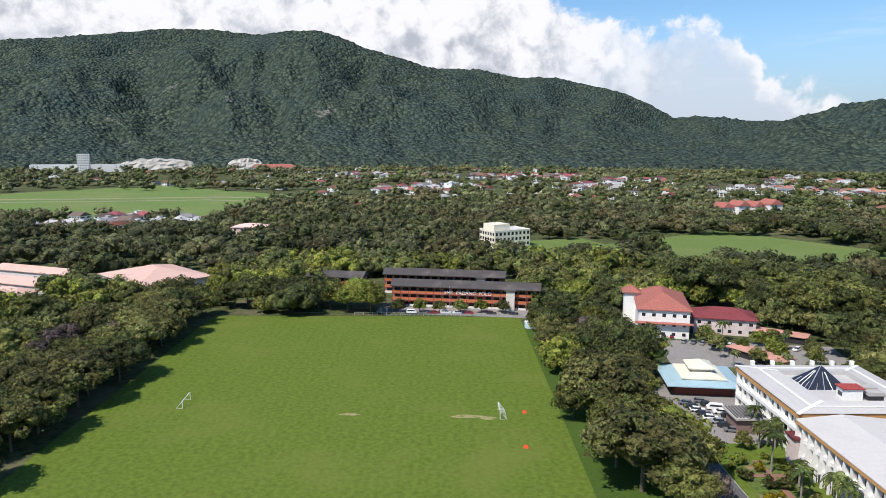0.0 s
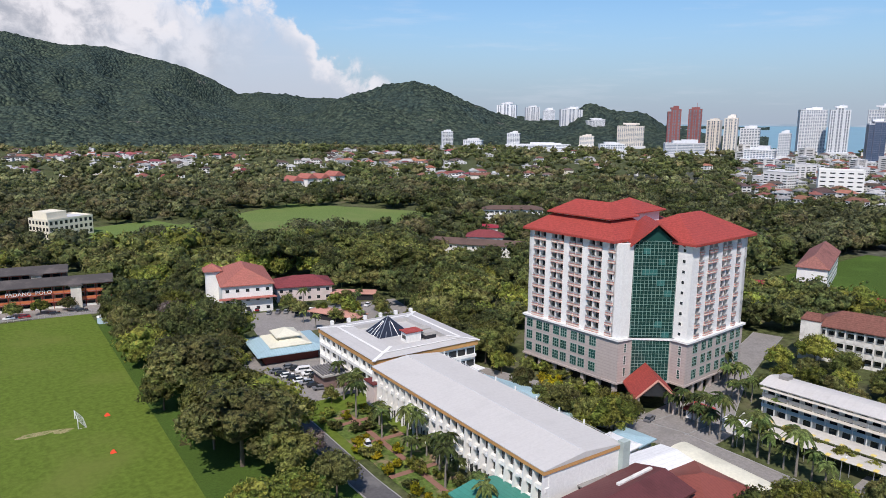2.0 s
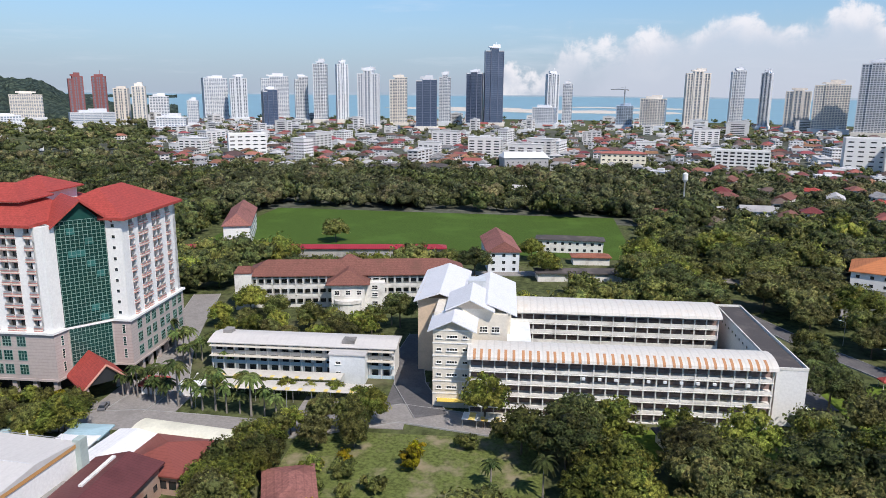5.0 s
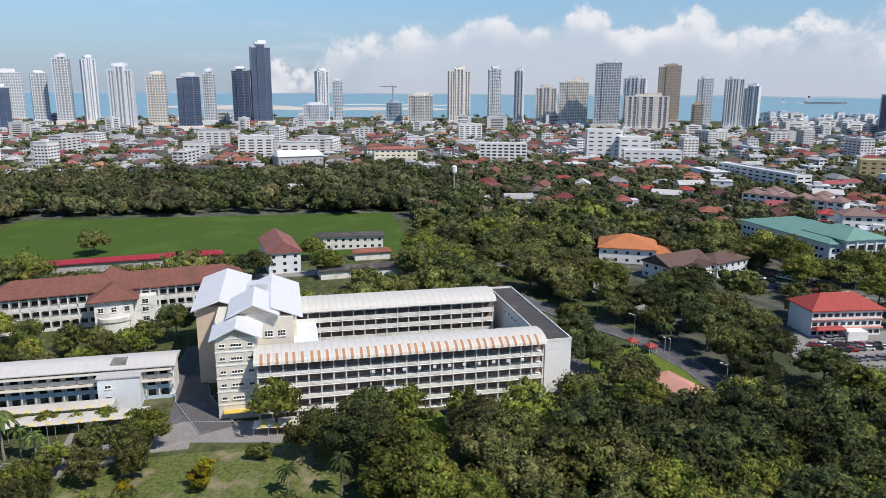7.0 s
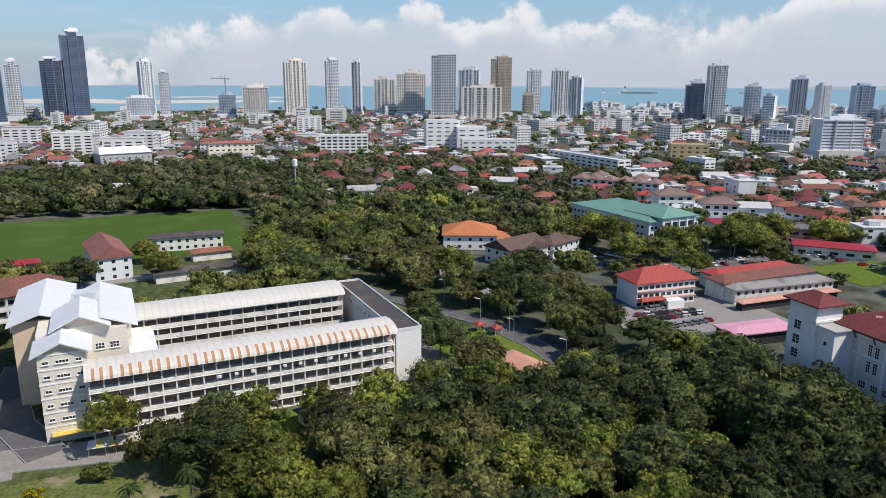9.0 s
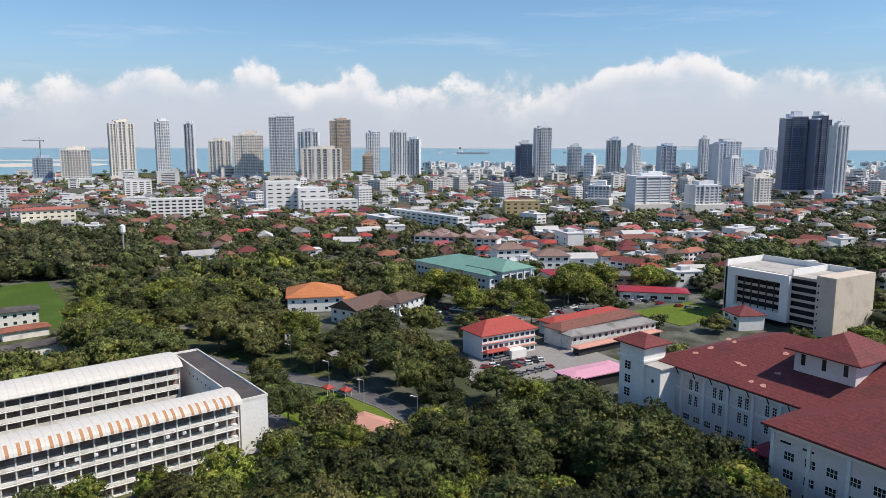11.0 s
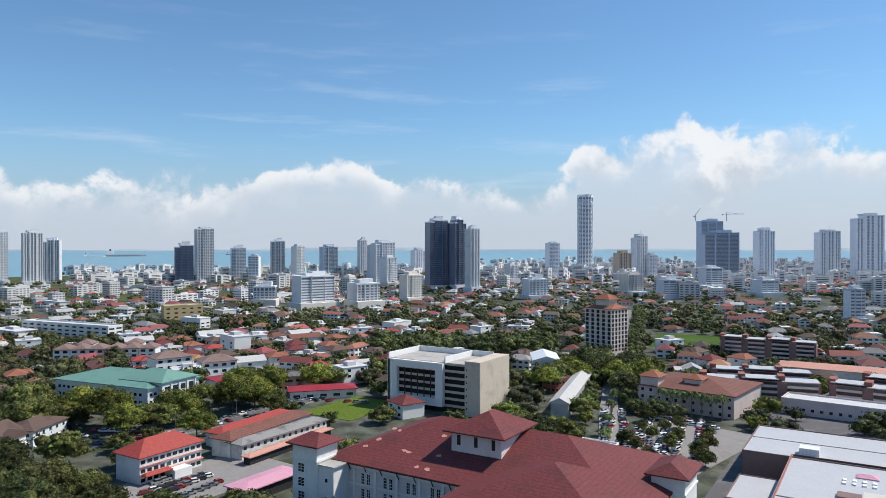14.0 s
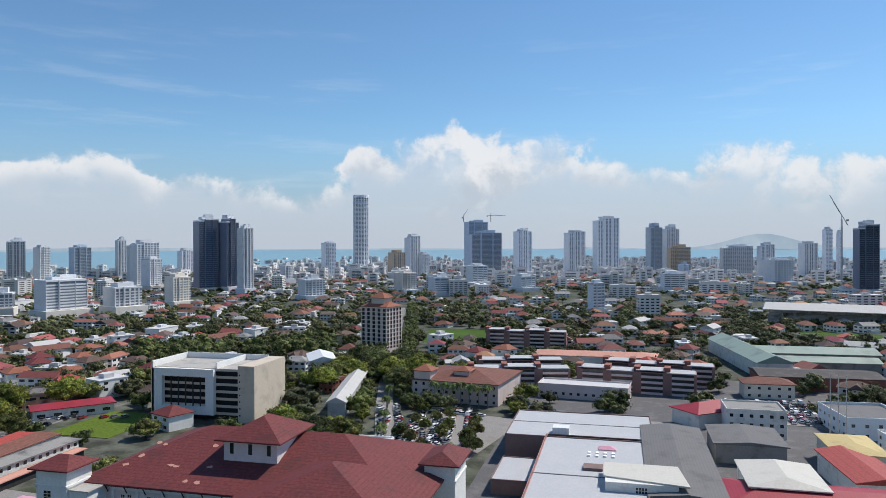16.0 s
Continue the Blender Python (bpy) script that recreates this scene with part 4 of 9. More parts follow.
SKYLINE_F = [(33.9, 1790, 30, 44, 0), (36.0, 1850, 52, 22, 0), (39.2, 1965, 38, 38, 0), (41.7, 1745, 130, 17, 0), (46.8, 1690, 60, 22, 0), (38.6, 2900, 85, 132, 5), (40.6, 2900, 60, 122, 0), (41.9, 2850, 50, 110, 5), (43.6, 2600, 84, 112, 0), (45.5, 2500, 68, 76, 0), (48.2, 2000, 76, 64, 4), (44.9, 1900, 40, 34, 4), (52.2, 1600, 90, 30, 5), (57.5, 1500, 60, 24, 0)]


def high_rise(azimuth, dist, w, h, paint, r):
    """A far tower: a glazed core, window bands at each storey, bays of piers that stand out from the face, a stepped top and a podium."""
    x, y = polar(azimuth, dist)
    turn = -azimuth + r.uniform(-16, 16)
    if azimuth > 135 or azimuth < 0:
        turn, w = -azimuth + r.uniform(20, 42), w * 0.84
    t = thing("high_rise", "%s high-rise block with rows of windows at every storey" % WORDS[paint], "high-rise building", x, y, -1, turn, group="high-rise skyline")
    w *= 0.92
    d = min(w, 26) * r.uniform(0.7, 1.0)
    floor_h = 3.3 if h < 160 else 4.2
    style = r.choice(("piers", "piers", "balcony", "grid")) if paint not in (2, 3) else "glass"
    step = r.uniform(0.0, 0.06) * h
    if h < 60:
        style, step = r.choice(("balcony", "grid", "ribbon")), 0.0
    # side bays stop lower than the middle one
    bays = [(-w / 2, -w * 0.2, h - step, 0.0), (-w * 0.2, w * 0.2, h, 1.3), (w * 0.2, w / 2, h - step * r.choice((0, 1)), 0.0)]
    body, bands, top = Solid(), Solid(), Solid()
    for x0, x1, hh, proud in bays:
        body.box(x0 + 0.02, x1 - 0.02, -d / 2 - proud + 0.6, d / 2 - 0.6 + proud, 0, hh - 0.5)
        share = {"piers": 0.22, "balcony": 0.42, "grid": 0.45, "glass": 0.16, "ribbon": 0.55}[style]
        for i in range(int(hh // floor_h)):
            out = 0.7 if style == "balcony" and proud else 0.0
            bands.box(x0 + 0.05, x1 - 0.05, -d / 2 - proud - out, d / 2 + proud, i * floor_h, i * floor_h + floor_h * share)
        span = x1 - x0
        if style == "glass":
            piers = [(0.0, 0.05), (0.95, 1.0)]
        elif style == "piers":
            piers = [(0.0, 0.2), (0.42, 0.58), (0.8, 1.0)] if span > 9 else [(0.0, 0.28), (0.72, 1.0)]
        elif style == "ribbon":
            piers = [(0.0, 0.03), (0.97, 1.0)]
        else:
            k = max(2, int(span / 4.5))
            piers = [(i / k, i / k + 0.3 / k) for i in range(k)]
        for a, b in piers:
            bands.box(x0 + span * a, x0 + span * b, -d / 2 - proud - 0.45, d / 2 + proud + 0.45, 0, hh)
        top.box(x0 - 0.1, x1 + 0.1, -d / 2 - proud - 0.3, d / 2 + proud + 0.3, hh - 1.0, hh + 1.0)
    part("core", body, "blue_glass" if paint == 2 else "tower_void", t)
    tagged(part("facade", bands, PAINT[paint], t), kind="stuff")
    part("parapet", top, PAINT[paint if paint != 2 else 5], t)
    z = h + 0.9
    c = Solid().box(-w * 0.3, w * 0.18, -d * 0.3, d * 0.3, z, z + r.uniform(2.5, 5)).box(-w * 0.08, w * 0.32, -d * 0.2, d * 0.25, z, z + r.uniform(3, 8))
    if h > 90:
        c.bar((w * 0.1, 0, z + 2), (w * 0.1, 0, z + r.uniform(8, 13)), 0.35, 4)
    part("plant_room", c, PAINT[paint if paint != 2 else 5], t)
    part("podium", Solid().box(-w * 0.58, w * 0.58, -d * 0.8, d * 0.7, 0, r.uniform(6, 11)), PAINT[(0, 4, 5)[r.randrange(3)]], t)
    return t


r_town = random.Random(5)
for rows in (SKYLINE_A, SKYLINE_B, SKYLINE_C, SKYLINE_D, SKYLINE_E, SKYLINE_F):
    for row in rows:
        high_rise(*row, r_town)


# the tallest tower: many-sided, with close fins, a dark belt and a crown
x, y = polar(159.44, 2170)
Tall = thing("high_rise", "slender many-sided pale blue-grey tower, tallest of the skyline", "high-rise building", x, y, -1, 0, group="high-rise skyline")
part("core", Solid().tube(0, 0, 21.5, 0, 222, 16), "tower_void", Tall)
s = Solid()
for i in range(56):
    s.tube(0, 0, 22.2, i * 3.9, i * 3.9 + 1.7, 16)
for i in range(16):
    a = i * math.pi / 8
    s.tube(22.3 * math.cos(a), 22.3 * math.sin(a), 1.5, 0, 224, 5)
tagged(part("facade", s, "tower_grey", Tall), kind="stuff")
part("belt", Solid().tube(0, 0, 23.0, 204, 210, 16), "tower_blue", Tall)
part("parapet", Solid().tube(0, 0, 23.6, 222, 230, 16), "tower_grey", Tall)
part("podium", Solid().box(-45, 45, -35, 35, 0, 16), "tower_white", Tall)


# ---------------------------------------------------------------- houses
def house_kind(seed, w, d, storeys, roof, wall, shape):
    """A house with its own walls, hipped roof, windows and porch."""
    words = {"orange_tile": "orange tiled", "rust_tile": "weathered rust-tiled", "maroon_tile": "maroon tiled", "brown_tile": "dark brown tiled", "grey_roof": "grey metal", "metal_white": "white metal", "red_tile": "bright red tiled", "light_slab": "flat pale"}
    t = thing("house", "%s-storey house with pale walls and a %s roof" % (("one", "two", "three", "four")[storeys - 1], words[roof]), "house", 0, 0)
    h = 3.2 * storeys
    part("wall", Solid().box(-w / 2, w / 2, -d / 2, d / 2, -0.2, h), wall, t)
    if shape == "flat":
        s = Solid().box(-w / 2 - 0.3, w / 2 + 0.3, -d / 2 - 0.3, d / 2 + 0.3, h, h + 0.35).box(-w * 0.2, w * 0.15, -d * 0.2, d * 0.2, h + 0.35, h + 2.6)
    elif shape == "cross":
        s = Solid().hip(-w / 2 - 0.7, w / 2 + 0.7, -d / 2 - 0.7, d / 2 + 0.7, h, d * 0.26)
        s.hip(-w * 0.18, w * 0.30, -d / 2 - 3.2, d * 0.1, h - 0.02, d * 0.2, along="y", inset=1.5)
        part("porch", Solid().box(-w * 0.12, w * 0.24, -d / 2 - 2.6, -d / 2, -0.2, h), wall, t)
    else:
        s = Solid().hip(-w / 2 - 0.7, w / 2 + 0.7, -d / 2 - 0.7, d / 2 + 0.7, h, d * 0.27, inset=0.0 if shape == "gable" else None)
    part("roof", s, roof, t)
    if shape != "flat":
        part("porch_roof", Solid().hip(-w * 0.45, w * 0.1, -d / 2 - 3.0, -d / 2 + 0.1, 2.7, 0.9, thick=0.2), roof, t)
    pane = Solid().box(-1.1, 1.1, -0.06, 0.06, 0, 1.4).mesh("window")
    for k in range(min(storeys, 2)):
        for u in (-0.27, 0.27):
            part("window", pane, "dark_glass", t, at=pose(u * w, -d / 2, 1.0 + 3.2 * k + (3.2 if storeys > 2 else 0)))
    part("window", pane, "dark_glass", t, at=pose(-w / 2, 0, h - 2.2, 0, 0, 90))
    part("window", pane, "dark_glass", t, at=pose(0, d / 2, h - 2.2))
    return t


HOUSES = [house_kind(1, 14, 11, 2, "orange_tile", "white_wall", "cross"), house_kind(2, 16, 10, 1, "rust_tile", "old_white", "hip"), house_kind(3, 13, 12, 2, "maroon_tile", "white_wall", "hip"), house_kind(4, 15, 11, 2, "brown_tile", "cream_wall", "cross"),
          house_kind(5, 18, 10, 1, "orange_tile", "pale_pink", "gable"), house_kind(6, 20, 11, 2, "grey_roof", "white_wall", "gable"), house_kind(7, 16, 13, 3, "light_slab", "white_wall", "flat"), house_kind(8, 12, 10, 2, "red_tile", "white_wall", "cross"), house_kind(9, 26, 11, 2, "rust_tile", "old_white", "gable"),
          house_kind(10, 24, 13, 4, "light_slab", "white_wall", "flat")]
KINDS["house"] = HOUSES

# ---------------------------------------------------------------- open ground, roads, yards
KEEP = []
LAYER = [0]


def keep(x0, x1, y0, y1, grow=4.0):
    KEEP.append((min(x0, x1) - grow, max(x0, x1) + grow, min(y0, y1) - grow, max(y0, y1) + grow))


def free(x, y, r=0.0):
    return not any(a - r < x < b + r and c - r < y < d + r for a, b, c, d in KEEP)


def slab(name, x0, x1, y0, y1, z, mat, label, turn=0.0, hold=2.0):
    LAYER[0] += 1
    z += 0.005 * LAYER[0]
    s = Solid().box(-(x1 - x0) / 2, (x1 - x0) / 2, -(y1 - y0) / 2, (y1 - y0) / 2, -0.5 - 0.01 * LAYER[0], z)
    ob = flat(name, s, mat, label)
    ob.matrix_basis = pose((x0 + x1) / 2, (y0 + y1) / 2, 0, 0, 0, turn)
    if hold is not None:
        keep(x0, x1, y0, y1, hold)
    return ob


def road(name, pts, w, mat="asphalt", z=0.06, label="grey tarmac lane", hold=2.0):
    """A lane along a line of points, with a raised kerb on each side."""
    LAYER[0] += 1
    z += 0.12 + 0.005 * LAYER[0]
    s, k = Solid(), Solid()
    L, R = [], []
    for i, p in enumerate(pts):
        a, b = Vector(pts[max(0, i - 1)]), Vector(pts[min(len(pts) - 1, i + 1)])
        n = Vector((-(b - a).y, (b - a).x)).normalized()
        L.append(Vector(p) + n * w / 2)
        R.append(Vector(p) - n * w / 2)
    for i in range(len(pts) - 1):
        s.face((*R[i], z), (*R[i + 1], z), (*L[i + 1], z), (*L[i], z))
        for e, o in ((L, 1), (R, -1)):
            a, b = e[i], e[i + 1]
            n = Vector((-(b - a).y, (b - a).x)).normalized() * 0.18 * o
            ring = [a, b, b + n, a + n] if o < 0 else [a + n, b + n, b, a]
            k.prism([tuple(q) for q in ring], -0.1, z + 0.13)
        if hold is not None:
            m = max(1, int((Vector(pts[i + 1]) - Vector(pts[i])).length / 8))
            for j in range(m + 1):
                q = Vector(pts[i]).lerp(Vector(pts[i + 1]), j / m)
                keep(q.x - w / 2, q.x + w / 2, q.y - w / 2, q.y + w / 2, hold)
    ob = flat(name, s, mat, label)
    kb = new("kerb", k.mesh("kerb"))
    kb.data.materials.append(M["kerb"])
    kb.parent = ob
    return ob


slab("town_ground", -420, 900, -1500, -95, 0.02, "town_floor", "grey and green ground of the dense town", 0, None)
slab("town_ground", 440, 1500, -500, 700, 0.02, "town_floor", "grey and green ground of the dense town", 0, None)
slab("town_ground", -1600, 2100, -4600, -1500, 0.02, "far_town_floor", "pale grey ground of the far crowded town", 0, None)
slab("yard", -150, 48, -440, -185, 0.025, "asphalt", "stained grey tarmac between the crowded halls", 0, None)
slab("lawn", -103, 35, 40, 312, 0.04, "lawn", "mown bright green playing field with worn patches")
slab("lawn", 338, 456, -20, 205, 0.04, "field_grass", "wide dark green playing field ringed by trees", 4, 8)
slab("lawn", 150, 300, 440, 590, 0.04, "field_grass_pale", "pale green polo field beyond the trees", 35, 0)
slab("lawn", 60, 130, 470, 560, 0.05, "field_grass_pale", "pale green school pitch", 20, 0)
slab("lawn", -640, -180, 660, 1080, 0.04, "race_turf", "wide green racecourse turf", -36, -30)
slab("lawn", 35, 66, 100, 300, 0.03, "field_grass", "uneven grass strip under the trees beside the playing field", 0, None)
road("race_track", [(-600, 885), (-480, 905), (-390, 925), (-290, 950), (-235, 940), (-205, 905)], 12, "worn_grass", label="pale turf track with white rails", hold=None)
road("race_track", [(-585, 850), (-420, 875), (-300, 905), (-250, 890)], 6, "worn_grass", label="pale inner turf track", hold=None)
slab("lawn", 95, 165, -650, -560, 0.04, "field_grass", "small green sports field in the town", 10)
for i, (x, y, sx, sy) in enumerate(((8, 196, 5.4, 1.4), (13.5, 194.5, 2.8, 1.4), (-27, 197, 3.0, 1.2), (-62, 318, 14, 0.8))):
    s, r = Solid(), random.Random(i)
    s.prism([(x + sx * r.uniform(0.6, 1.15) * math.cos(a * 0.4488), y + sy * r.uniform(0.6, 1.15) * math.sin(a * 0.4488)) for a in range(14)], 0.0, 0.075)
    flat("worn_patch", s, "worn_grass", "worn sandy patch in the grass")

# campus lanes and yards
slab("yard", 66, 98, 176, 224, 0.05, "paving", "sunlit grey tarmac car yard", 0, 1)
slab("yard", 84, 150, 240, 272, 0.045, "paving", "grey tarmac yard with parking bays", -8, 1)
slab("yard", 62, 90, 140, 178, 0.05, "lawn", "small ornamental garden lawn", 0, 1)
slab("yard", 72, 86, 98, 168, 0.07, "garden_soil", "ornamental garden with paths and lawn", 0, 1)
road("road", [(60, 200), (66, 172), (66, 130), (68, 95)], 6, label="narrow tarmac lane beside the garden")
road("road", [(128, 172), (136, 150), (136, 126), (142, 108), (143, 90), (143.5, 74), (150, 60), (160, 44), (158, 20)], 10, "paving", label="broad grey campus drive")
road("road", [(146, 112), (166, 112), (190, 125), (215, 135), (245, 146)], 10, "paving", label="grey tarmac forecourt lane beside the tall block")
for x0, x1, y0, y1 in ((78.4, 79.9, 98, 168), (72, 86, 111, 112.6), (72, 86, 128, 129.6), (72, 86, 146, 147.6), (72, 86, 159, 160.6)):
    slab("path", x0, x1, y0, y1, 0.08, "brick_paving", "narrow brick garden path", 0, 0)
slab("yard", 150, 166, 42, 70, 0.05, "paving", "pale tarmac turning yard", 7, 1)
slab("yard", 163, 180, 40, 50, 0.055, "asphalt", "tarmac alley between buildings", 7, 1)
slab("yard", 138, 166, 100, 122, 0.05, "paving", "pale paved forecourt", 6.5, 1)
road("road", [(280, -50), (240, -70), (212, -88), (186, -95), (150, -97), (110, -100), (70, -110)], 7, label="shaded tarmac lane under trees")
road("road", [(225, -104), (260, -100), (300, -85), (330, -40), (310, 15), (300, 60)], 7, "paving", label="grey campus lane beyond the classroom wings")
slab("yard", 186, 205, -70, -52, 0.05, "asphalt", "tarmac apron by the classroom wing", 7, 1)
slab("lawn", 168, 205, -92, -66, 0.05, "lawn", "small mown lawn by the lane", 10, 1)
slab("lawn", 149, 166, -62, 2, 0.045, "lawn", "mown grass strip at the foot of the classroom wing", 7, -3)
slab("lawn", 98, 150, 5, 62, 0.05, "rough_grass", "rough grassy clearing with bare earth", 7, -12)
slab("yard", 180, 214, -190, -130, 0.05, "paving", "tarmac car park beside the red-roofed blocks", -4, 1)
slab("lawn", 205, 236, -292, -250, 0.05, "lawn", "small mown lawn by the parking block", 0, 1)
road("road", [(62, -205), (88, -260), (112, -330), (134, -400), (170, -520), (215, -680), (262, -850)], 8, "paving", label="long straight tree-lined avenue")
slab("yard", 52, 92, -325, -215, 0.05, "paving", "tarmac car park with trees", -12, 1)

# ---------------------------------------------------------------- the tall block
def along(p, ang, u, out=0.0):
    """The point u metres along a wall that starts at p and runs at ang degrees; out: metres proud of it, to its right."""
    c, s = math.cos(radians(ang)), math.sin(radians(ang))
    return p[0] + c * u + s * out, p[1] + s * u - c * out


def wall_box(s, p, ang, u0, u1, z0, z1, out0, out1):
    """A box on a wall: from out0 to out1 metres proud of it."""
    a, b, c, d = along(p, ang, u0, out1), along(p, ang, u1, out1), along(p, ang, u1, out0), along(p, ang, u0, out0)
    return s.prism([a, b, c, d], z0, z1)


def window_row(parent, p, ang, us, zs, w, h, mat="dark_glass", frame="white_wall", name="window", grid=(2, 2), sill=True, framed=True):
    """Windows on a wall, each a pane in a proud frame with bars."""
    pane = Solid().box(-w / 2, w / 2, -0.04, 0.05, 0, h).mesh(name)
    fr = Solid()
    t = min(0.09, w * 0.06)
    for i in range(grid[0] + 1):
        x = -w / 2 + w * i / grid[0]
        fr.box(x - t / 2, x + t / 2, -0.10, 0.02, 0, h)
    for i in range(grid[1] + 1):
        z = h * i / grid[1]
        fr.box(-w / 2 - t / 2, w / 2 + t / 2, -0.11, 0.02, z - t / 2, z + t / 2)
    if sill:
        fr.box(-w / 2 - 0.2, w / 2 + 0.2, -0.3, 0.02, -0.2, -0.05)
    fr = fr.mesh("frame")
    for z in zs:
        for u in us:
            x, y = along(p, ang, u)
            o = part(name, pane, mat, parent, at=pose(x, y, z, 0, 0, ang))
            if framed:
                part("frame", fr, frame, o)


def roof_box(s, x0, x1, y0, y1, z):
    return s.box(x0, x1, y0, y1, z, z + 0.4)


T = thing("tower_block", "tall white tower block with red roofs, stone podium and green glass", "building", 150.9, 134.8, 0, 6.5)
keep(146, 200, 118, 178)
EAVE, LEDGE, FOOT = 45.2, 17.5, 4.2
NL, GL, GR, NR = (0, 0), (4.2, -0.6), (13.2, -8.6), (13.2, -13.4)
BACK = [NL, GL, GR, NR, (44.3, -13.4), (44.3, 36), (0, 36)]
inner = [(1.5, 1.2), (4.6, 0.6), (14.4, -7.6), (14.7, -11.9), (42.8, -11.9), (42.8, 34.5), (1.5, 34.5)]
part("wall", Solid().prism(inner, FOOT, EAVE), "grey_wall", T, "recessed wall behind the balconies")
part("podium_wall", Solid().prism([(-0.5, -0.2), (4.0, -1.0), (12.8, -8.9), (12.8, -13.9), (44.8, -13.9), (44.8, 36.5), (-0.5, 36.5)], FOOT, LEDGE - 0.6), "stone_clad", T, "grey-brown stone-clad podium")
# solid dark fill painted as shade behind the pillars
part("ground_floor", Solid().prism([(2.5, 2.5), (5.6, 1.2), (14.8, -6.8), (15.5, -10.8), (42, -10.8), (42, 34), (2.5, 34)], -0.3, FOOT), "dark_void", T, "dark block painted as the shade of the open ground floor")
ledge = Solid().prism([(-1.1, -0.6), (3.9, -1.5), (12.2, -9.3), (12.2, -14.5), (45.4, -14.5), (45.4, 37.1), (-1.1, 37.1)], LEDGE - 0.6, LEDGE)
part("ledge", ledge, "white_wall", T)
part("ledge", Solid().prism([(-0.9, -0.4), (3.9, -1.3), (12.5, -9.1), (12.5, -14.2), (45.1, -14.2), (45.1, 36.8), (-0.9, 36.8)], FOOT - 0.3, FOOT + 0.25), "stone_clad", T)
pillar = Solid().box(-0.6, 0.6, -0.6, 0.6, -0.3, FOOT).mesh("pillar")
for i in range(7):
    part("pillar", pillar, "stone_clad", T, at=pose(0.4, 1 + i * 5.8, 0))
    part("pillar", pillar, "stone_clad", T, at=pose(14 + i * 4.9, -12.8, 0))
# white corner walls beside the glass
part("corner_wall", Solid().prism([NL, GL, (4.6, 0.8), (1.6, 3.6), (0, 3.6)], LEDGE, EAVE), "white_wall", T)
part("corner_wall", Solid().prism([GR, NR, (16.4, -13.4), (16.4, -11.5), (14.6, -7.4)], LEDGE, EAVE), "white_wall", T)
window_row(T, (13.2, -8.6), -90, [2.4], [LEDGE + 1.2 + 3.05 * k for k in range(9)], 0.9, 0.9, grid=(1, 1), sill=False)
window_row(T, (-0.5, -0.2), -12, [2.6], [6.0, 9.6, 13.2], 0.8, 2.6, "green_glass", grid=(1, 4), sill=False)
window_row(T, (12.8, -8.9), -90, [2.9], [6.0, 9.6, 13.2], 0.9, 2.6, "green_glass", grid=(1, 4), sill=False)


def balconies(p, ang, cols, length, w, rows, z0, dz):
    """Deep balconies between white piers: slab edge with red lips, rail, glazed door."""
    edges = [0.0]
    for u in cols:
        edges += [u - w / 2, u + w / 2]
    edges.append(length)
    for a, b in zip(edges[::2], edges[1::2]):
        if b - a > 0.15:
            part("pier", wall_box(Solid(), p, ang, a, b, LEDGE, EAVE, -1.5, 0.0), "white_wall", T)
    x0 = wall_box(Solid(), (0, 0), 0, -w / 2, w / 2, -0.1, 0.55, -1.4, 0.35)
    x0 = x0.mesh("balcony")
    lip = wall_box(wall_box(Solid(), (0, 0), 0, -w / 2 - 0.12, w / 2 + 0.12, 0.50, 0.64, -0.2, 0.45), (0, 0), 0, -w / 2 - 0.12, w / 2 + 0.12, -0.15, -0.03, -0.2, 0.45).mesh("lip")
    rail = Solid().box(-w / 2, w / 2, -0.36, -0.30, 0.72, 1.3).mesh("rail")
    door = Solid().box(-w / 2 + 0.1, w / 2 - 0.5, 1.30, 1.40, 0.1, 2.3).mesh("door")
    for k in range(rows):
        for u in cols:
            x, y = along(p, ang, u)
            b = part("balcony", x0, "white_wall" if k else "cream_wall", T, at=pose(x, y, z0 + k * dz, 0, 0, ang))
            part("lip", lip, "trim_red", b)
            part("rail", rail, "rail_metal", b)
            part("door", door, "dark_glass", b)


DZ = (EAVE - LEDGE) / 9
balconies((0, 36), -90, [3.2, 5.8, 10.4, 13.0, 17.6, 20.2, 24.8, 27.4, 32.0], 32.4 + 1.2, 2.1, 9, LEDGE + 0.25, DZ)
balconies((16.4, -13.4), 0, [1.6, 6.6, 9.2, 14.4, 17.0, 22.6], 27.9, 2.1, 9, LEDGE + 0.25, DZ)
window_row(T, (-0.5, 36.5), -90, [2.2 + 3.55 * k + (0.5 if k % 2 else 0) for k in range(8)], [5.6, 9.5, 13.4], 2.4, 2.7, "green_glass", "rail_green", grid=(3, 3), sill=False)
window_row(T, (12.8, -13.9), 0, [4.6 + 4.1 * k + (0.5 if k % 2 else 0) for k in range(7)], [5.6, 9.5, 13.4], 2.3, 2.7, "green_glass", "rail_green", grid=(3, 3), sill=False)
for p, ang, ln in (((44.3, -13.4), 90, 49.4), ((44.3, 36), 180, 44.3)):
    part("rear_wall", wall_box(Solid(), p, ang, 0, ln, LEDGE, EAVE, -1.5, 0), "white_wall", T)
# the green glass bay
bay_ang = math.degrees(math.atan2(GR[1] - GL[1], GR[0] - GL[0]))
bay_len = math.hypot(GR[0] - GL[0], GR[1] - GL[1])
glz = wall_box(Solid(), GL, bay_ang, -0.2, bay_len + 0.2, FOOT + 1, EAVE + 0.5, -0.6, 0.25)
bay = part("glass_bay", glz, "green_glass", T, "tall green curtain-wall glazing")
mul = Solid()
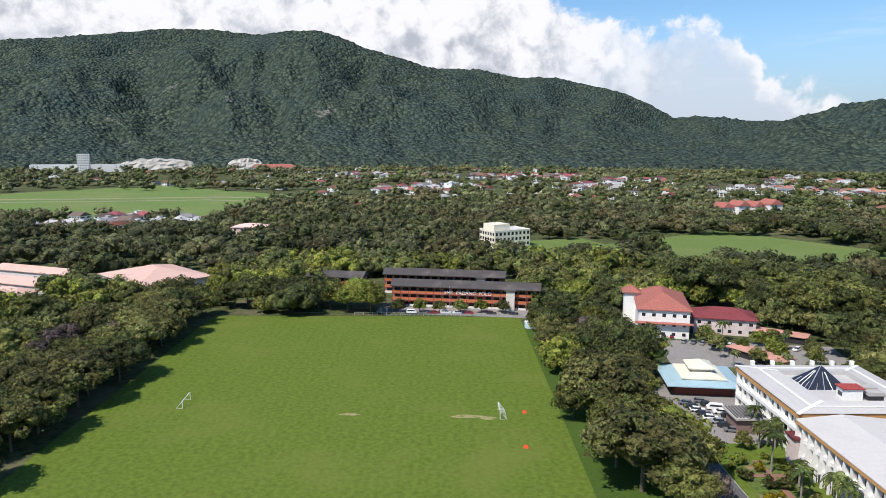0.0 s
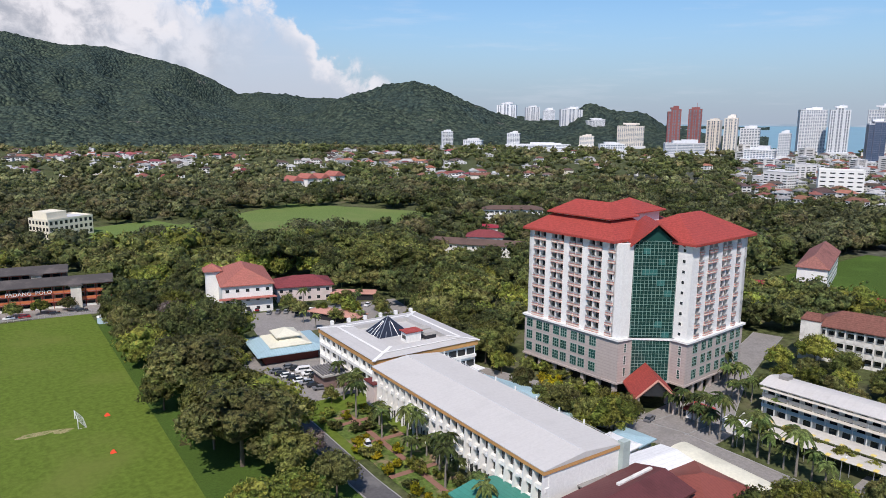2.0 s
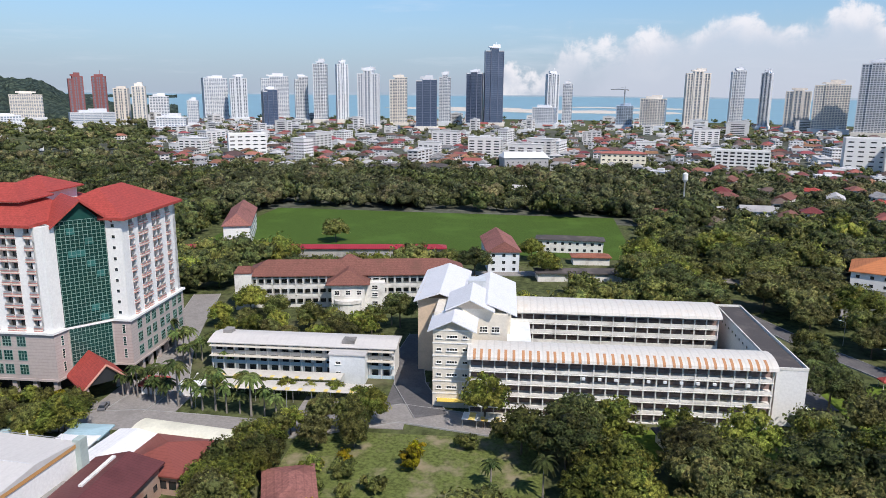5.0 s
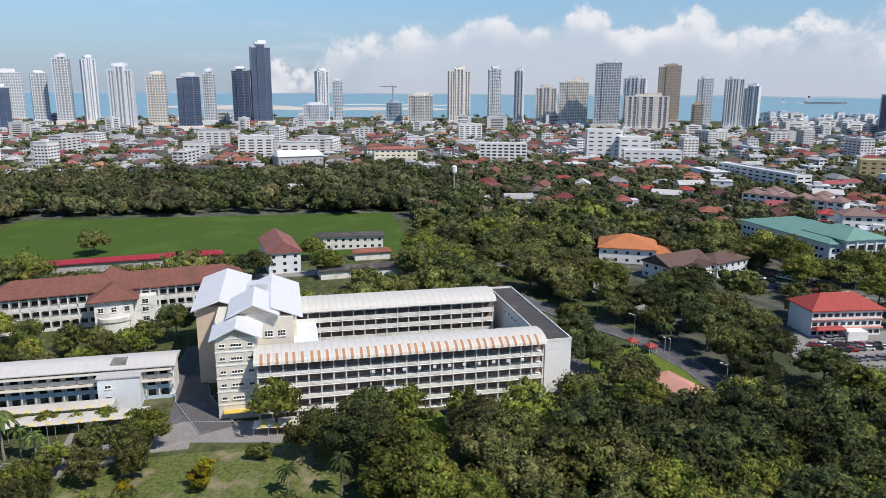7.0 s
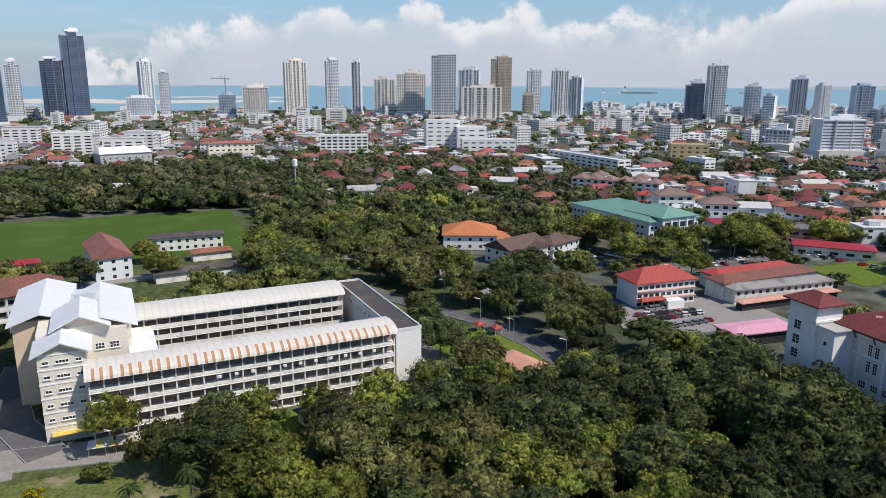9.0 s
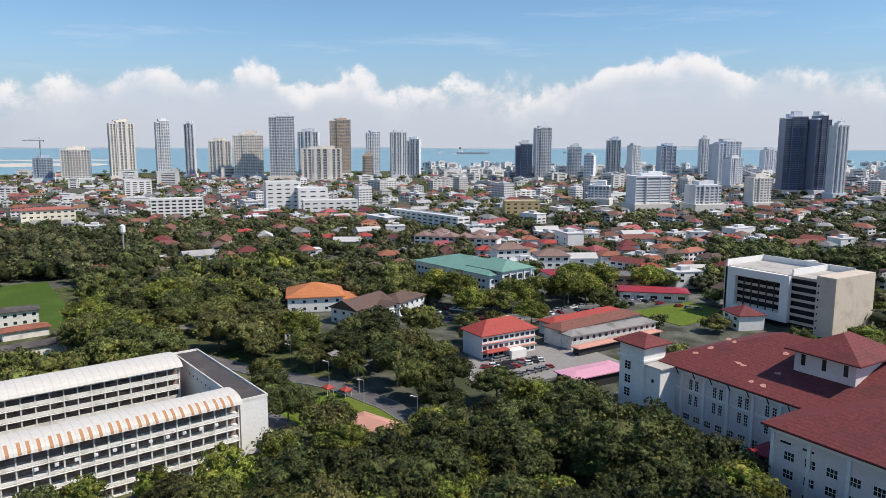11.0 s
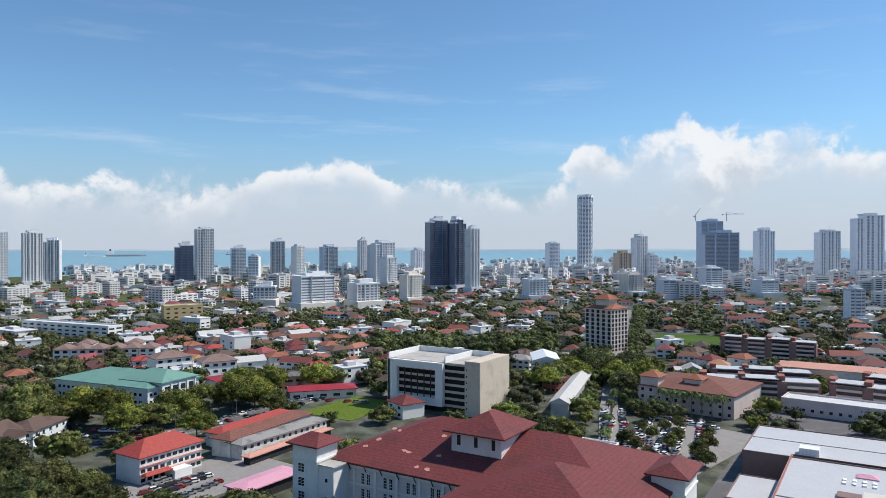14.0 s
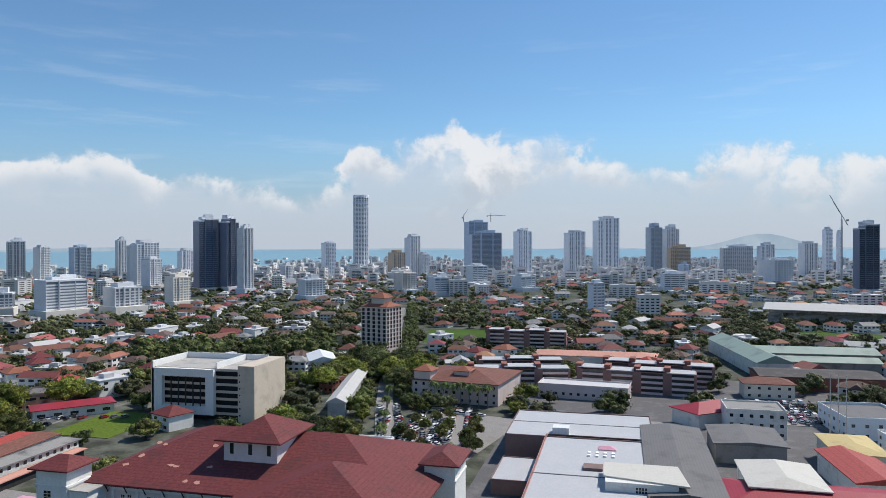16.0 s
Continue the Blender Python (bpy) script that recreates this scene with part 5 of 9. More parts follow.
for i in range(12):
    wall_box(mul, GL, bay_ang, bay_len * i / 11 - 0.045, bay_len * i / 11 + 0.045, FOOT + 1, EAVE + 0.5, 0.2, 0.36)
for i in range(40):
    z = FOOT + 1.5 + i * 1.03
    wall_box(mul, GL, bay_ang, -0.2, bay_len + 0.2, z - 0.045, z + 0.045, 0.2, 0.36)
part("mullions", mul, "rail_green", bay)
r = random.Random(3)
tile = wall_box(Solid(), (0, 0), 0, -1.05, 1.05, 0.05, 1.9, 0.2, 0.3).mesh("spandrel")
for i in range(12):
    u, z = 1.3 + 2.2 * r.randrange(5), FOOT + 4 + 3.08 * r.randrange(13)
    x, y = along(GL, bay_ang, u)
    part("spandrel", tile, "teal_panel", bay, at=pose(x, y, z, 0, 0, bay_ang))
part("ledge", wall_box(Solid(), GL, bay_ang, -0.6, bay_len + 0.6, LEDGE - 0.5, LEDGE, 0.1, 0.9), "white_wall", T)
LB0 = (4.15, -1.12)
low = part("glass_bay", wall_box(Solid(), LB0, bay_ang, 0.3, bay_len - 0.9, FOOT + 0.4, LEDGE - 0.65, -0.2, 0.28), "green_glass", T, "green curtain-wall glazing below the ledge")
mul = Solid()
for i in range(12):
    wall_box(mul, LB0, bay_ang, 0.3 + (bay_len - 1.3) * i / 11, 0.38 + (bay_len - 1.3) * i / 11, FOOT + 0.4, LEDGE - 0.65, 0.24, 0.38)
for i in range(13):
    wall_box(mul, LB0, bay_ang, 0.3, bay_len - 0.9, FOOT + 0.5 + i - 0.04, FOOT + 0.5 + i + 0.04, 0.24, 0.38)
part("mullions", mul, "rail_green", low)
# roofs
s = Solid()
s.prism([(-1.6, 2.2), (20.5, 2.2), (20.5, 37.6), (-1.6, 37.6)], EAVE, EAVE + 0.7)
s.prism([(-1.6, 2.2), (20.5, 2.2), (20.5, 37.6), (-1.6, 37.6)], EAVE + 0.7, EAVE + 5.2, [(5.0, 9.0), (16, 9.0), (16, 31), (5.0, 31)])
part("roof", s, "red_tile", T, "red hipped lower roof")
part("clerestory", Solid().box(5.2, 16, 9.2, 30.8, EAVE + 4.2, EAVE + 5.7), "white_wall", T)
part("roof", Solid().hip(3.4, 17.6, 7.6, 32.2, EAVE + 5.6, 3.9, inset=6.0), "red_tile", T, "red hipped upper roof")
part("roof", Solid().hip(11.8, 46.2, -15.2, 11.0, EAVE, 6.4, along="x", inset=11.0, thick=0.7), "red_tile", T, "red hipped roof of the side wing")
part("roof", Solid().hip(20.6, 46.2, 11.05, 37.6, EAVE, 6.0, thick=0.7), "red_tile", T)
part("clerestory", Solid().box(24, 38, 14, 28, EAVE + 1, EAVE + 5.4), "white_wall", T)
part("roof", Solid().hip(22.5, 39.5, 12.5, 29.5, EAVE + 5.4, 3.6), "red_tile", T)
# the gable over the bay
cx, cy = (GL[0] + GR[0]) / 2, (GL[1] + GR[1]) / 2
s = Solid()
hw = bay_len / 2 + 1.6
for sgn in (-1, 1):
    a0, a1 = along((cx, cy), bay_ang, sgn * hw, 1.8), along((cx, cy), bay_ang, 0, 1.8)
    b0, b1 = along((cx, cy), bay_ang, sgn * hw, -14), along((cx, cy), bay_ang, 0, -14)
    q = [(*a0, EAVE - 0.2), (*a1, EAVE + 6.2), (*b1, EAVE + 6.2), (*b0, EAVE - 0.2)]
    lo = [(x, y, z - 0.7) for x, y, z in q]
    s.face(*(q if sgn < 0 else q[::-1])).face(*(lo[::-1] if sgn < 0 else lo))
    for i in range(4):
        s.face(q[i], lo[i], lo[(i + 1) % 4], q[(i + 1) % 4])
part("gable_roof", s, "red_tile", T)
gq = [along((cx, cy), bay_ang, -hw + 1.6, 0.2), along((cx, cy), bay_ang, hw - 1.6, 0.2)]
part("gable_glass", Solid().face((*gq[0], EAVE - 0.6), (*gq[1], EAVE - 0.6), (*along((cx, cy), bay_ang, 0, 0.2), EAVE + 5.2)), "green_glass", T)

# ---------------------------------------------------------------- entrance canopy
E_ = thing("entrance_canopy", "red gabled entrance canopy on stone columns before the glass bay", "canopy", 153.5, 124.2, 0, 6.5 + bay_ang)
s = Solid()
for sgn in (-1, 1):
    q = [(sgn * 6.2, -5.5, 4.4), (0, -5.5, 10.2), (0, 8.5, 10.2), (sgn * 6.2, 8.5, 4.4)]
    lo = [(x, y, z - 0.5) for x, y, z in q]
    s.face(*(q if sgn < 0 else q[::-1])).face(*(lo[::-1] if sgn < 0 else lo))
    for i in range(4):
        s.face(q[i], lo[i], lo[(i + 1) % 4], q[(i + 1) % 4])
part("roof", s, "red_tile", E_)
part("gable", Solid().face((-4.6, -5.0, 5.2), (4.6, -5.0, 5.2), (0, -5.0, 9.4)), "dark_glass", E_)
for sgn in (-1, 1):
    verge = Solid()
    verge.bar((sgn * 6.2, -5.6, 4.2), (0, -5.6, 10.0), 0.28, 6)
    part("verge", verge, "salmon_roof", E_)
    for yy in (-4.6, 3.0):
        part("column", Solid().box(sgn * 5 - 0.45, sgn * 5 + 0.45, yy - 0.45, yy + 0.45, -0.2, 4.6), "stone_clad", E_)
planter = Solid().tube(0, 0, 0.7, -0.1, 0.8, 10, 1.0)
for x, y in ((147.2, 122.0), (158.2, 116.5)):
    t_ = thing("planter", "round concrete planter with a clipped bush", "planter", x, y)
    part("pot", planter.mesh("pot"), "concrete", t_)
    v, f = crown(77, 0.9, 0.7, 5, 60, 0.2)
    v[:, 2] += 1.2
    part("bush", bulk("", v, f, "leaf"), "leaf", t_)

# ---------------------------------------------------------------- the long office block
B = thing("office_block", "long white three-storey office block with upright fins and grey roof", "building", 88, 95.5, 0, 0.5)
keep(86, 112, 93, 168, 1)
W_, D_, HB = 21.5, 70.0, 11.3
part("wall", Solid().box(1.2, W_, 0, D_, -0.3, HB), "white_wall", B)
part("fascia", Solid().box(-0.45, W_ + 0.1, -0.25, D_ + 0.1, HB - 0.1, HB + 0.75), "orange_band", B, "orange roof fascia")
s = Solid()
s.prism([(-0.5, -0.3), (W_ + 0.3, -0.3), (W_ + 0.3, D_), (-0.5, D_)], HB + 0.75, HB + 0.95)
k = len(s.v)
s.v += [(-0.5, -0.3, HB + 0.95), (W_ + 0.3, -0.3, HB + 0.95), (W_ + 0.3, D_, HB + 0.95), (-0.5, D_, HB + 0.95), (W_ * 0.5, -0.3, HB + 2.1), (W_ * 0.5, D_, HB + 2.1)]
s.f += [(k, k + 4, k + 5, k + 3), (k + 1, k + 2, k + 5, k + 4), (k, k + 1, k + 4), (k + 2, k + 3, k + 5)]
part("roof", s, "grey_roof_y", B)
part("gutter", Solid().box(W_ * 0.5 - 0.15, W_ * 0.5 + 0.15, 1, D_ - 1, HB + 2.05, HB + 2.16), "light_slab", B)
fin = Solid().prism([(-0.75, -0.11), (1.3, -0.11), (1.3, 0.11), (-0.75, 0.11)], 3.6, HB - 0.12, [(-0.35, -0.16), (1.3, -0.16), (1.3, 0.16), (-0.25, 0.16)]).mesh("fin")
post = Solid().box(0.2, 0.7, -0.2, 0.2, -0.3, 3.6).mesh("post")
nb = 24
for i in range(nb + 1):
    y = 0.3 + (D_ - 0.6) * i / nb
    part("fin", fin, "white_wall", B, at=pose(0, y, 0))
    part("post", post, "white_wall", B, at=pose(0, y, 0))
for z in (3.5, 7.2):
    part("spandrel", Solid().box(0.3, 1.2, 0, D_, z, z + 0.95), "white_wall", B)
pane = Solid().box(1.1, 1.25, -1.25, 1.25, -0.35, 2.2).mesh("window")
door = Solid().box(1.1, 1.22, -1.15, 1.15, 0, 2.9).mesh("window")
for i in range(nb):
    y = 0.3 + (D_ - 0.6) * (i + 0.5) / nb
    for z in (4.9, 8.6):
        part("window", pane, "dark_glass", B, at=pose(0, y, z))
    part("window", door, "dark_glass", B, at=pose(0, y, 0.2))
ac = Solid().box(-0.5, 0.1, -0.45, 0.45, 0, 0.6).mesh("air_conditioner")
r = random.Random(4)
for i in range(26):
    part("air_conditioner", ac, "metal_white", B, at=pose(0.1, 1.5 + 2.9 * r.randrange(23) + r.choice((-0.6, 0.6)), r.choice((3.75, 7.45))))
for i in range(9):
    part("roof_post", Solid().box(W_ + 0.1, W_ + 0.4, 3 + i * 8, 3.3 + i * 8, HB, HB + 2.0), "white_wall", B)
part("roof_rail", Solid().box(W_ + 0.2, W_ + 0.3, 3, 68, HB + 1.2, HB + 1.3), "rail_metal", B)
part("downpipe_casing", Solid().box(W_ - 0.5, W_ + 1.6, -1.2, 0.4, -0.3, HB + 1.6), "teal_grey", B)
part("canopy", Solid().box(9, 17, -3.5, -0.1, 6.2, 6.5), "old_concrete", B)
for xx in (9.2, 16.8):
    part("canopy_post", Solid().box(xx - 0.15, xx + 0.15, -3.4, -3.1, 3, 6.2), "old_concrete", B)
part("end_window", Solid().box(9.5, 16.5, -0.1, 0.05, 3.4, 5.6), "dark_glass", B)

# ---------------------------------------------------------------- the courtyard block
C = thing("courtyard_block", "square white office block with orange fascia round a light well", "building", 89, 168.2, 0, 0.3)
keep(87, 127, 167, 208, 1)
S_, HC = 36.0, 12.6
part("wall", Solid().box(1, S_, 1, 37, -0.3, HC - 0.9), "white_wall", C)
fas = Solid()
for x0, x1, y0, y1 in ((0, S_ + 0.4, 0, 0.5), (0, S_ + 0.4, 37, 37.5), (0, 0.5, 0.5, 37), (S_, S_ + 0.5, 0.5, 37)):
    fas.box(x0, x1, y0, y1, HC - 1.6, HC)
part("fascia", fas, "orange_band", C, "orange roof fascia")
o = [(-0.3, -0.3), (S_ + 0.8, -0.3), (S_ + 0.8, 37.8), (-0.3, 37.8)]
q = [(8.5, 5.2), (28, 5.2), (28, 29), (8.5, 29)]
s = Solid()
for i in range(4):
    a, b, c, d = o[i], o[(i + 1) % 4], q[(i + 1) % 4], q[i]
    s.face((*a, HC), (*b, HC), (*c, HC + 1.3), (*d, HC + 1.3))
    s.face((*d, HC + 1.3), (*c, HC + 1.3), (*c, HC - 1.5), (*d, HC - 1.5))
s.face(*[(*p, HC - 0.05) for p in reversed(o)])
part("roof", s, "grey_roof", C, "pale grey sheet roof round the light well")
for i in range(4):
    sp = Solid()
    a, b = Vector((*o[i], HC + 0.02)), Vector((*q[i], HC + 1.33))
    n = Vector((-(b - a).y, (b - a).x, 0)).normalized() * 0.55
    sp.face(tuple(a - n), tuple(b - n), tuple(b + n), tuple(a + n)).face(*[tuple(v - Vector((0, 0, 0.2))) for v in (a + n, b + n, b - n, a - n)])
    part("hip_capping", sp, "white_wall", C)
    c0, c1 = o[i], o[(i + 1) % 4]
ridge = Solid()
for i in range(4):
    a, b = Vector((*[u * 0.45 + v * 0.55 for u, v in zip(o[i], q[i])], HC + 0.78)), Vector((*[u * 0.45 + v * 0.55 for u, v in zip(o[(i + 1) % 4], q[(i + 1) % 4])], HC + 0.78))
    n = Vector((-(b - a).y, (b - a).x, 0)).normalized() * 0.45
    ridge.face(tuple(a - n), tuple(b - n), tuple(b + n), tuple(a + n))
part("walkway_strip", ridge, "white_wall", C)
part("light_well", Solid().box(8.6, 27.9, 5.3, 28.9, 9.5, 12.0), "old_concrete", C)
pyr = thing("skylight", "dark glazed pyramid skylight with white ribs", "skylight", 89 + 16.5, 168.2 + 21.5, 11.6)
pv = [(-6.6, -5.6), (6.6, -5.6), (6.6, 5.6), (-6.6, 5.6)]
s = Solid()
for i in range(4):
    s.face((*pv[i], 0), (*pv[(i + 1) % 4], 0), (0, 0, 6.4))
s.face(*[(*p, 0) for p in reversed(pv)])
part("glazing", s, "solar_black", pyr)
for i in range(4):
    for k in range(5):
        a, b = Vector((*pv[i], 0)), Vector((*pv[(i + 1) % 4], 0))
        base = a.lerp(b, k / 5)
        part("rib", Solid().bar(base, base.lerp(Vector((0, 0, 6.45)), 1 - abs(k / 5 - 0.0) if k == 0 else (1 - abs(2 * k / 5 - 1)) * 0.95), 0.1, 4), "rail_metal", pyr)
pent = thing("plant_house", "small white rooftop plant house with a red roof", "roof hut", 89 + 18.5, 168.2 + 10.5, 12.0)
part("wall", Solid().box(-2.5, 2.5, -1.8, 1.8, 0, 3.6), "white_wall", pent)
part("roof", Solid().box(-2.9, 2.9, -2.2, 2.2, 3.6, 3.9), "red_tile", pent)
part("window", Solid().box(-2.58, -2.5, -1, 1, 1.5, 2.6), "dark_glass", pent)
for i, (x, y) in enumerate(((23.8, 9.0), (24.6, 13.0))):
    tk = thing("cooling_unit", "grey rooftop cooling unit with louvred sides", "cooling unit", 89 + x, 168.2 + y, 12.0)
    part("casing", Solid().box(-1.9, 1.9, -1.4, 1.4, 0, 3.1), "concrete", tk)
    part("louvre", Solid().box(-1.95, 1.95, -1.45, 1.45, 1.0, 2.2), "dark_metal", tk)
for z in (1.2, 5.2, 8.8):
    n = 14
    for i in range(n):
        part("window", Solid().box(-0.06, 0.06, -0.85, 0.85, 0, 1.6).mesh("window") if i == 0 and z == 1.2 else bpy.data.meshes["window_court"], "dark_glass", C, at=pose(1.0, 2.5 + 33 * i / (n - 1), z)).data.name = "window_court"
    part("spandrel", Solid().box(0.1, 1.0, 1, 37, z + 2.0, z + 2.9), "white_wall", C)
    part("spandrel", Solid().box(12, S_, 0.3, 1.0, z + 2.0, z + 2.9), "white_wall", C)
for i in range(10):
    part("mullion", Solid().box(0.15, 1.0, 1 + i * 3.98, 1.3 + i * 3.98, -0.3, HC - 1.6), "white_wall", C)
for i in range(7):
    part("bay_opening", Solid().box(13 + i * 3.3, 15.7 + i * 3.3, 0.85, 1.05, 4.2, 6.2), "dark_glass", C)
    part("bay_opening", Solid().box(13 + i * 3.3, 15.7 + i * 3.3, 0.85, 1.05, 7.8, 10.0), "dark_glass", C)
for i in range(6):
    tk = thing("roof_vent", "small white roof ventilator box", "ventilator", 94 + i * 6.0, 206.5, HC)
    part("casing", Solid().box(-0.5, 0.5, -0.5, 0.5, 0, 1.3), "white_wall", tk)
# link with a maroon roof between the two blocks
K = thing("link_porch", "small link porch with a maroon roof between office blocks", "porch", 86.5, 163.5)
part("wall", Solid().box(0, 4, 0, 4.5, -0.2, 7.5), "pale_pink", K)
part("roof", Solid().box(-0.5, 4.2, -0.4, 4.9, 7.5, 7.9), "maroon_tile", K)

# ---------------------------------------------------------------- classroom wings round a court


def classroom_wing(name, label, x, y, turn, length, depth, floors, dz, roof_z, stripes, posts=18, rail=0.72):
    """Open galleries stacked behind parapets, under a ribbed vault; the galleries face local -x; length runs along -y."""
    t = thing(name, label, "school building", x, y, 0, turn)
    part("wall", Solid().box(2.2, depth, -length, 0, -0.3, roof_z - 0.3), "gallery_wall", t, "brown inner gallery wall, darker than the gallery fronts")
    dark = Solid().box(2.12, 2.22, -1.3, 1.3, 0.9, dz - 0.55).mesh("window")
    n = int(length / 3.9)
    for k in range(floors):
        z = k * dz
        part("gallery_floor", Solid().box(-0.2, 2.3, -length, 0, z - 0.25 if k else -0.3, z + 0.02), "old_white", t)
        part("parapet", Solid().box(-0.25, 0.0, -length, 0, z - 0.35 if k else 0, z + (rail if k else 0.2)), "old_white", t)
        part("handrail", Solid().box(-0.6, 0.05, -length, 0, z + dz - 0.62, z + dz - 0.5), "old_white", t)
        for i in range(n):
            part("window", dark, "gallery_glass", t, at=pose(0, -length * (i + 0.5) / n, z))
    post = Solid().box(-0.32, 0.05, -0.16, 0.16, 0, floors * dz + 0.2).mesh("post")
    for i in range(posts + 1):
        part("post", post, "old_white", t, at=pose(0, -0.2 - (length - 0.4) * i / posts, 0))
    s = Solid().barrel(-length - 0.6, 0.6, -1.4, depth + 1.2, roof_z, 2.2, 10)
    s.v = [(yy, xx, zz) for xx, yy, zz in s.v]
    s.f = [f[::-1] for f in s.f]
    part("roof", s, "metal_cream_y", t, "ribbed cream vaulted metal roof")
    if stripes:
        m = int(length / 2.0)
        w, ym = (depth + 2.6) / 2, (depth - 0.2) / 2
        strip = Solid()
        seg = [(ym - (w + 0.03) * math.cos(a), roof_z + 2.23 * math.sin(a)) for a in (0.06, 0.25, 0.45, 0.65, 0.85, 1.02)]
        for (xa, za), (xb, zb) in zip(seg, seg[1:]):
            strip.face((xa, -0.34, za), (xa, 0.34, za), (xb, 0.34, zb), (xb, -0.34, zb))
            strip.face((xa, 0.34, za - 0.02), (xa, -0.34, za - 0.02), (xb, -0.34, zb - 0.02), (xb, 0.34, zb - 0.02))
        strip = strip.mesh("rust_stripe")
        for i in range(m):
            part("rust_stripe", strip, "orange_stripe", t, at=pose(0, -1.2 - i * 2.0 + (0.3 if i % 3 else 0), 0))
    return t


TURN = 6.8
FRONT = classroom_wing("classroom_wing", "five-storey white classroom wing with open galleries and rust-striped cream roof", 163.2, 27.0, TURN, 73.0, 9.5, 5, 3.15, 15.4, True, 24, 0.3)
keep(160, 188, -50, 30, 1)
BACKW = classroom_wing("classroom_wing", "four-storey white classroom wing with open galleries and cream roof", 203.5, 21.5, TURN, 61, 12, 5, 3.1, 15.4, False)
keep(200, 232, -44, 24, 1)
# air conditioners along the top gallery
ac = Solid().box(-0.85, -0.3, -0.4, 0.4, 0, 0.6).mesh("air_conditioner")
for i in range(11):
    part("air_conditioner", ac, "metal_white", FRONT, at=pose(0, -28 - i * 3.9, 11.0))
# the end wing with a flat dark roof
Wg = thing("end_wing", "white end wing with a flat dark stained roof", "school building", 176.0, -45.5, 0, TURN)
part("wall", Solid().box(-2, 50, -8.2, -0.8, -0.3, 14.6), "white_wall", Wg)
part("roof", Solid().box(-1.6, 49.6, -7.8, -1.2, 14.6, 14.75), "dark_roof", Wg)
pw = Solid()
for x0, x1, y0, y1 in ((-2.1, 50.1, -8.3, -8.0), (-2.1, 50.1, -1.0, -0.7), (-2.1, -1.8, -8.0, -1.0), (49.8, 50.1, -8.0, -1.0)):
    pw.box(x0, x1, y0, y1, 14.6, 15.3)
part("parapet", pw, "old_white", Wg)
window_row(Wg, (47, -0.8), 180, [2 + 3.2 * k for k in range(10)], [12.0], 1.0, 0.8, grid=(1, 1), sill=False)
part("ramp_cover", Solid().prism([(-2, -8.3), (7, -8.3), (7, -12.5), (-2, -12.5)][::-1], 1.6, 2.0), "metal_white", Wg)
keep(176, 240, -60, -40, 0)
# stair tower with white gables
St = thing("stair_block", "tall cream stair block with white gabled metal roofs and small windows", "school building", 167.0, 27.2, 0, TURN)
part("wall", Solid().box(0, 10.5, 0, 9.8, -0.3, 21.4), "cream_wall", St)
part("wall", Solid().box(10.5, 24, -9.0, 10.5, -0.3, 22.2), "cream_wall", St)
part("wall", Solid().box(24, 56, 4, 16.5, -0.3, 22.0), "peach_wall", St)


def gable(s, x0, x1, y0, y1, z, rise, t=0.3):
    """A gabled sheet roof whose ridge runs along x, with thick edges."""
    ym = (y0 + y1) / 2
    for ya, sg in ((y0, 1), (y1, -1)):
        q = [(x0, ya, z), (x1, ya, z), (x1, ym, z + rise), (x0, ym, z + rise)]
        if sg < 0:
            q = q[::-1]
        lo = [(x, y, w - t) for x, y, w in q]
        s.face(*q).face(*lo[::-1])
        for i in range(4):
            s.face(q[i], lo[i], lo[(i + 1) % 4], q[(i + 1) % 4])
    return s


part("roof", gable(Solid(), -1.2, 12.0, -1.3, 11.1, 21.0, 2.9), "metal_bright", St, "white gabled metal roof")
part("roof", gable(Solid(), 8.5, 26, -5.6, 7.6, 23.4, 3.2), "metal_bright", St, "white gabled metal roof")
part("gable_wall", Solid().prism([(10.4, -5.0), (24, -5.0), (24, 7.0), (10.4, 7.0)], 22.2, 23.6), "cream_wall", St)
part("roof", gable(Solid(), 11.0, 45, -11.5, 4.5, 21.8, 3.2), "metal_bright", St, "white gabled metal roof")
part("roof", gable(Solid(), 22, 58, 2.8, 17.6, 21.6, 2.6), "metal_bright", St, "white gabled metal roof")
part("lantern", Solid().box(29, 34, -2.5, 2.5, 23, 26.2), "pale_glazing", St)
part("wall", Solid().box(24, 44, -10, 4, -0.3, 21.6), "cream_wall", St)
for x0, y0, y1, z in ((-0.05, 0, 9.8, 21.2), (10.4, -5.0, 7.0, 23.5)):
    part("gable_end", Solid().face((x0, y1, z), (x0, y0, z), (x0, (y0 + y1) / 2, z + 2.4)), "beige_wall", St)
for k in range(6):
    z = 1.9 + 3.4 * k
    window_row(St, (0, 9.8), -90, [1.6, 8.2], [z], 1.2, 0.7, grid=(2, 1), sill=True)
    window_row(St, (0, 9.8), -90, [4.9], [z], 2.6, 0.7, grid=(4, 1), sill=True)
    part("string_course", Solid().box(-0.12, 0.0, -0.1, 9.9, z + 1.9, z + 2.2), "white_wall", St)
window_row(St, (10.5, -0.5), -90, [2.2, 5.4], [13.2, 17.2], 2.0, 1.5, grid=(3, 2))
part("awning", Solid().box(-2.2, -0.1, 0.5, 8.5, 2.5, 2.65), "yellow_paint", St)
keep(165, 230, 14, 48, 0)
Ax = thing("link_roof", "pale grey flat link roof between the wings", "roof", 186, 18, 0, TURN)
part("wall", Solid().box(0, 18, -4, 2, -0.2, 11.6), "grey_wall", Ax)
part("roof", Solid().box(-0.4, 18.4, -4.4, 2.4, 11.6, 12.0), "pale_blue_white", Ax)

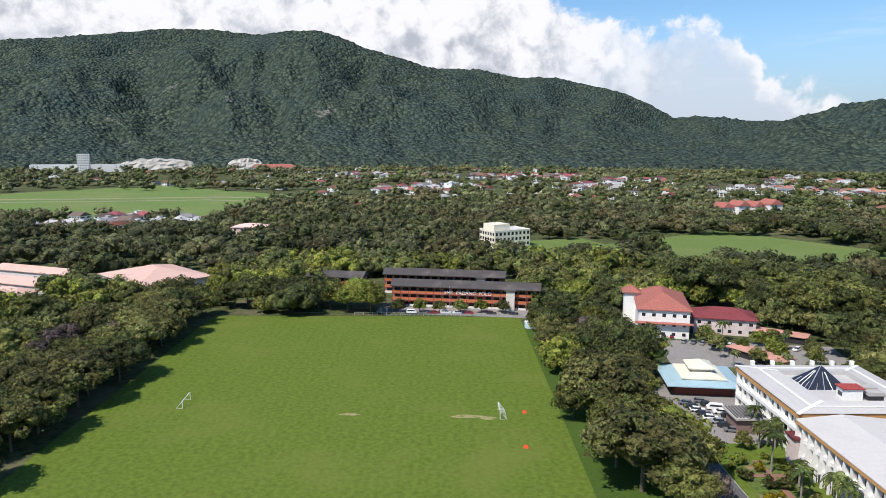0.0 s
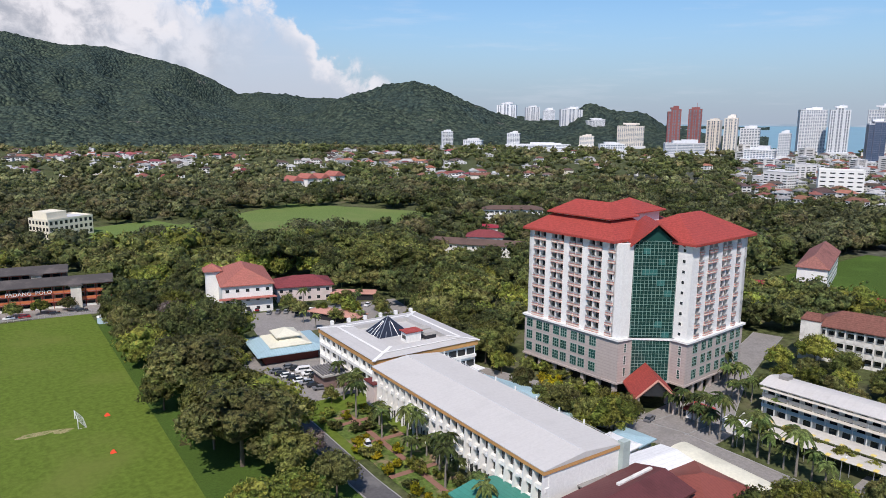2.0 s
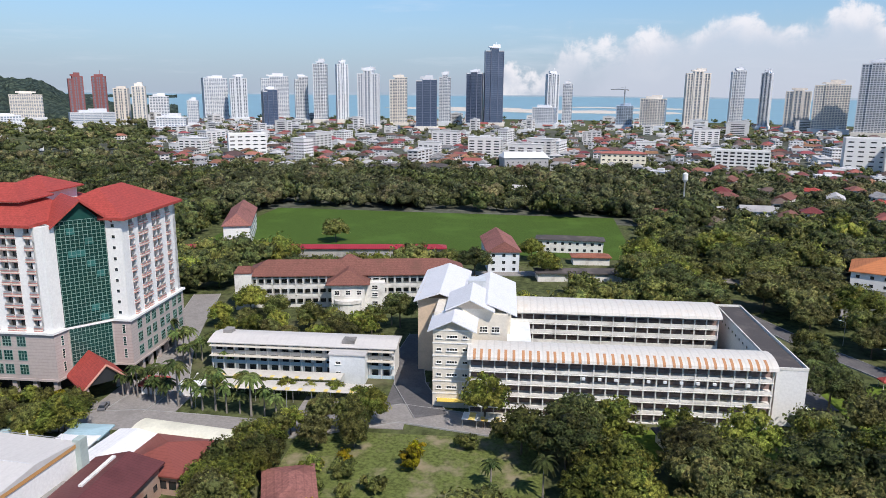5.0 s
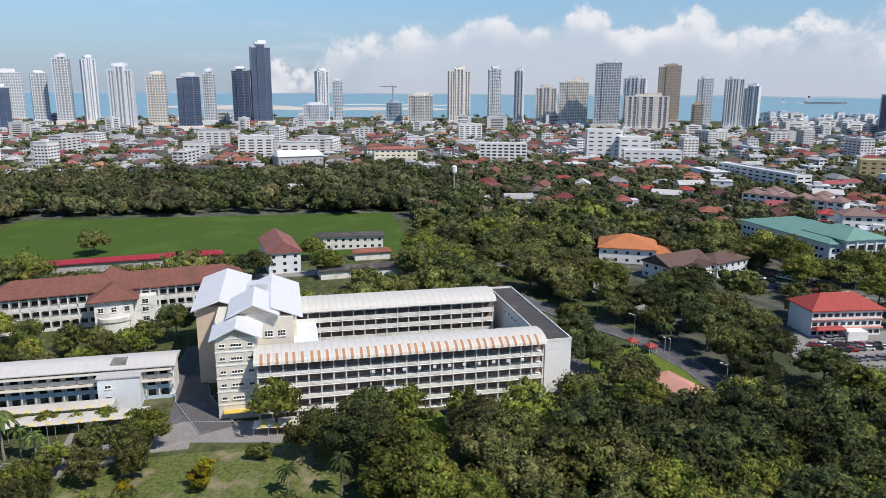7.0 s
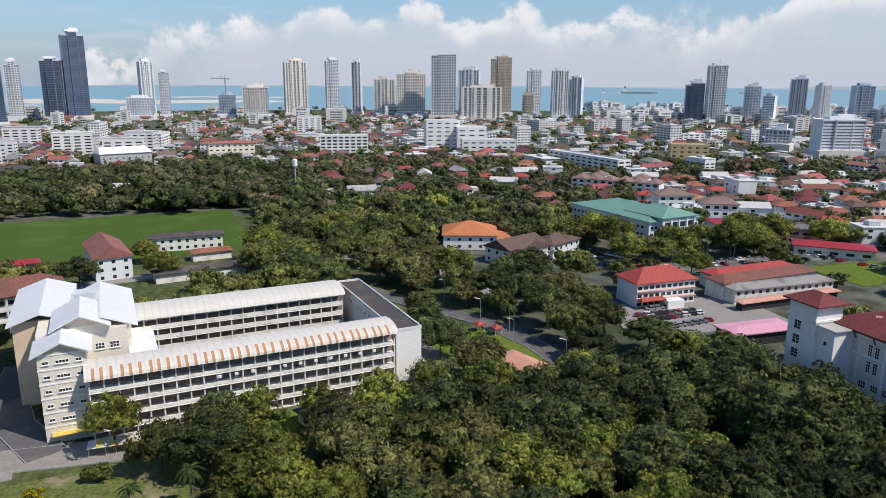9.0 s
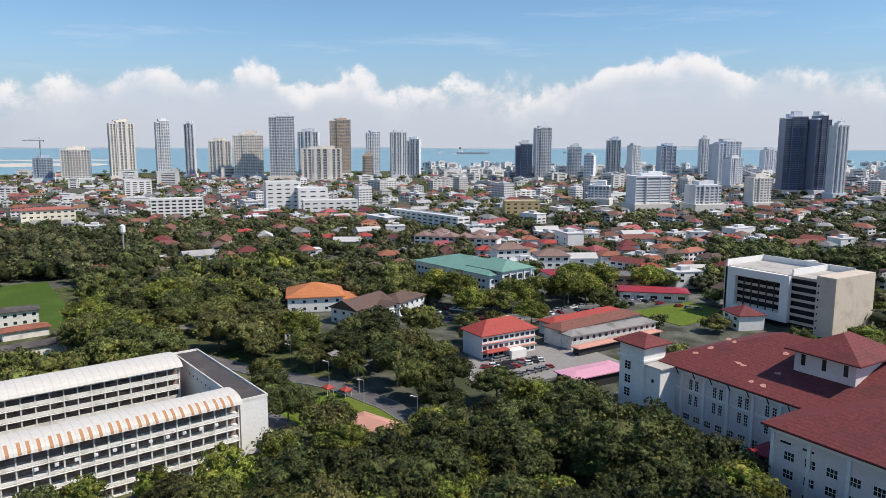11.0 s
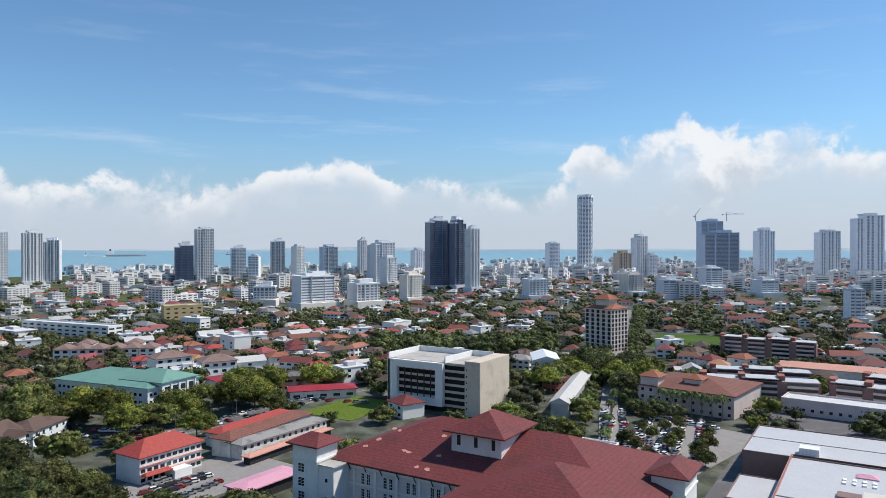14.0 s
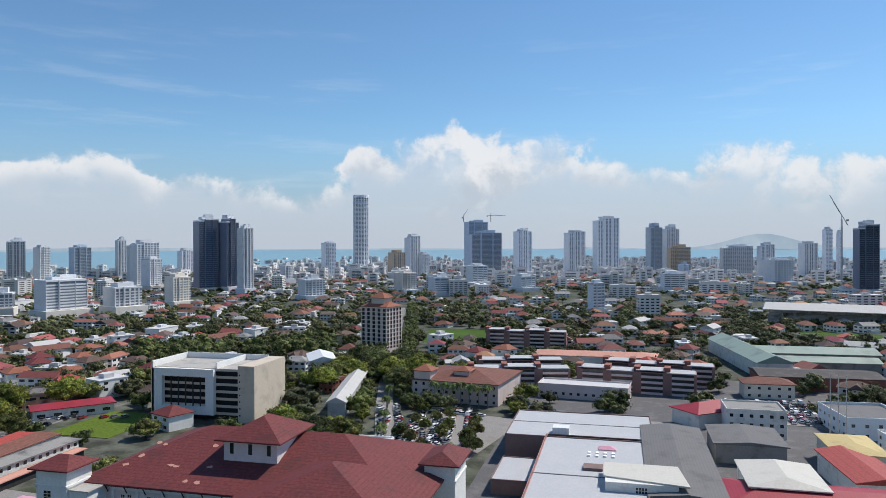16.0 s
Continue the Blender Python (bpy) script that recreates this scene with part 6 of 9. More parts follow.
# ---------------------------------------------------------------- the low blue-trimmed block
Bl = thing("annexe_block", "three-storey white annexe with pale grey roof, cream awnings and blue galleries", "school building", 174.5, 104.0, 0, TURN)
LB = 53.0
keep(172, 196, 48, 106, 1)
part("wall", Solid().box(1.6, 9.6, -LB, 0, -0.3, 8.8), "white_wall", Bl)
s = Solid()
s.prism([(-0.6, -LB - 0.8), (10.6, -LB - 0.8), (10.6, 0.8), (-0.6, 0.8)], 9.0, 9.25)
s.prism([(-0.6, -LB - 0.8), (10.6, -LB - 0.8), (10.6, 0.8), (-0.6, 0.8)], 9.25, 10.2, [(4, -LB - 0.8), (6, -LB - 0.8), (6, 0.8), (4, 0.8)])
part("roof", s, "grey_roof_y", Bl)
for z, mt in ((0.0, "pale_blue"), (2.95, "pale_blue"), (5.9, "pale_blue")):
    part("gallery_floor", Solid().box(0, 1.7, -LB, 0, z - 0.2, z + 0.02), "old_white", Bl)
    part("parapet", Solid().box(-0.1, 0.05, -LB, 0, z, z + 0.95), mt if z < 3 else "rail_metal", Bl)
    part("awning", Solid().prism([(-1.6, -LB), (0.1, -LB), (0.1, 0), (-1.6, 0)], z + 2.4, z + 2.55), "metal_cream", Bl) if z > 2 else None
    for i in range(16):
        part("door", bpy.data.meshes.get("door_blue") or Solid().box(1.5, 1.65, -0.9, 0.9, 0.1, 2.1).mesh("door_blue"), "dark_glass", Bl, at=pose(0, -1.8 - i * 3.25, z))
post = Solid().box(-0.1, 0.15, -0.12, 0.12, 0, 8.9).mesh("post")
for i in range(17):
    part("post", post, "white_wall", Bl, at=pose(0, -0.3 - i * 3.27, 0))
part("stair_tower", Solid().box(-4.2, 2.5, -45.5, -35.5, -0.3, 8.2), "pale_blue_white", Bl, "white stair tower")
part("stair_roof", Solid().box(-4.5, 2.8, -45.8, -35.2, 8.2, 8.5), "grey_roof", Bl)
window_row(Bl, (-4.2, -35.5), -90, [2.5], [2.6, 5.6], 1.4, 0.8, grid=(2, 1))
part("tank", Solid().box(4.5, 7.5, -4.5, -2.0, 10.0, 11.2), "old_concrete", Bl)
part("tank", Solid().box(1.0, 4.5, -41.5, -38.0, 8.5, 10.6), "old_concrete", Bl)


def covered_walk(x, y, turn, length, width, z, label, mat="metal_cream"):
    t = thing("covered_walkway", label, "walkway", x, y, 0, turn)
    n = max(2, int(length / 5))
    part("roof", Solid().prism([(-width / 2, -length), (width / 2, -length), (width / 2, 0), (-width / 2, 0)], z, z + 0.15, [(-width / 4, -length), (width / 4, -length), (width / 4, 0), (-width / 4, 0)]), mat, t)
    for i in range(n + 1):
        for sx in (-1, 1):
            part("post", Solid().tube(sx * width * 0.42, -length * i / n, 0.08, -0.2, z + 0.05, 6), "rail_metal", t)
    for i in range(int(length / 3.4)):
        part("stripe", Solid().prism([(-width / 2 - 0.01, -1 - i * 3.4), (-width / 2 - 0.01, -2 - i * 3.4), (-width / 4, -2 - i * 3.4), (-width / 4, -1 - i * 3.4)][::-1], z + 0.1, z + 0.19), "yellow_stripe", t)
    keep(x - width, x + width * 2, y - length, y, 0)
    return t


covered_walk(167.0, 97, TURN, 34, 5.2, 3.6, "long cream-roofed covered walkway on thin posts")
covered_walk(160.2, 93, TURN, 40, 6.2, 3.6, "cream and yellow striped covered walkway beside the road")
covered_walk(157.5, 24, TURN, 22, 4.0, 3.0, "yellow and white striped covered walkway at the stair block")

# ---------------------------------------------------------------- the old colonial school
Co = thing("colonial_school", "three-storey whitewashed colonial school with arcaded galleries and rust tile roofs", "school building", 233.0, 122.0, 0, 16.3)
keep(225, 275, 45, 130, 2)
LC = 80.0
part("wall", Solid().box(2.5, 15, -LC, 0, -0.3, 12.0), "old_white", Co)
part("roof", Solid().hip(-0.6, 16.5, -LC - 1, 1.0, 12.0, 4.2, along="y", inset=7.0), "rust_tile", Co, "weathered rust tile roof")
opening = Solid().box(2.4, 2.56, -0.95, 0.95, 0, 1.9).mesh("window_colonial")
for z in (0.5, 4.3, 8.1):
    part("gallery", Solid().box(0.3, 2.6, -LC, 0, z + 2.75, z + 3.15), "old_white", Co)
    part("parapet", Solid().box(0.2, 0.5, -LC, 0, z - 0.6, z + 0.55), "old_white", Co)
    for i in range(28):
        part("window", opening, "dark_glass", Co, at=pose(0, -1.6 - i * 2.84, z + 0.7))
post = Solid().box(0.2, 0.65, -0.25, 0.25, -0.3, 12.0).mesh("pillar_colonial")
for i in range(29):
    part("pillar", post, "old_white", Co, at=pose(0, -0.2 - i * 2.84, 0))
# end tower and the central pavilion
part("end_tower", Solid().box(-2.0, 5.5, -1.5, 4.5, -0.3, 13.6), "old_white", Co)
part("tower_cap", Solid().hip(-2.2, 5.7, -1.7, 4.7, 13.6, 1.8, along="y", inset=1.0), "rust_tile", Co)
part("pavilion", Solid().box(-7.0, 3.0, -43, -31, -0.3, 10.4), "old_white", Co)
part("pavilion_roof", Solid().hip(-8.2, 9, -45, -29, 10.4, 4.2, along="x", inset=6.0), "rust_tile", Co)
part("cross_roof", Solid().hip(3, 15.5, -44, -30, 13.2, 4.6), "rust_tile", Co)
part("side_bay", Solid().box(-3.5, 2.6, -50.5, -43, -0.3, 10.0), "old_white", Co)
window_row(Co, (-7, -31), -90, [2, 6, 10], [1.5, 6.6], 1.6, 1.6, grid=(2, 2))
window_row(Co, (-3.5, -43), -90, [3.7], [1.5, 4.8, 7.6], 2.0, 1.5, grid=(2, 2))
b = Solid()
b.prism([(-7.2 - 3.2 * math.sin(math.pi * i / 8), -37 + 5 * math.cos(math.pi * i / 8)) for i in range(9)], 3.8, 5.0)
part("balcony", b, "old_white", Co, "rounded white balcony")
b = Solid()
b.prism([(-7.2 - 2.8 * math.sin(math.pi * i / 8), -37 + 4.6 * math.cos(math.pi * i / 8)) for i in range(9)], -0.3, 3.8)
part("bow_front", b, "old_white", Co)


# ---------------------------------------------------------------- other blocks round the far field
def plain_block(name, label, x, y, turn, w, d, h, wall, roof, rise=3.0, kind="hip", cols=0, rows=0, cat="building", inset=None, over=0.9, win=(1.4, 1.3), glass_mat="dark_glass", sides=(0,)):
    t = thing(name, label, cat, x, y, 0, turn)
    part("wall", Solid().box(0, w, 0, d, -0.3, h), wall, t)
    if kind == "hip":
        part("roof", Solid().hip(-over, w + over, -over, d + over, h, rise, inset=inset), roof, t)
    else:
        part("roof", Solid().box(0.25, w - 0.25, 0.25, d - 0.25, h, h + 0.12), roof, t)
        pr = Solid()
        for x0, x1, y0, y1 in ((-0.1, w + 0.1, -0.1, 0.25), (-0.1, w + 0.1, d - 0.25, d + 0.1), (-0.1, 0.25, 0.25, d - 0.25), (w - 0.25, w + 0.1, 0.25, d - 0.25)):
            pr.box(x0, x1, y0, y1, h - 0.1, h + rise)
        part("parapet", pr, wall, t)
    if cols:
        dz = h / rows
        walls = (((0, 0), 0, w), ((0, d), -90, d), ((w, 0), 90, d), ((w, d), 180, w))
        for k in sides:
            p, ang, ln = walls[k]
            n = max(1, int(cols * ln / w + 0.5))
            window_row(t, p, ang, [ln * (i + 0.5) / n for i in range(n)], [dz * j + dz * 0.3 for j in range(rows)], *win, mat=glass_mat, grid=(2, 1), sill=False, framed=False)
    c, s = math.cos(radians(turn)), math.sin(radians(turn))
    xs = [x + a * c - b_ * s for a in (0, w) for b_ in (0, d)]
    ys = [y + a * s + b_ * c for a in (0, w) for b_ in (0, d)]
    keep(min(xs), max(xs), min(ys), max(ys), 1)
    return t


plain_block("gallery_hall", "long low shed with a bright red metal roof beside the field", 300, 192, -76, 128, 7, 4.2, "concrete", "metal_red", 1.2)
plain_block("school_house", "narrow three-storey school house with a weathered red-brown roof", 306, 43, -76, 14, 33, 9.5, "pale_blue_white", "maroon_faded", 4.6, inset=0.0, cols=3, rows=3)
plain_block("school_house", "white three-storey house with a rust-brown hipped roof", 327.5, 169, 23, 55, 13, 11.5, "white_wall", "maroon_faded", 5.5, cols=14, rows=4, inset=4.0, sides=(0, 3))
plain_block("dormitory", "long two-storey dormitory with a dark roof", 354, 25, -87, 33, 9, 6.5, "old_white", "dark_roof", 1.4, cols=9, rows=2, sides=(0, 3))
plain_block("shed", "low shed with a faded orange roof", 330, 6, -80, 17, 7, 3.6, "old_white", "orange_tile", 1.2)
plain_block("shed", "low long shed with a dark stained roof", 296, 20, -78, 36, 8, 3.6, "old_white", "dark_roof", 1.2)
plain_block("hall", "large assembly hall with a pale vaulted roof", 707, 85, -70, 45, 26, 14, "grey_wall", "metal_white", 5.0, inset=3.0, cols=8, rows=2)
plain_block("school_block", "long grey-roofed school block among trees", 640, 205, -72, 78, 14, 8, "old_white", "dark_roof", 2.6, cols=16, rows=2, sides=(0, 3))
plain_block("red_pavilion", "low pavilion with a bright red roof at the wing's end", 236, -56, 20, 14, 12, 4.5, "white_wall", "red_tile", 2.6)

# striped awning along the foot of the front wing, and the paved court beside it
Aw = thing("striped_awning", "low awning striped yellow and white on thin posts", "awning", 157.5, 27.5, 0, 1)
for i in range(14):
    part("stripe", Solid().prism([(-2, -1.6 * i - 1.6), (2, -1.6 * i - 1.6), (2, -1.6 * i), (-2, -1.6 * i)], 2.5, 2.62), "yellow_stripe" if i % 2 else "sign_white", Aw)
for i in range(5):
    part("post", Solid().bar((-1.8, -0.3 - 5.4 * i, -0.2), (-1.8, -0.3 - 5.4 * i, 2.5), 0.06, 6), "rail_metal", Aw)
    part("post", Solid().bar((1.8, -0.3 - 5.4 * i, -0.2), (1.8, -0.3 - 5.4 * i, 2.5), 0.06, 6), "rail_metal", Aw)
keep(155, 160, 4, 28, 1)
road("court", [(218, 52), (198, 51.5), (178, 46), (160, 36)], 8.5, label="stained grey tarmac court", hold=3.5)

# ---------------------------------------------------------------- the maroon-roofed hospital wing
Hs = thing("hospital_wing", "big pale five-storey wing under broad weathered maroon tile roofs", "building", 0, 0)
keep(38, 145, -205, -130, 1)
part("wall", Solid().box(50, 132, -200, -152.2, -0.3, 20), "pale_wall", Hs)
part("wall", Solid().box(44, 87, -152.2, -137, -0.3, 20), "pale_wall", Hs)
part("roof", Solid().hip(47, 134, -202, -150.6, 20, 9.2, along="x", inset=24, thick=0.5), "maroon_tile", Hs, "broad weathered maroon tile roof")
part("roof", Solid().hip(43, 88.6, -177, -135.4, 20.02, 8.0, along="y", inset=20, thick=0.5), "maroon_tile", Hs, "broad weathered maroon tile roof")
part("cornice", Solid().box(87.2, 132.4, -152.3, -151.8, 18.9, 20), "white_wall", Hs)
part("cornice", Solid().box(43.7, 87.3, -137.1, -136.6, 18.9, 20), "white_wall", Hs)
part("lower_course", Solid().box(87.0, 132.2, -152.4, -151.9, 14.3, 14.7), "white_wall", Hs)
part("lantern", Solid().box(83.5, 98.5, -179.5, -162.5, 22, 30), "pale_wall", Hs)
part("lantern_roof", Solid().hip(81.7, 100.3, -181.3, -160.7, 30, 4.6, inset=9.0), "maroon_tile", Hs)
for x in (85.8, 91, 96.2):
    part("lantern_window", Solid().box(x - 0.5, x + 0.5, -162.6, -162.35, 26.6, 29.3), "dark_glass", Hs)
for x0, x1, y0, y1, z, e in ((130.6, 139.4, -153.4, -144.8, 25, 1.4), (40.2, 48.2, -186.2, -173.5, 24, 1.4)):
    part("corner_tower", Solid().box(x0, x1, y0, y1, -0.3, z), "white_wall", Hs)
    part("tower_roof", Solid().hip(x0 - e, x1 + e, y0 - e, y1 + e, z, 2.4, inset=(x1 - x0) / 2), "maroon_tile", Hs)
    part("tower_course", Solid().box(x0 - 0.3, x1 + 0.3, y0 - 0.3, y1 + 0.3, z - 4.2, z - 3.7), "white_wall", Hs)
part("side_bay", Solid().box(125.5, 131.5, -153, -145.8, -0.3, 20), "white_wall", Hs)
part("side_bay_roof", Solid().box(124.8, 132.0, -153.5, -145.2, 20.0, 20.3), "concrete", Hs)
window_row(Hs, (139.4, -144.8), 180, [3.2], [17.5, 13.6, 9.8], 2.2, 2.4, grid=(2, 3), sill=False)
window_row(Hs, (131.5, -145.8), 180, [3.5], [15.6], 1.0, 1.1, grid=(1, 1), sill=False)
pairs = [u + d for u in (4, 11.5, 19, 26.5, 34) for d in (0, 1.9)]
window_row(Hs, (124.5, -152.2), 180, pairs, [14.8, 10.6], 1.1, 2.9, grid=(2, 4), sill=False)
window_row(Hs, (124.5, -152.2), 180, [3 + 3.4 * i for i in range(11)], [6.2, 2.2], 2.0, 1.7, grid=(3, 2), sill=False)
window_row(Hs, (87, -137), 180, [4.5 + 4.6 * i for i in range(9)], [13.6, 9.6, 5.6, 1.6], 2.3, 1.9, grid=(3, 2), sill=False)
window_row(Hs, (87, -137), 180, [3.5, 8.5], [17.0], 2.6, 0.6, grid=(1, 1), sill=False)
for i in range(7):
    part("pilaster", Solid().box(87 + i * 7.2, 87.7 + i * 7.2, -152.4, -151.7, -0.3, 19), "white_wall", Hs)
for i in range(6):
    part("pilaster", Solid().box(45 + i * 8.2, 45.7 + i * 8.2, -137.2, -136.5, -0.3, 19), "white_wall", Hs)
for i in range(8):
    part("bracket", Solid().bar((130 - i * 5.4, -151.9, 18.2), (130 - i * 5.4, -150.9, 19.9), 0.16, 5), "dark_metal", Hs)
part("porch_roof", Solid().hip(88, 97, -151.8, -143.5, 8.8, 1.6), "metal_red", Hs)
part("bow_window", Solid().prism([(88.5, -151.8), (88.5, -146.5), (90.5, -144.6), (94.5, -144.6), (96.5, -146.5), (96.5, -151.8)][::-1], 3.4, 8.4), "dark_glass", Hs)
r = random.Random(8)
for i in range(12):
    x, y = r.uniform(98, 125), r.uniform(-174, -153)
    sl = 9.2 / 25.7
    pts = [(x + r.uniform(0.5, 1.2) * math.cos(a), y + r.uniform(0.3, 0.9) * math.sin(a)) for a in np.arange(0, 6.2, 0.9)]
    part("faded_patch", Solid().face(*[(px, py, 20.54 + sl * (-150.6 - py)) for px, py in pts]), "salmon_roof", Hs)
plain_block("service_block", "pale low service block with white roof terraces", 118, -232, 0, 26, 16, 13, "pale_wall", "metal_white", 0.6, "flat", 6, 3, sides=(3, 0), win=(2.6, 1.2))
plain_block("pavilion", "small square pavilion with a maroon hipped roof", 108, -222, 0, 11, 11, 15, "pale_wall", "maroon_tile", 2.6)
plain_block("service_block", "pale rooftop plant block beside the wing", 72, -222, 0, 12, 14, 16, "white_wall", "metal_white", 0.6, "flat", 2, 3, sides=(3, 0))
plain_block("porch_block", "low block with a salmon-orange tile roof", 88, -246, 0, 30, 14, 6, "old_white", "salmon_roof", 2.0)

# ---------------------------------------------------------------- multi-storey car park
Cp = thing("car_park", "five-level beige car park with a white framed front and open decks", "building", 0, 0, 0, 0)
keep(156, 214, -334, -284, 1)
# solid dark fill painted as shade between the decks
part("core", Solid().box(164, 209, -313, -290, -0.3, 23), "dark_void", Cp, "dark block painted as the shade between the parking decks")
for k in range(7):
    z = 2.6 + 3.3 * k
    part("deck", Solid().box(162, 210.5, -315, -288.4, z, z + 0.35), "beige_wall", Cp)
    part("barrier", Solid().box(162, 210.6, -288.5, -288.1, z, z + 1.15), "beige_wall", Cp)
    part("barrier", Solid().box(161.9, 162.3, -315, -288.4, z, z + 1.15), "beige_wall", Cp)
fr = Solid().box(178.5, 182.6, -288.2, -285.9, 2.6, 23.3).box(205.2, 209.4, -288.2, -285.9, 2.6, 23.3).box(182.6, 205.2, -288.2, -285.9, 2.6, 6.0).box(182.6, 205.2, -288.2, -285.9, 19.8, 23.3)
part("front_frame", fr, "white_wall", Cp, "white concrete front frame")
for i in range(5):
    part("mullion", Solid().box(186.2 + i * 3.8, 186.6 + i * 3.8, -288.3, -287.6, 6, 19.8), "dark_metal", Cp)
part("stair_tower", Solid().box(157.8, 166, -315.5, -285.6, -0.3, 25.6), "beige_wall", Cp, "windowless beige stair tower")
window_row(Cp, (166, -285.6), 180, [1.0], [3.0 + 3.0 * k for k in range(7)], 0.8, 0.9, grid=(1, 1), sill=False)
part("roof_deck", Solid().box(166.1, 210, -314.6, -288.6, 23.3, 23.5), "concrete", Cp)
pr = Solid()
for x0, x1, y0, y1 in ((166.1, 211, -315, -314.4), (210.4, 211, -314.4, -287), (178, 178.6, -314.4, -288)):
    pr.box(x0, x1, y0, y1, 22.6, 26.2)
part("roof_parapet", pr, "white_wall", Cp)
part("lower_wall", Solid().box(209.4, 211.2, -314.5, -287, -0.3, 22.8), "beige_wall", Cp)
for i in range(6):
    part("pier", Solid().box(210.2, 211.6, -314 + i * 5.2, -313 + i * 5.2, -0.3, 23), "white_wall", Cp)

# ---------------------------------------------------------------- flat-roofed market blocks
Mk = plain_block("market_hall", "wide low hall with a sunlit white flat roof and brown walls", -12, -298, 0, 53, 39, 9.6, "brown_wall", "white_deck", 0.5, "flat")
Mk2 = plain_block("market_hall", "low block with a bright white flat roof and red rim", -8, -262, 0, 34, 72, 9.6, "brown_wall", "white_deck", 0.5, "flat")
vent = Solid().box(-0.5, 0.5, -0.9, 0.9, 9.6, 10.2).mesh("roof_vent")
for i in range(8):
    part("roof_vent", vent, "sign_white", Mk2, at=pose(10 + 2.6 * (i % 4), 20 + 3.2 * (i // 4), 0))
part("roof_vent", Solid().hip(9.0, 15, 12, 16, 9.7, 0.8), "metal_pink", Mk2)
part("seam", Solid().box(0.4, 33.6, 44.5, 44.9, 9.7, 9.95), "old_concrete", Mk2)
part("seam", Solid().box(0.4, 52.6, 18, 18.4, 9.7, 9.9), "old_concrete", Mk)
part("plant_box", Solid().box(30, 36, 30, 35, 9.7, 12.2), "metal_white", Mk)
part("rim", Solid().box(33.6, 34.3, 0, 72, 9.2, 10.0), "trim_red", Mk2)
part("roof_vent", Solid().box(13, 19, 34, 39, 9.7, 10.6), "brown_wall", Mk2)
gh = plain_block("shed_hall", "long hall with a dark grey corrugated roof", -28.5, -282, 0, 20, 78, 9.8, "old_white", "dark_grey_sheet", 1.2, inset=0.0)
part("ridge_cap", Solid().box(9.7, 10.3, -0.8, 78.8, 10.95, 11.12), "light_slab", gh)
cv = thing("auditorium", "white block with a curved pale roof edge", "building", -16, -222, 0)
part("wall", Solid().box(0, 20, 0, 16, -0.3, 12.4), "old_white", cv)
part("roof", Solid().prism([(-1, -1), (20.5, -1), (20.5, 12), (-3, 17)], 12.4, 12.9), "metal_cream", cv)
window_row(cv, (14, 16), 180, [4], [9.6], 3.2, 1.8, grid=(4, 2))
plain_block("kiosk", "small flat-roofed annexe with brown walls", 28, -248, 0, 12, 25, 4.6, "brown_wall", "white_deck", 0.4, "flat")
plain_block("shop_block", "stained pale block with a sloping grey roof", -66, -330, 0, 23, 18, 11, "old_white", "old_concrete", 0.8, "flat", 6, 3, sides=(3,))
plain_block("curved_hall", "weathered white hall with a pale vaulted roof", -56, -238, 0, 20, 24, 11.4, "old_white", "metal_cream", 2.0, inset=4.0, cols=4, rows=2, sides=(3,))
plain_block("shed_hall", "low hall with a bright red metal roof and white ridge", -82, -272, 4, 15, 35, 7.6, "old_white", "red_tile", 1.6, inset=0.0)
plain_block("shed_hall", "wide low hall with a dull crimson roof", -80, -226, 0, 50, 20, 9.0, "old_white", "metal_red", 2.2)
plain_block("shed_hall", "hall with a sand-yellow hipped roof", -88, -292, 0, 16, 26, 8.0, "cream_wall", "yellow_roof", 1.8)
plain_block("house_row", "gabled block with dull pink-red roofs", -45, -350, 38, 28, 16, 6.5, "old_white", "metal_red", 3.0)
plain_block("house_row", "two-storey house with a rust hipped roof", -86, -405, 2, 24, 13, 7.5, "cream_wall", "rust_tile", 2.6, cols=5, rows=2, sides=(3,))
slab("yard", -84, -46, -384, -336, 0.07, "paving", "crowded open car lot", 4, 1)
slab("yard", -30, 30, -330, -300, 0.06, "paving", "back lane behind the market blocks", 0, 0)
plain_block("lane_roofs", "tight cluster of grey lean-to roofs", -58, -300, 0, 24, 26, 7.0, "old_concrete", "dark_grey_sheet", 1.0, inset=0.0)
plain_block("lane_roofs", "low workshop under a grey corrugated roof", -112, -350, 6, 26, 30, 8.0, "pale_blue_white", "dark_grey_sheet", 1.2, "flat", 5, 2, sides=(3, 2))
plain_block("lane_roofs", "low white workshop with a grey roof", -120, -300, 6, 26, 34, 9.0, "white_wall", "light_slab", 0.8, "flat", 5, 3, sides=(3, 2))
plain_block("low_office", "long low office with a pale grey roof and window band", -6, -382, -6, 46, 16, 6.6, "pale_pink", "light_slab", 0.9, "flat", 12, 1, sides=(3,))


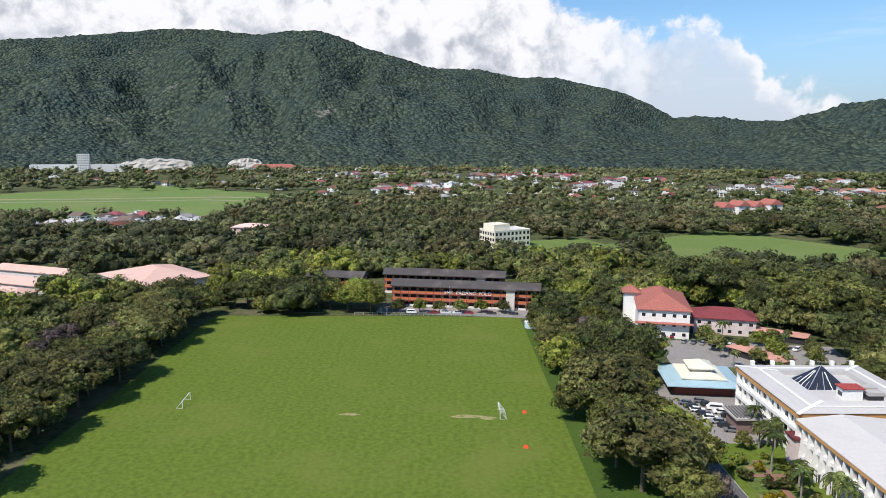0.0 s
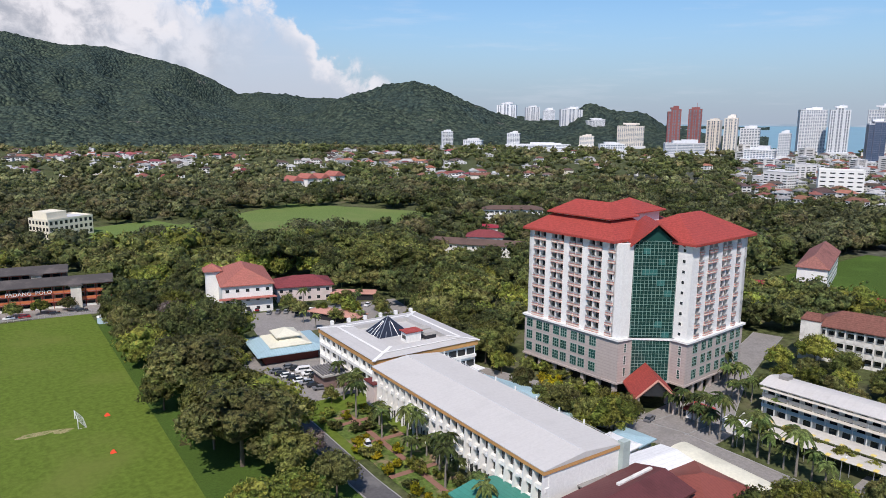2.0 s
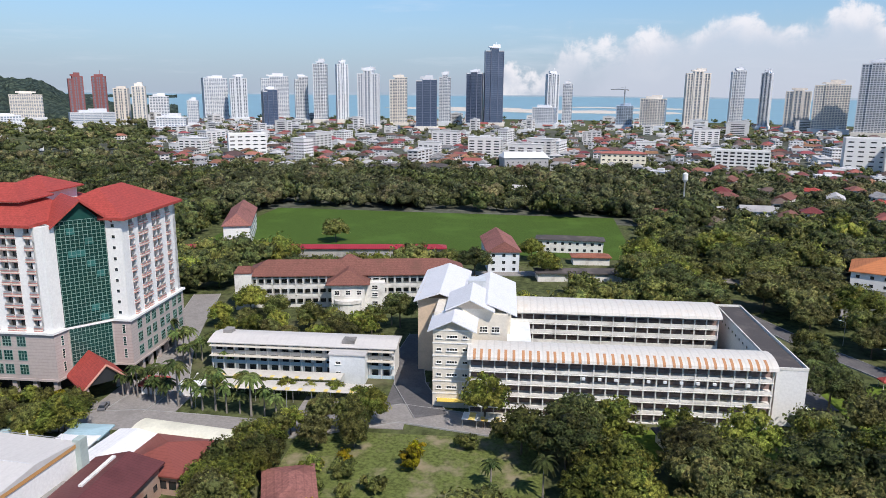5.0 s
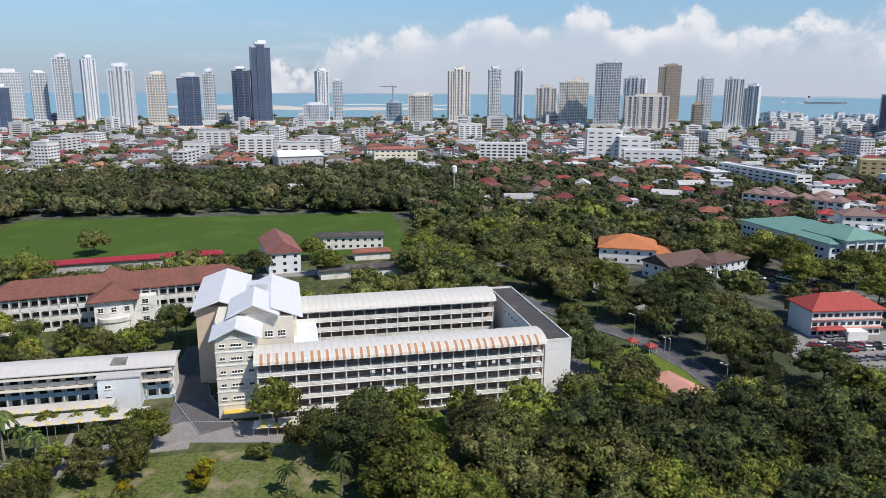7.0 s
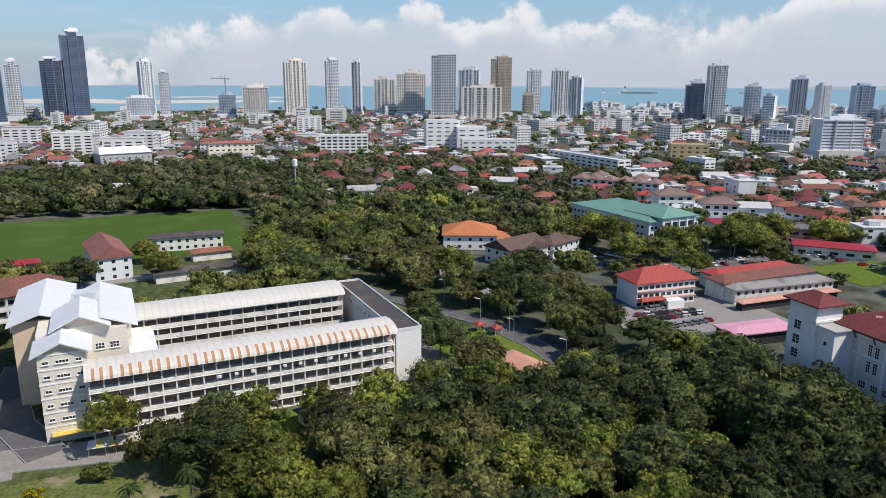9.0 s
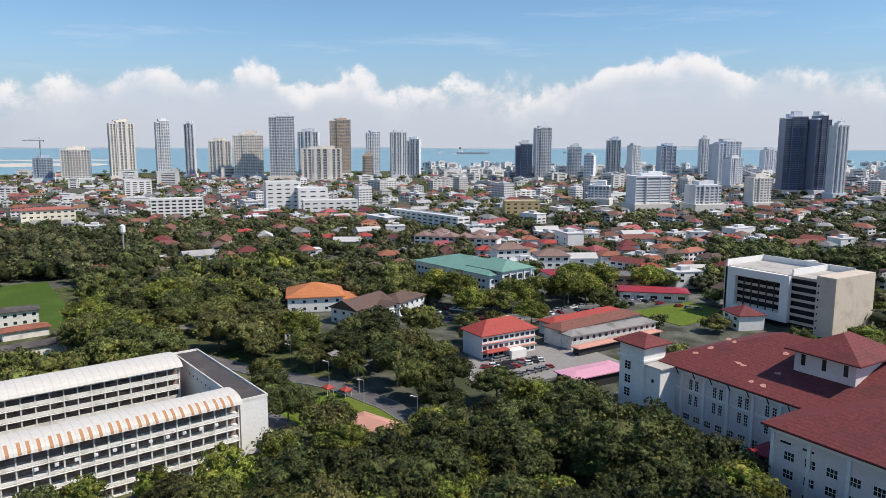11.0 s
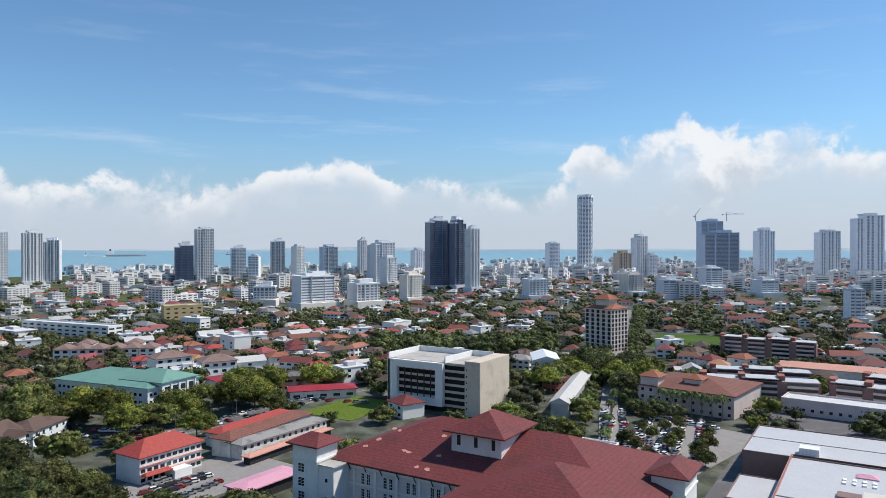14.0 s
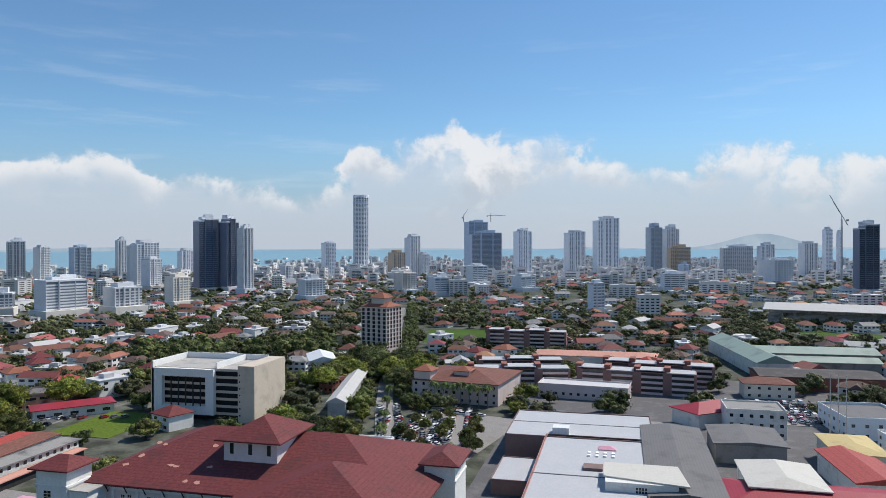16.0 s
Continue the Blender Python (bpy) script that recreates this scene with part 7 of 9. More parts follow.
def flats(x, y, turn, w, d, storeys, label):
    """A walk-up block of flats: brown walls, white balcony fronts, white roof slabs, stair heads."""
    t = thing("walk_up_flats", label, "apartment block", x, y, 0, turn, group="walk-up flats")
    h = storeys * 2.9
    part("wall", Solid().box(0, w, 0, d, -0.3, h), "flats_wall", t)
    n = max(2, int(w / 14))
    for i in range(n):
        x0, x1 = w * i / n + 0.6, w * (i + 1) / n - 0.6
        part("roof_slab", Solid().box(x0, x1, -0.8, d + 0.8, h + 0.9 * (i % 2), h + 0.9 * (i % 2) + 0.4), "white_deck", t)
        part("stair_head", Solid().box(x1 - 1.8, x1 + 1.4, 1, d - 1, h - 2, h + 2.6), "brick_wall", t)
        for k in range(storeys):
            part("balcony", Solid().box(x0 + 0.8, x1 - 2.6, d - 0.05, d + 1.1, k * 2.9 + 0.1, k * 2.9 + 1.15), "pale_pink", t)
            part("opening", Solid().box(x0 + 0.8, x1 - 2.6, d - 0.1, d + 0.06, k * 2.9 + 1.2, k * 2.9 + 2.5), "dark_glass", t)
    keep(x - 2, x + w + 2, y - 4, y + d + 4, 0)
    return t


flats(28, -402, 12, 55, 10, 4, "four-storey brown walk-up flats with white balcony fronts")
flats(34, -430, 12, 50, 10, 4, "four-storey brown walk-up flats behind the first row")
flats(-40, -398, -6, 62, 10, 4, "four-storey brown and pink walk-up flats with white roofs")
flats(-52, -424, -6, 60, 10, 4, "four-storey brown walk-up flats under white slabs")
flats(38, -538, 0, 60, 10, 5, "five-storey brown walk-up flats by the sports field")
plain_block("shed_hall", "long hall with a salmon-red roof behind the flats", -25, -495, 0, 80, 22, 6, "old_white", "salmon_roof", 2.0)
plain_block("warehouse", "tall warehouse with a pale green gabled roof", -84, -560, 8, 20, 108, 9, "old_white", "pale_green", 4.5, inset=0.0)
plain_block("warehouse", "wide warehouse with a pale green metal roof", -158, -520, 2, 72, 24, 9, "old_concrete", "pale_green", 3.0, inset=0.0)
plain_block("warehouse", "wide warehouse with a pale green metal roof", -150, -484, 2, 62, 16, 8, "old_concrete", "pale_green", 2.4, inset=0.0)
plain_block("warehouse", "derelict shed with a dark stained roof", -136, -448, 2, 62, 28, 7, "brick_wall", "dark_roof", 1.6, inset=0.0)

# pink office with rust roofs beside the tree car park
Pk = plain_block("pink_office", "three-storey pink office with rust hipped roofs", 52, -385, -8, 46, 42, 10.5, "pale_pink", "rust_tile", 4.5, cols=11, rows=3, sides=(3, 2), win=(1.3, 1.4))
part("corner_tower", Solid().box(36, 45, 33, 42, 10, 15), "pale_pink", Pk)
part("tower_roof", Solid().hip(35, 46, 32, 43, 15, 2.8), "orange_tile", Pk)
part("dormer", Solid().box(18, 26, 26, 34, 10, 14.6), "pale_pink", Pk)
part("dormer_roof", Solid().hip(17.2, 26.8, 25.2, 34.8, 14.6, 2.2), "orange_tile", Pk)
plain_block("apartment_house", "three-storey cream house with a white sloping roof", 163, -392, -62, 30, 15, 11, "cream_wall", "metal_bright", 2.6, inset=0.0, cols=5, rows=3, sides=(1, 0))
plain_block("long_shed", "long narrow hall with a grey corrugated roof", 123, -306, -77, 80, 8, 6.8, "grey_wall", "grey_roof", 2.4, inset=0.0)
plain_block("red_annexe", "red-brick two-storey annexe with a flat roof", 146, -368, -15, 9, 14, 7, "brick_wall", "dark_grey_sheet", 0.6, "flat", 3, 2, sides=(3, 1))
# orange-topped apartment tower
Ap = thing("apartment_tower", "ten-storey cream and brown apartment tower with stepped orange roofs", "apartment block", 179, -522, 0, -18)
keep(160, 200, -540, -500, 0)
part("wall", Solid().box(-12, 12, -10, 10, -0.3, 32), "pale_pink", Ap)
for i in range(10):
    part("floor_band", Solid().box(-12.3, 12.3, -10.3, 10.3, 3.2 * i + 2.5, 3.2 * i + 3.1), "cream_wall", Ap)
for x in (-10, -5, 0, 5, 10):
    part("window_strip", Solid().box(x - 1.2, x + 1.2, 9.9, 10.12, 1, 31), "dark_glass", Ap)
    part("window_strip", Solid().box(-12.12, -11.9, x * 0.8 - 1.0, x * 0.8 + 1.0, 1, 31), "dark_glass", Ap)
part("lower_roof", Solid().hip(-12.8, 12.8, -10.8, 10.8, 32, 3.5, inset=5), "orange_tile", Ap)
part("upper_drum", Solid().box(-6, 6, -5, 5, 33, 38.5), "cream_wall", Ap)
part("upper_roof", Solid().hip(-7.5, 7.5, -6.5, 6.5, 38.5, 4), "orange_tile", Ap)

# ---------------------------------------------------------------- blocks across the lane, east of the wing
rb = plain_block("clinic_block", "three-storey pale block with a bright red hipped roof", 222.5, -171, 90, 25, 13, 9.0, "pale_blue_white", "red_tile", 4.2, cols=10, rows=3, sides=(3, 0, 1), win=(1.7, 1.2))
part("red_band", Solid().box(-0.3, 25.3, 12.9, 13.9, 2.9, 3.3), "salmon_roof", rb)
part("red_band", Solid().box(-0.3, 25.3, 12.9, 13.5, 5.9, 6.2), "salmon_roof", rb)
part("porch", Solid().box(8, 15, 13.05, 18, -0.2, 3.2), "white_wall", rb)
part("porch_roof", Solid().hip(14.5, 25, 13.3, 16.5, 3.3, 0.9, inset=1.0, thick=0.25), "red_tile", rb)
plain_block("long_hall", "long low hall with a bright red roof among trees", 232, -232, 94, 43, 9, 5.4, "old_white", "red_tile", 1.8)
lh = plain_block("long_hall", "long two-storey hall with a faded orange-brown roof", 220.6, -229.5, 94.7, 48, 9.4, 6.6, "old_white", "rust_tile", 2.0, cols=14, rows=2, sides=(3,))
plain_block("long_hall", "long two-storey hall with a stained grey roof", 208.8, -229, 89, 46, 8, 5.6, "old_white", "old_concrete", 1.2, cols=14, rows=2, sides=(3,))
# under both canopies a dark block takes the place of shade
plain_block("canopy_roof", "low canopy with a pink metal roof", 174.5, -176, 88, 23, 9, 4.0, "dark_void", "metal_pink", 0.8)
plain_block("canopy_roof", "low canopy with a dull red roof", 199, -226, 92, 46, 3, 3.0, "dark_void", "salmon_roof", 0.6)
gr = thing("green_roof_office", "long pale office with muted green metal roofs and glazed portal", "building", 296, -240, 0, 8)
keep(284, 362, -250, -190, 2)
part("wall", Solid().box(0, 62, 0, 33, -0.3, 12.8), "pale_blue_white", gr)
part("roof", Solid().hip(-1.2, 63, -1.2, 34.2, 12.8, 4.6, inset=20.0), "pale_green_x", gr)
part("cornice", Solid().box(-0.6, 62.6, -0.6, 33.6, 12.2, 12.9), "white_wall", gr)
part("wing", Solid().box(-3, 15, 5, 27, -0.3, 14.6), "pale_blue_white", gr)
part("wing_roof", Solid().hip(-4, 24, 3.6, 28.4, 14.6, 4.2, along="x", inset=9.0), "pale_green_x", gr)
window_row(gr, (62, 33), 180, [3 + 3.2 * i for i in range(18)], [1.8, 5.4, 9.0], 1.8, 1.3, grid=(2, 1), sill=False, framed=False)
window_row(gr, (0, 33), -90, [2.0, 4.6, 29.0, 31.4], [1.8, 5.4, 9.0], 1.6, 1.4, grid=(2, 1), sill=False, framed=False)
window_row(gr, (-3, 27), -90, [3.2, 8.2, 13.2, 18.6], [1.6, 5.6, 9.8], 3.2, 2.6, grid=(3, 2), sill=False, framed=False)
for k in range(4):
    part("pier", Solid().box(-3.6, -2.9, 5.6 + 5.2 * k, 6.4 + 5.2 * k, -0.2, 13.4), "white_wall", gr)
road("office_road", [(274, -150), (268, -166), (254, -198), (250, -224), (251, -278), (245, -308)], 9, label="grey tarmac road with parked cars")
oh = plain_block("villa", "large white villa with orange hipped roofs", 332, -142, 70, 26, 24, 7, "white_wall", "orange_tile_bright", 5.0, cols=5, rows=2, sides=(0, 1, 3), cat="house")
part("wing_roof", Solid().hip(-8, 6, 4, 18, 4.0, 3.0), "orange_tile_bright", oh)
part("wing", Solid().box(-7, 5, 5, 17, -0.2, 4), "white_wall", oh)
vh = plain_block("villa", "white house with a dark brown pitched roof", 278.5, -126.7, -66, 25, 15, 6.8, "white_wall", "brown_tile", 3.8, inset=0.0, cols=5, rows=2, sides=(0, 1, 2), cat="house")
part("carport", Solid().box(4, 22, -5.5, -0.05, 2.7, 3.1), "white_wall", vh)
part("gable_wing", Solid().box(14, 21, -4.5, -0.05, 3.1, 6.6), "white_wall", vh)
part("wing_roof", Solid().hip(13.3, 21.7, -5.3, 0.6, 6.6, 2.2, along="y", inset=0.0), "brown_tile", vh)
plain_block("villa", "white modern house with a brown roof", 284, -151, -62, 22, 14, 6.5, "pale_blue_white", "brown_tile", 2.8, cols=5, rows=2, sides=(0, 1), cat="house")
plain_block("long_block", "long white four-storey slab with ribbon windows", 536, -358, 6.6, 108, 14, 13, "white_wall", "light_slab", 1.2, "flat", 12, 4, sides=(3, 1), win=(5.0, 1.3))


def facing(name, label, azimuth, dist, w, d, h, wall, roof, rise, kind, cols, rows, twist=0.0, win=(3.0, 1.3), cat="building", inset=None):
    """A block whose front looks back along its compass line."""
    x, y = polar(azimuth, dist)
    a = radians(-azimuth + twist)
    return plain_block(name, label, x - math.cos(a) * w / 2, y - math.sin(a) * w / 2, -azimuth + twist, w, d, h, wall, roof, rise, kind, cols, rows, cat=cat, win=win, inset=inset)


facing("hospital_block", "tall white hospital block with a flat roof", 108.9, 850, 40, 24, 34, "white_wall", "light_slab", 1.4, "flat", 4, 7, 8, (5.2, 1.3))
facing("hospital_block", "stepped white hospital block beside the taller one", 111.2, 838, 34, 22, 27, "white_wall", "metal_white", 1.4, "flat", 3, 5, 8, (6.0, 1.3))
facing("hospital_block", "long low white hospital wing", 112.6, 812, 62, 18, 15, "white_wall", "light_slab", 1.2, "flat", 7, 3, 8, (5.0, 1.3))
facing("apartment_block", "modern white apartment block with deep dark window bays", 101.0, 790, 52, 18, 21, "white_wall", "light_slab", 1.2, "flat", 8, 6, 0, (4.2, 1.7))
facing("apartment_block", "cream four-storey apartment block", 92.4, 760, 46, 18, 17, "cream_bright", "salmon_deep", 2.0, "hip", 8, 4, 6, (2.8, 1.4))
facing("apartment_block", "ochre four-storey block with a flat roof", 128.0, 773, 38, 20, 17, "ochre_wall", "light_slab", 1.4, "flat", 5, 4, 10, (3.4, 1.4))
facing("apartment_block", "white three-storey apartments under brown hipped roofs", 127.3, 462, 22, 16, 11, "white_wall", "taupe_tile", 3.4, "hip", 4, 3, 20, (2.6, 1.6))
facing("apartment_block", "white three-storey apartments under brown hipped roofs", 130.6, 438, 20, 16, 11, "white_wall", "taupe_tile", 3.4, "hip", 4, 3, 14, (2.6, 1.6))
facing("shop_block", "low shop block with a crimson sheet roof", 131.8, 405, 22, 16, 6, "cream_wall", "metal_red", 1.6, "hip", 4, 1, 24, (2.6, 1.4))
facing("shop_block", "two-storey shop block with a dark flat roof", 135.8, 398, 30, 18, 7, "red_frame_wall", "dark_grey_sheet", 0.8, "flat", 5, 2, 10, (4.4, 1.2))
facing("shop_block", "low shop row with a dull red roof", 138.5, 372, 34, 14, 4.5, "old_white", "metal_red", 1.6, "hip", 5, 1, 6, (3.4, 1.4))
facing("school_block", "white four-storey block among the trees", 62.9, 915, 46, 20, 24, "white_wall", "light_slab", 1.4, "flat", 5, 5, 6, (5.4, 1.4))
# a terrace of white three-storey houses with brown hipped roofs
for i in range(6):
    x, y = 424 + 8.3 * i, -310 + 7.1 * i
    plain_block("terrace_house", "white three-storey terrace house with a brown hipped roof", x + 7, y - 7, 40.4, 10.4, 15, 9.6, "white_wall", "taupe_tile", 3.0, cols=2, rows=3, sides=(3,), win=(3.0, 1.7), over=0.5, cat="house")
    if i in (1, 4):
        plain_block("terrace_house", "white three-storey terrace house with a brown hipped roof", x + 26, y - 22, 40.4, 11, 14, 9.6, "white_wall", "taupe_tile", 3.0, cols=2, rows=3, sides=(3,), win=(3.0, 1.7), over=0.5, cat="house")

# ---------------------------------------------------------------- the school beyond the playing field
def orange_school(x, y, turn, length, depth, floors, label, sign=False):
    t = thing("school_block", label, "school building", x, y, 0, turn)
    h = floors * 3.3
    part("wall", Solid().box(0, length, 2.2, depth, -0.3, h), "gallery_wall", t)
    for k in range(floors):
        z = k * 3.3
        part("gallery_floor", Solid().box(0, length, 0, 2.3, z - 0.2, z + 0.02), "concrete", t)
        part("parapet", Solid().box(0, length, -0.1, 0.08, z, z + 1.15), "school_orange" if k else "old_white", t)
        part("beam", Solid().box(0, length, -0.05, 0.1, z + 2.75, z + 3.1), "school_red", t)
        for i in range(int(length / 4)):
            part("window", bpy.data.meshes.get("window_school") or Solid().box(-1.3, 1.3, 2.1, 2.25, 0.9, 2.5).mesh("window_school"), "dark_glass", t, at=pose(2 + i * 4.0, 0, z))
    for i in range(int(length / 4) + 1):
        part("post", bpy.data.meshes.get("post_school") or Solid().box(-0.14, 0.14, -0.12, 0.14, 0, 9.9).mesh("post_school"), "school_red", t, at=pose(i * 4.0, 0, 0)).scale = (1, 1, h / 9.9)
    part("roof", Solid().hip(-0.8, length + 0.8, -1.6, depth + 1.0, h, 2.4, along="x", inset=0.0), "dark_roof", t, "dark stained pitched roof")
    part("stair_tower", Solid().box(length * 0.78, length * 0.78 + 4, -2.4, 2.0, -0.3, h - 0.4), "cream_wall", t)
    part("stair_roof", Solid().box(length * 0.78 - 0.6, length * 0.78 + 4.6, -3.0, 2.2, h - 0.4, h + 0.2), "dark_roof", t)
    return t


keep(-60, 46, 315, 400, 0)
Sc = orange_school(-24, 333, -8.5, 70, 10, 3, "three-storey school with orange parapets and a dark roof")
orange_school(-30, 362, -8.5, 62, 10, 3, "rear school block with orange parapets and dark roof")
orange_school(-72, 372, -8.5, 30, 10, 2, "two-storey school block with orange parapets behind trees")
# raised white letters on the gallery front
cu = bpy.data.curves.new("lettering", "FONT")
cu.body, cu.size, cu.extrude, cu.align_x = "SMK  PADANG  POLO", 2.3, 0.08, "CENTER"
tmp = new("lettering", cu)
me = bpy.data.meshes.new_from_object(tmp.evaluated_get(bpy.context.evaluated_depsgraph_get()))
bpy.data.objects.remove(tmp)
for p_ in ("sign_lettering",):
    ob = new(p_, me)
    me.materials.clear()
    me.materials.append(M["sign_white"])
    ob.parent = Sc
    ob.matrix_basis = pose(36.5, -0.35, 6.7, 90, 0, 0)
slab("yard", -30, 42, 314.5, 330, 0.05, "paving", "pale paved school forecourt", -8.5, 0)
fence = thing("fence", "low white metal fence along the playing field", "fence", -40, 314.2)
for i in range(38):
    part("post", bpy.data.meshes.get("post_fence") or Solid().box(-0.06, 0.06, -0.06, 0.06, -0.1, 1.3).mesh("post_fence"), "rail_metal", fence, at=pose(i * 2.1, -i * 0.05, 0))
for z in (0.5, 1.2):
    part("rail", Solid().box(0, 78, -0.03, 0.03, z, z + 0.07), "rail_metal", fence, at=pose(0, 0, 0, 0, 0, -1.3))
flag = Solid().tube(0, 0, 0.07, -0.1, 11, 6)
for x in (-1.0, 3.5):
    fp = thing("flagpole", "slim white flagpole before the school", "flagpole", x, 326)
    part("pole", flag.mesh("pole"), "rail_metal", fp)
ww = thing("covered_walkway", "low dark-roofed school walkway", "walkway", -26, 318, 0, -30)
part("roof", Solid().box(-2, 2, -2, 16, 3.0, 3.3), "dark_roof", ww)
for i in range(4):
    for sx in (-1.6, 1.6):
        part("post", Solid().box(sx - 0.1, sx + 0.1, i * 5 - 1.5, i * 5 - 1.3, -0.1, 3.0), "old_white", ww)
# water tanks by the field corner
for i, (x, y) in enumerate(((37.5, 294), (41.0, 291.5))):
    wt = thing("water_tank", "round pale blue water tank by the field", "water tank", x, y)
    part("drum", Solid().tube(0, 0, 2.3, -0.1, 2.6, 16), "pale_blue", wt)
    part("lid", Solid().tube(0, 0, 2.5, 2.6, 2.9, 16, 2.2), "white_wall", wt)

# ---------------------------------------------------------------- salmon roofs beyond the trees
sh = plain_block("assembly_hall", "wide hall with pale salmon hipped roofs", -186, 378, -44, 48, 40, 6.0, "pale_wall", "salmon_pale", 5.0)
plain_block("low_hall", "low hall with pale salmon roof", -262, 372, -20, 70, 12, 4.6, "pale_wall", "salmon_pale", 2.6)
plain_block("low_hall", "low hall with pale salmon roof", -255, 348, -20, 56, 12, 4.6, "pale_wall", "salmon_pale", 2.6)
plain_block("low_hall", "low hall with pale salmon roof", -260, 400, -20, 60, 10, 4.6, "pale_wall", "salmon_pale", 2.6)
# salmon-roofed three-storey building and its neighbours
sb = plain_block("campus_hall", "three-storey white hall with weathered red-orange hipped roofs", 80, 281, -12, 20, 34, 11.5, "white_wall", "salmon_deep", 5.2, cols=5, rows=3, sides=(0, 2))
part("skirt_roof", Solid().hip(-1.5, 21.5, -2.2, 0.0, 6.2, 0.5, thick=0.25), "salmon_deep", sb)
part("stair_tower", Solid().box(-5, 1, 22, 29, -0.3, 13.5), "white_wall", sb)
part("tower_roof", Solid().hip(-6, 2, 21, 30, 13.5, 2.6), "salmon_deep", sb)
plain_block("campus_house", "two-storey house with stacked maroon roofs", 105, 287, -15, 24, 16, 6.6, "pale_pink", "maroon_bright", 3.2, cols=6, rows=2, sides=(0, 1))
# the space below these shelter roofs is a block painted as shade
plain_block("car_shelter", "open car shelter with a salmon metal roof", 108, 258, -60, 22, 6.5, 2.8, "dark_void", "salmon_roof", 0.4)
plain_block("car_shelter", "open car shelter with a salmon metal roof", 128, 280, -35, 18, 6, 2.8, "dark_void", "salmon_roof", 0.4)
pv = thing("pavilion", "blue-edged pavilion with a cream raised roof and red walls", "pavilion", 83.5, 221.5, 0, -6)
keep(72, 97, 208, 236, 0)
part("wall", Solid().box(-9, 9, -8, 8, -0.2, 3.6), "trim_red_dark", pv)
part("roof", Solid().hip(-12, 12, -11, 11, 3.6, 2.6, inset=10.0), "metal_blue", pv)
part("upper_roof", Solid().hip(-7.0, 7.0, -7.5, 7.5, 5.0, 2.0, inset=6.0), "cream_roof", pv)
part("cupola", Solid().box(-3, 3, -3.5, 3.5, 6.2, 7.4), "cream_wall", pv)
part("cupola_roof", Solid().hip(-4.2, 4.2, -4.6, 4.6, 7.4, 1.8), "cream_roof", pv)
pc = thing("porch", "porch with a ribbed grey roof beside the car yard", "porch", 87.0, 188)
part("roof", Solid().box(-7, 2, -5, 5, 4.4, 4.9), "concrete", pc)
for i in range(9):
    part("rib", Solid().box(-6.6 + i * 0.95, -6.1 + i * 0.95, -4.2, 4.2, 4.9, 5.3), "dark_grey_sheet", pc)
part("wall", Solid().box(-6, 2, -4, 4, -0.2, 4.4), "brown_wall", pc)
plain_block("long_house", "long house with a dark brown roof among trees", 222, 353, -50, 64, 10, 6.2, "old_white", "brown_tile", 2.8, cols=14, rows=2)
plain_block("villa", "house with a maroon roof among trees", 252, 352, -40, 22, 13, 7, "white_wall", "maroon_bright", 3.6, cols=4, rows=2)
plain_block("campus_block", "low white block with dark window bands", 326, 434, -33, 46, 13, 10, "white_wall", "brown_tile", 2.4, cols=11, rows=3, win=(3.2, 1.2))
plain_block("shed", "low hall with a crimson sheet roof among trees", 282, 392, -35, 20, 12, 5, "old_white", "metal_red", 1.6)
mn = plain_block("mansion", "cream three-storey mansion with arched galleries", 38, 512, 30, 32, 20, 12, "cream_bright", "light_slab", 1.0, "flat", 9, 3, sides=(0, 1), win=(1.9, 2.2))
part("tower", Solid().box(2, 16, 4, 18, 12, 17), "cream_bright", mn)
plain_block("villa", "pink three-storey villa with a pale pink roof", -167, 557, -4, 26, 18, 9.0, "pale_pink_bright", "pale_pink_bright", 2.4, cols=5, rows=3, sides=(0, 1), cat="house")
mz = plain_block("mansion", "large white house with many salmon-red gabled roofs", 292, 738, 18, 74, 20, 8, "white_wall", "salmon_deep", 5.0, cols=12, rows=2, sides=(0, 1), cat="house")
for x0, w_, z0 in ((-4, 12, 9.5), (16, 13, 11.0), (36, 12, 10.0), (56, 16, 11.5)):
    part("gable_wing", Solid().box(x0, x0 + w_, -7, 12, -0.2, z0), "white_wall", mz)
    part("gable_roof", Solid().hip(x0 - 1, x0 + w_ + 1, -8, 13, z0, 5.0, along="y", inset=1.0), "salmon_deep", mz)
    part("window", Solid().box(x0 + 3, x0 + w_ - 3, -7.1, -6.9, 1.0, 3.2), "dark_glass", mz)
    part("window", Solid().box(x0 + 3, x0 + w_ - 3, -7.1, -6.9, 5.0, 7.4), "dark_glass", mz)
# far slabs under the hill
for x, y, w, h, lab in ((-800, 1560, 24, 40, "white slab tower under the hill"), (-905, 1560, 190, 16, "long white low block under the hill"), (-452, 1700, 100, 14, "terrace with orange roofs under the hill")):
    plain_block("hillside_block", lab, x, y, 18, w, 18, h if h != 14 else 7, "white_wall", "light_slab" if h != 14 else "salmon_deep", 1.2 if h != 14 else 8.0, "flat" if h != 14 else "hip", 0 if h == 14 else 6, max(2, int(h / 3.4)), win=(2.4, 1.4))
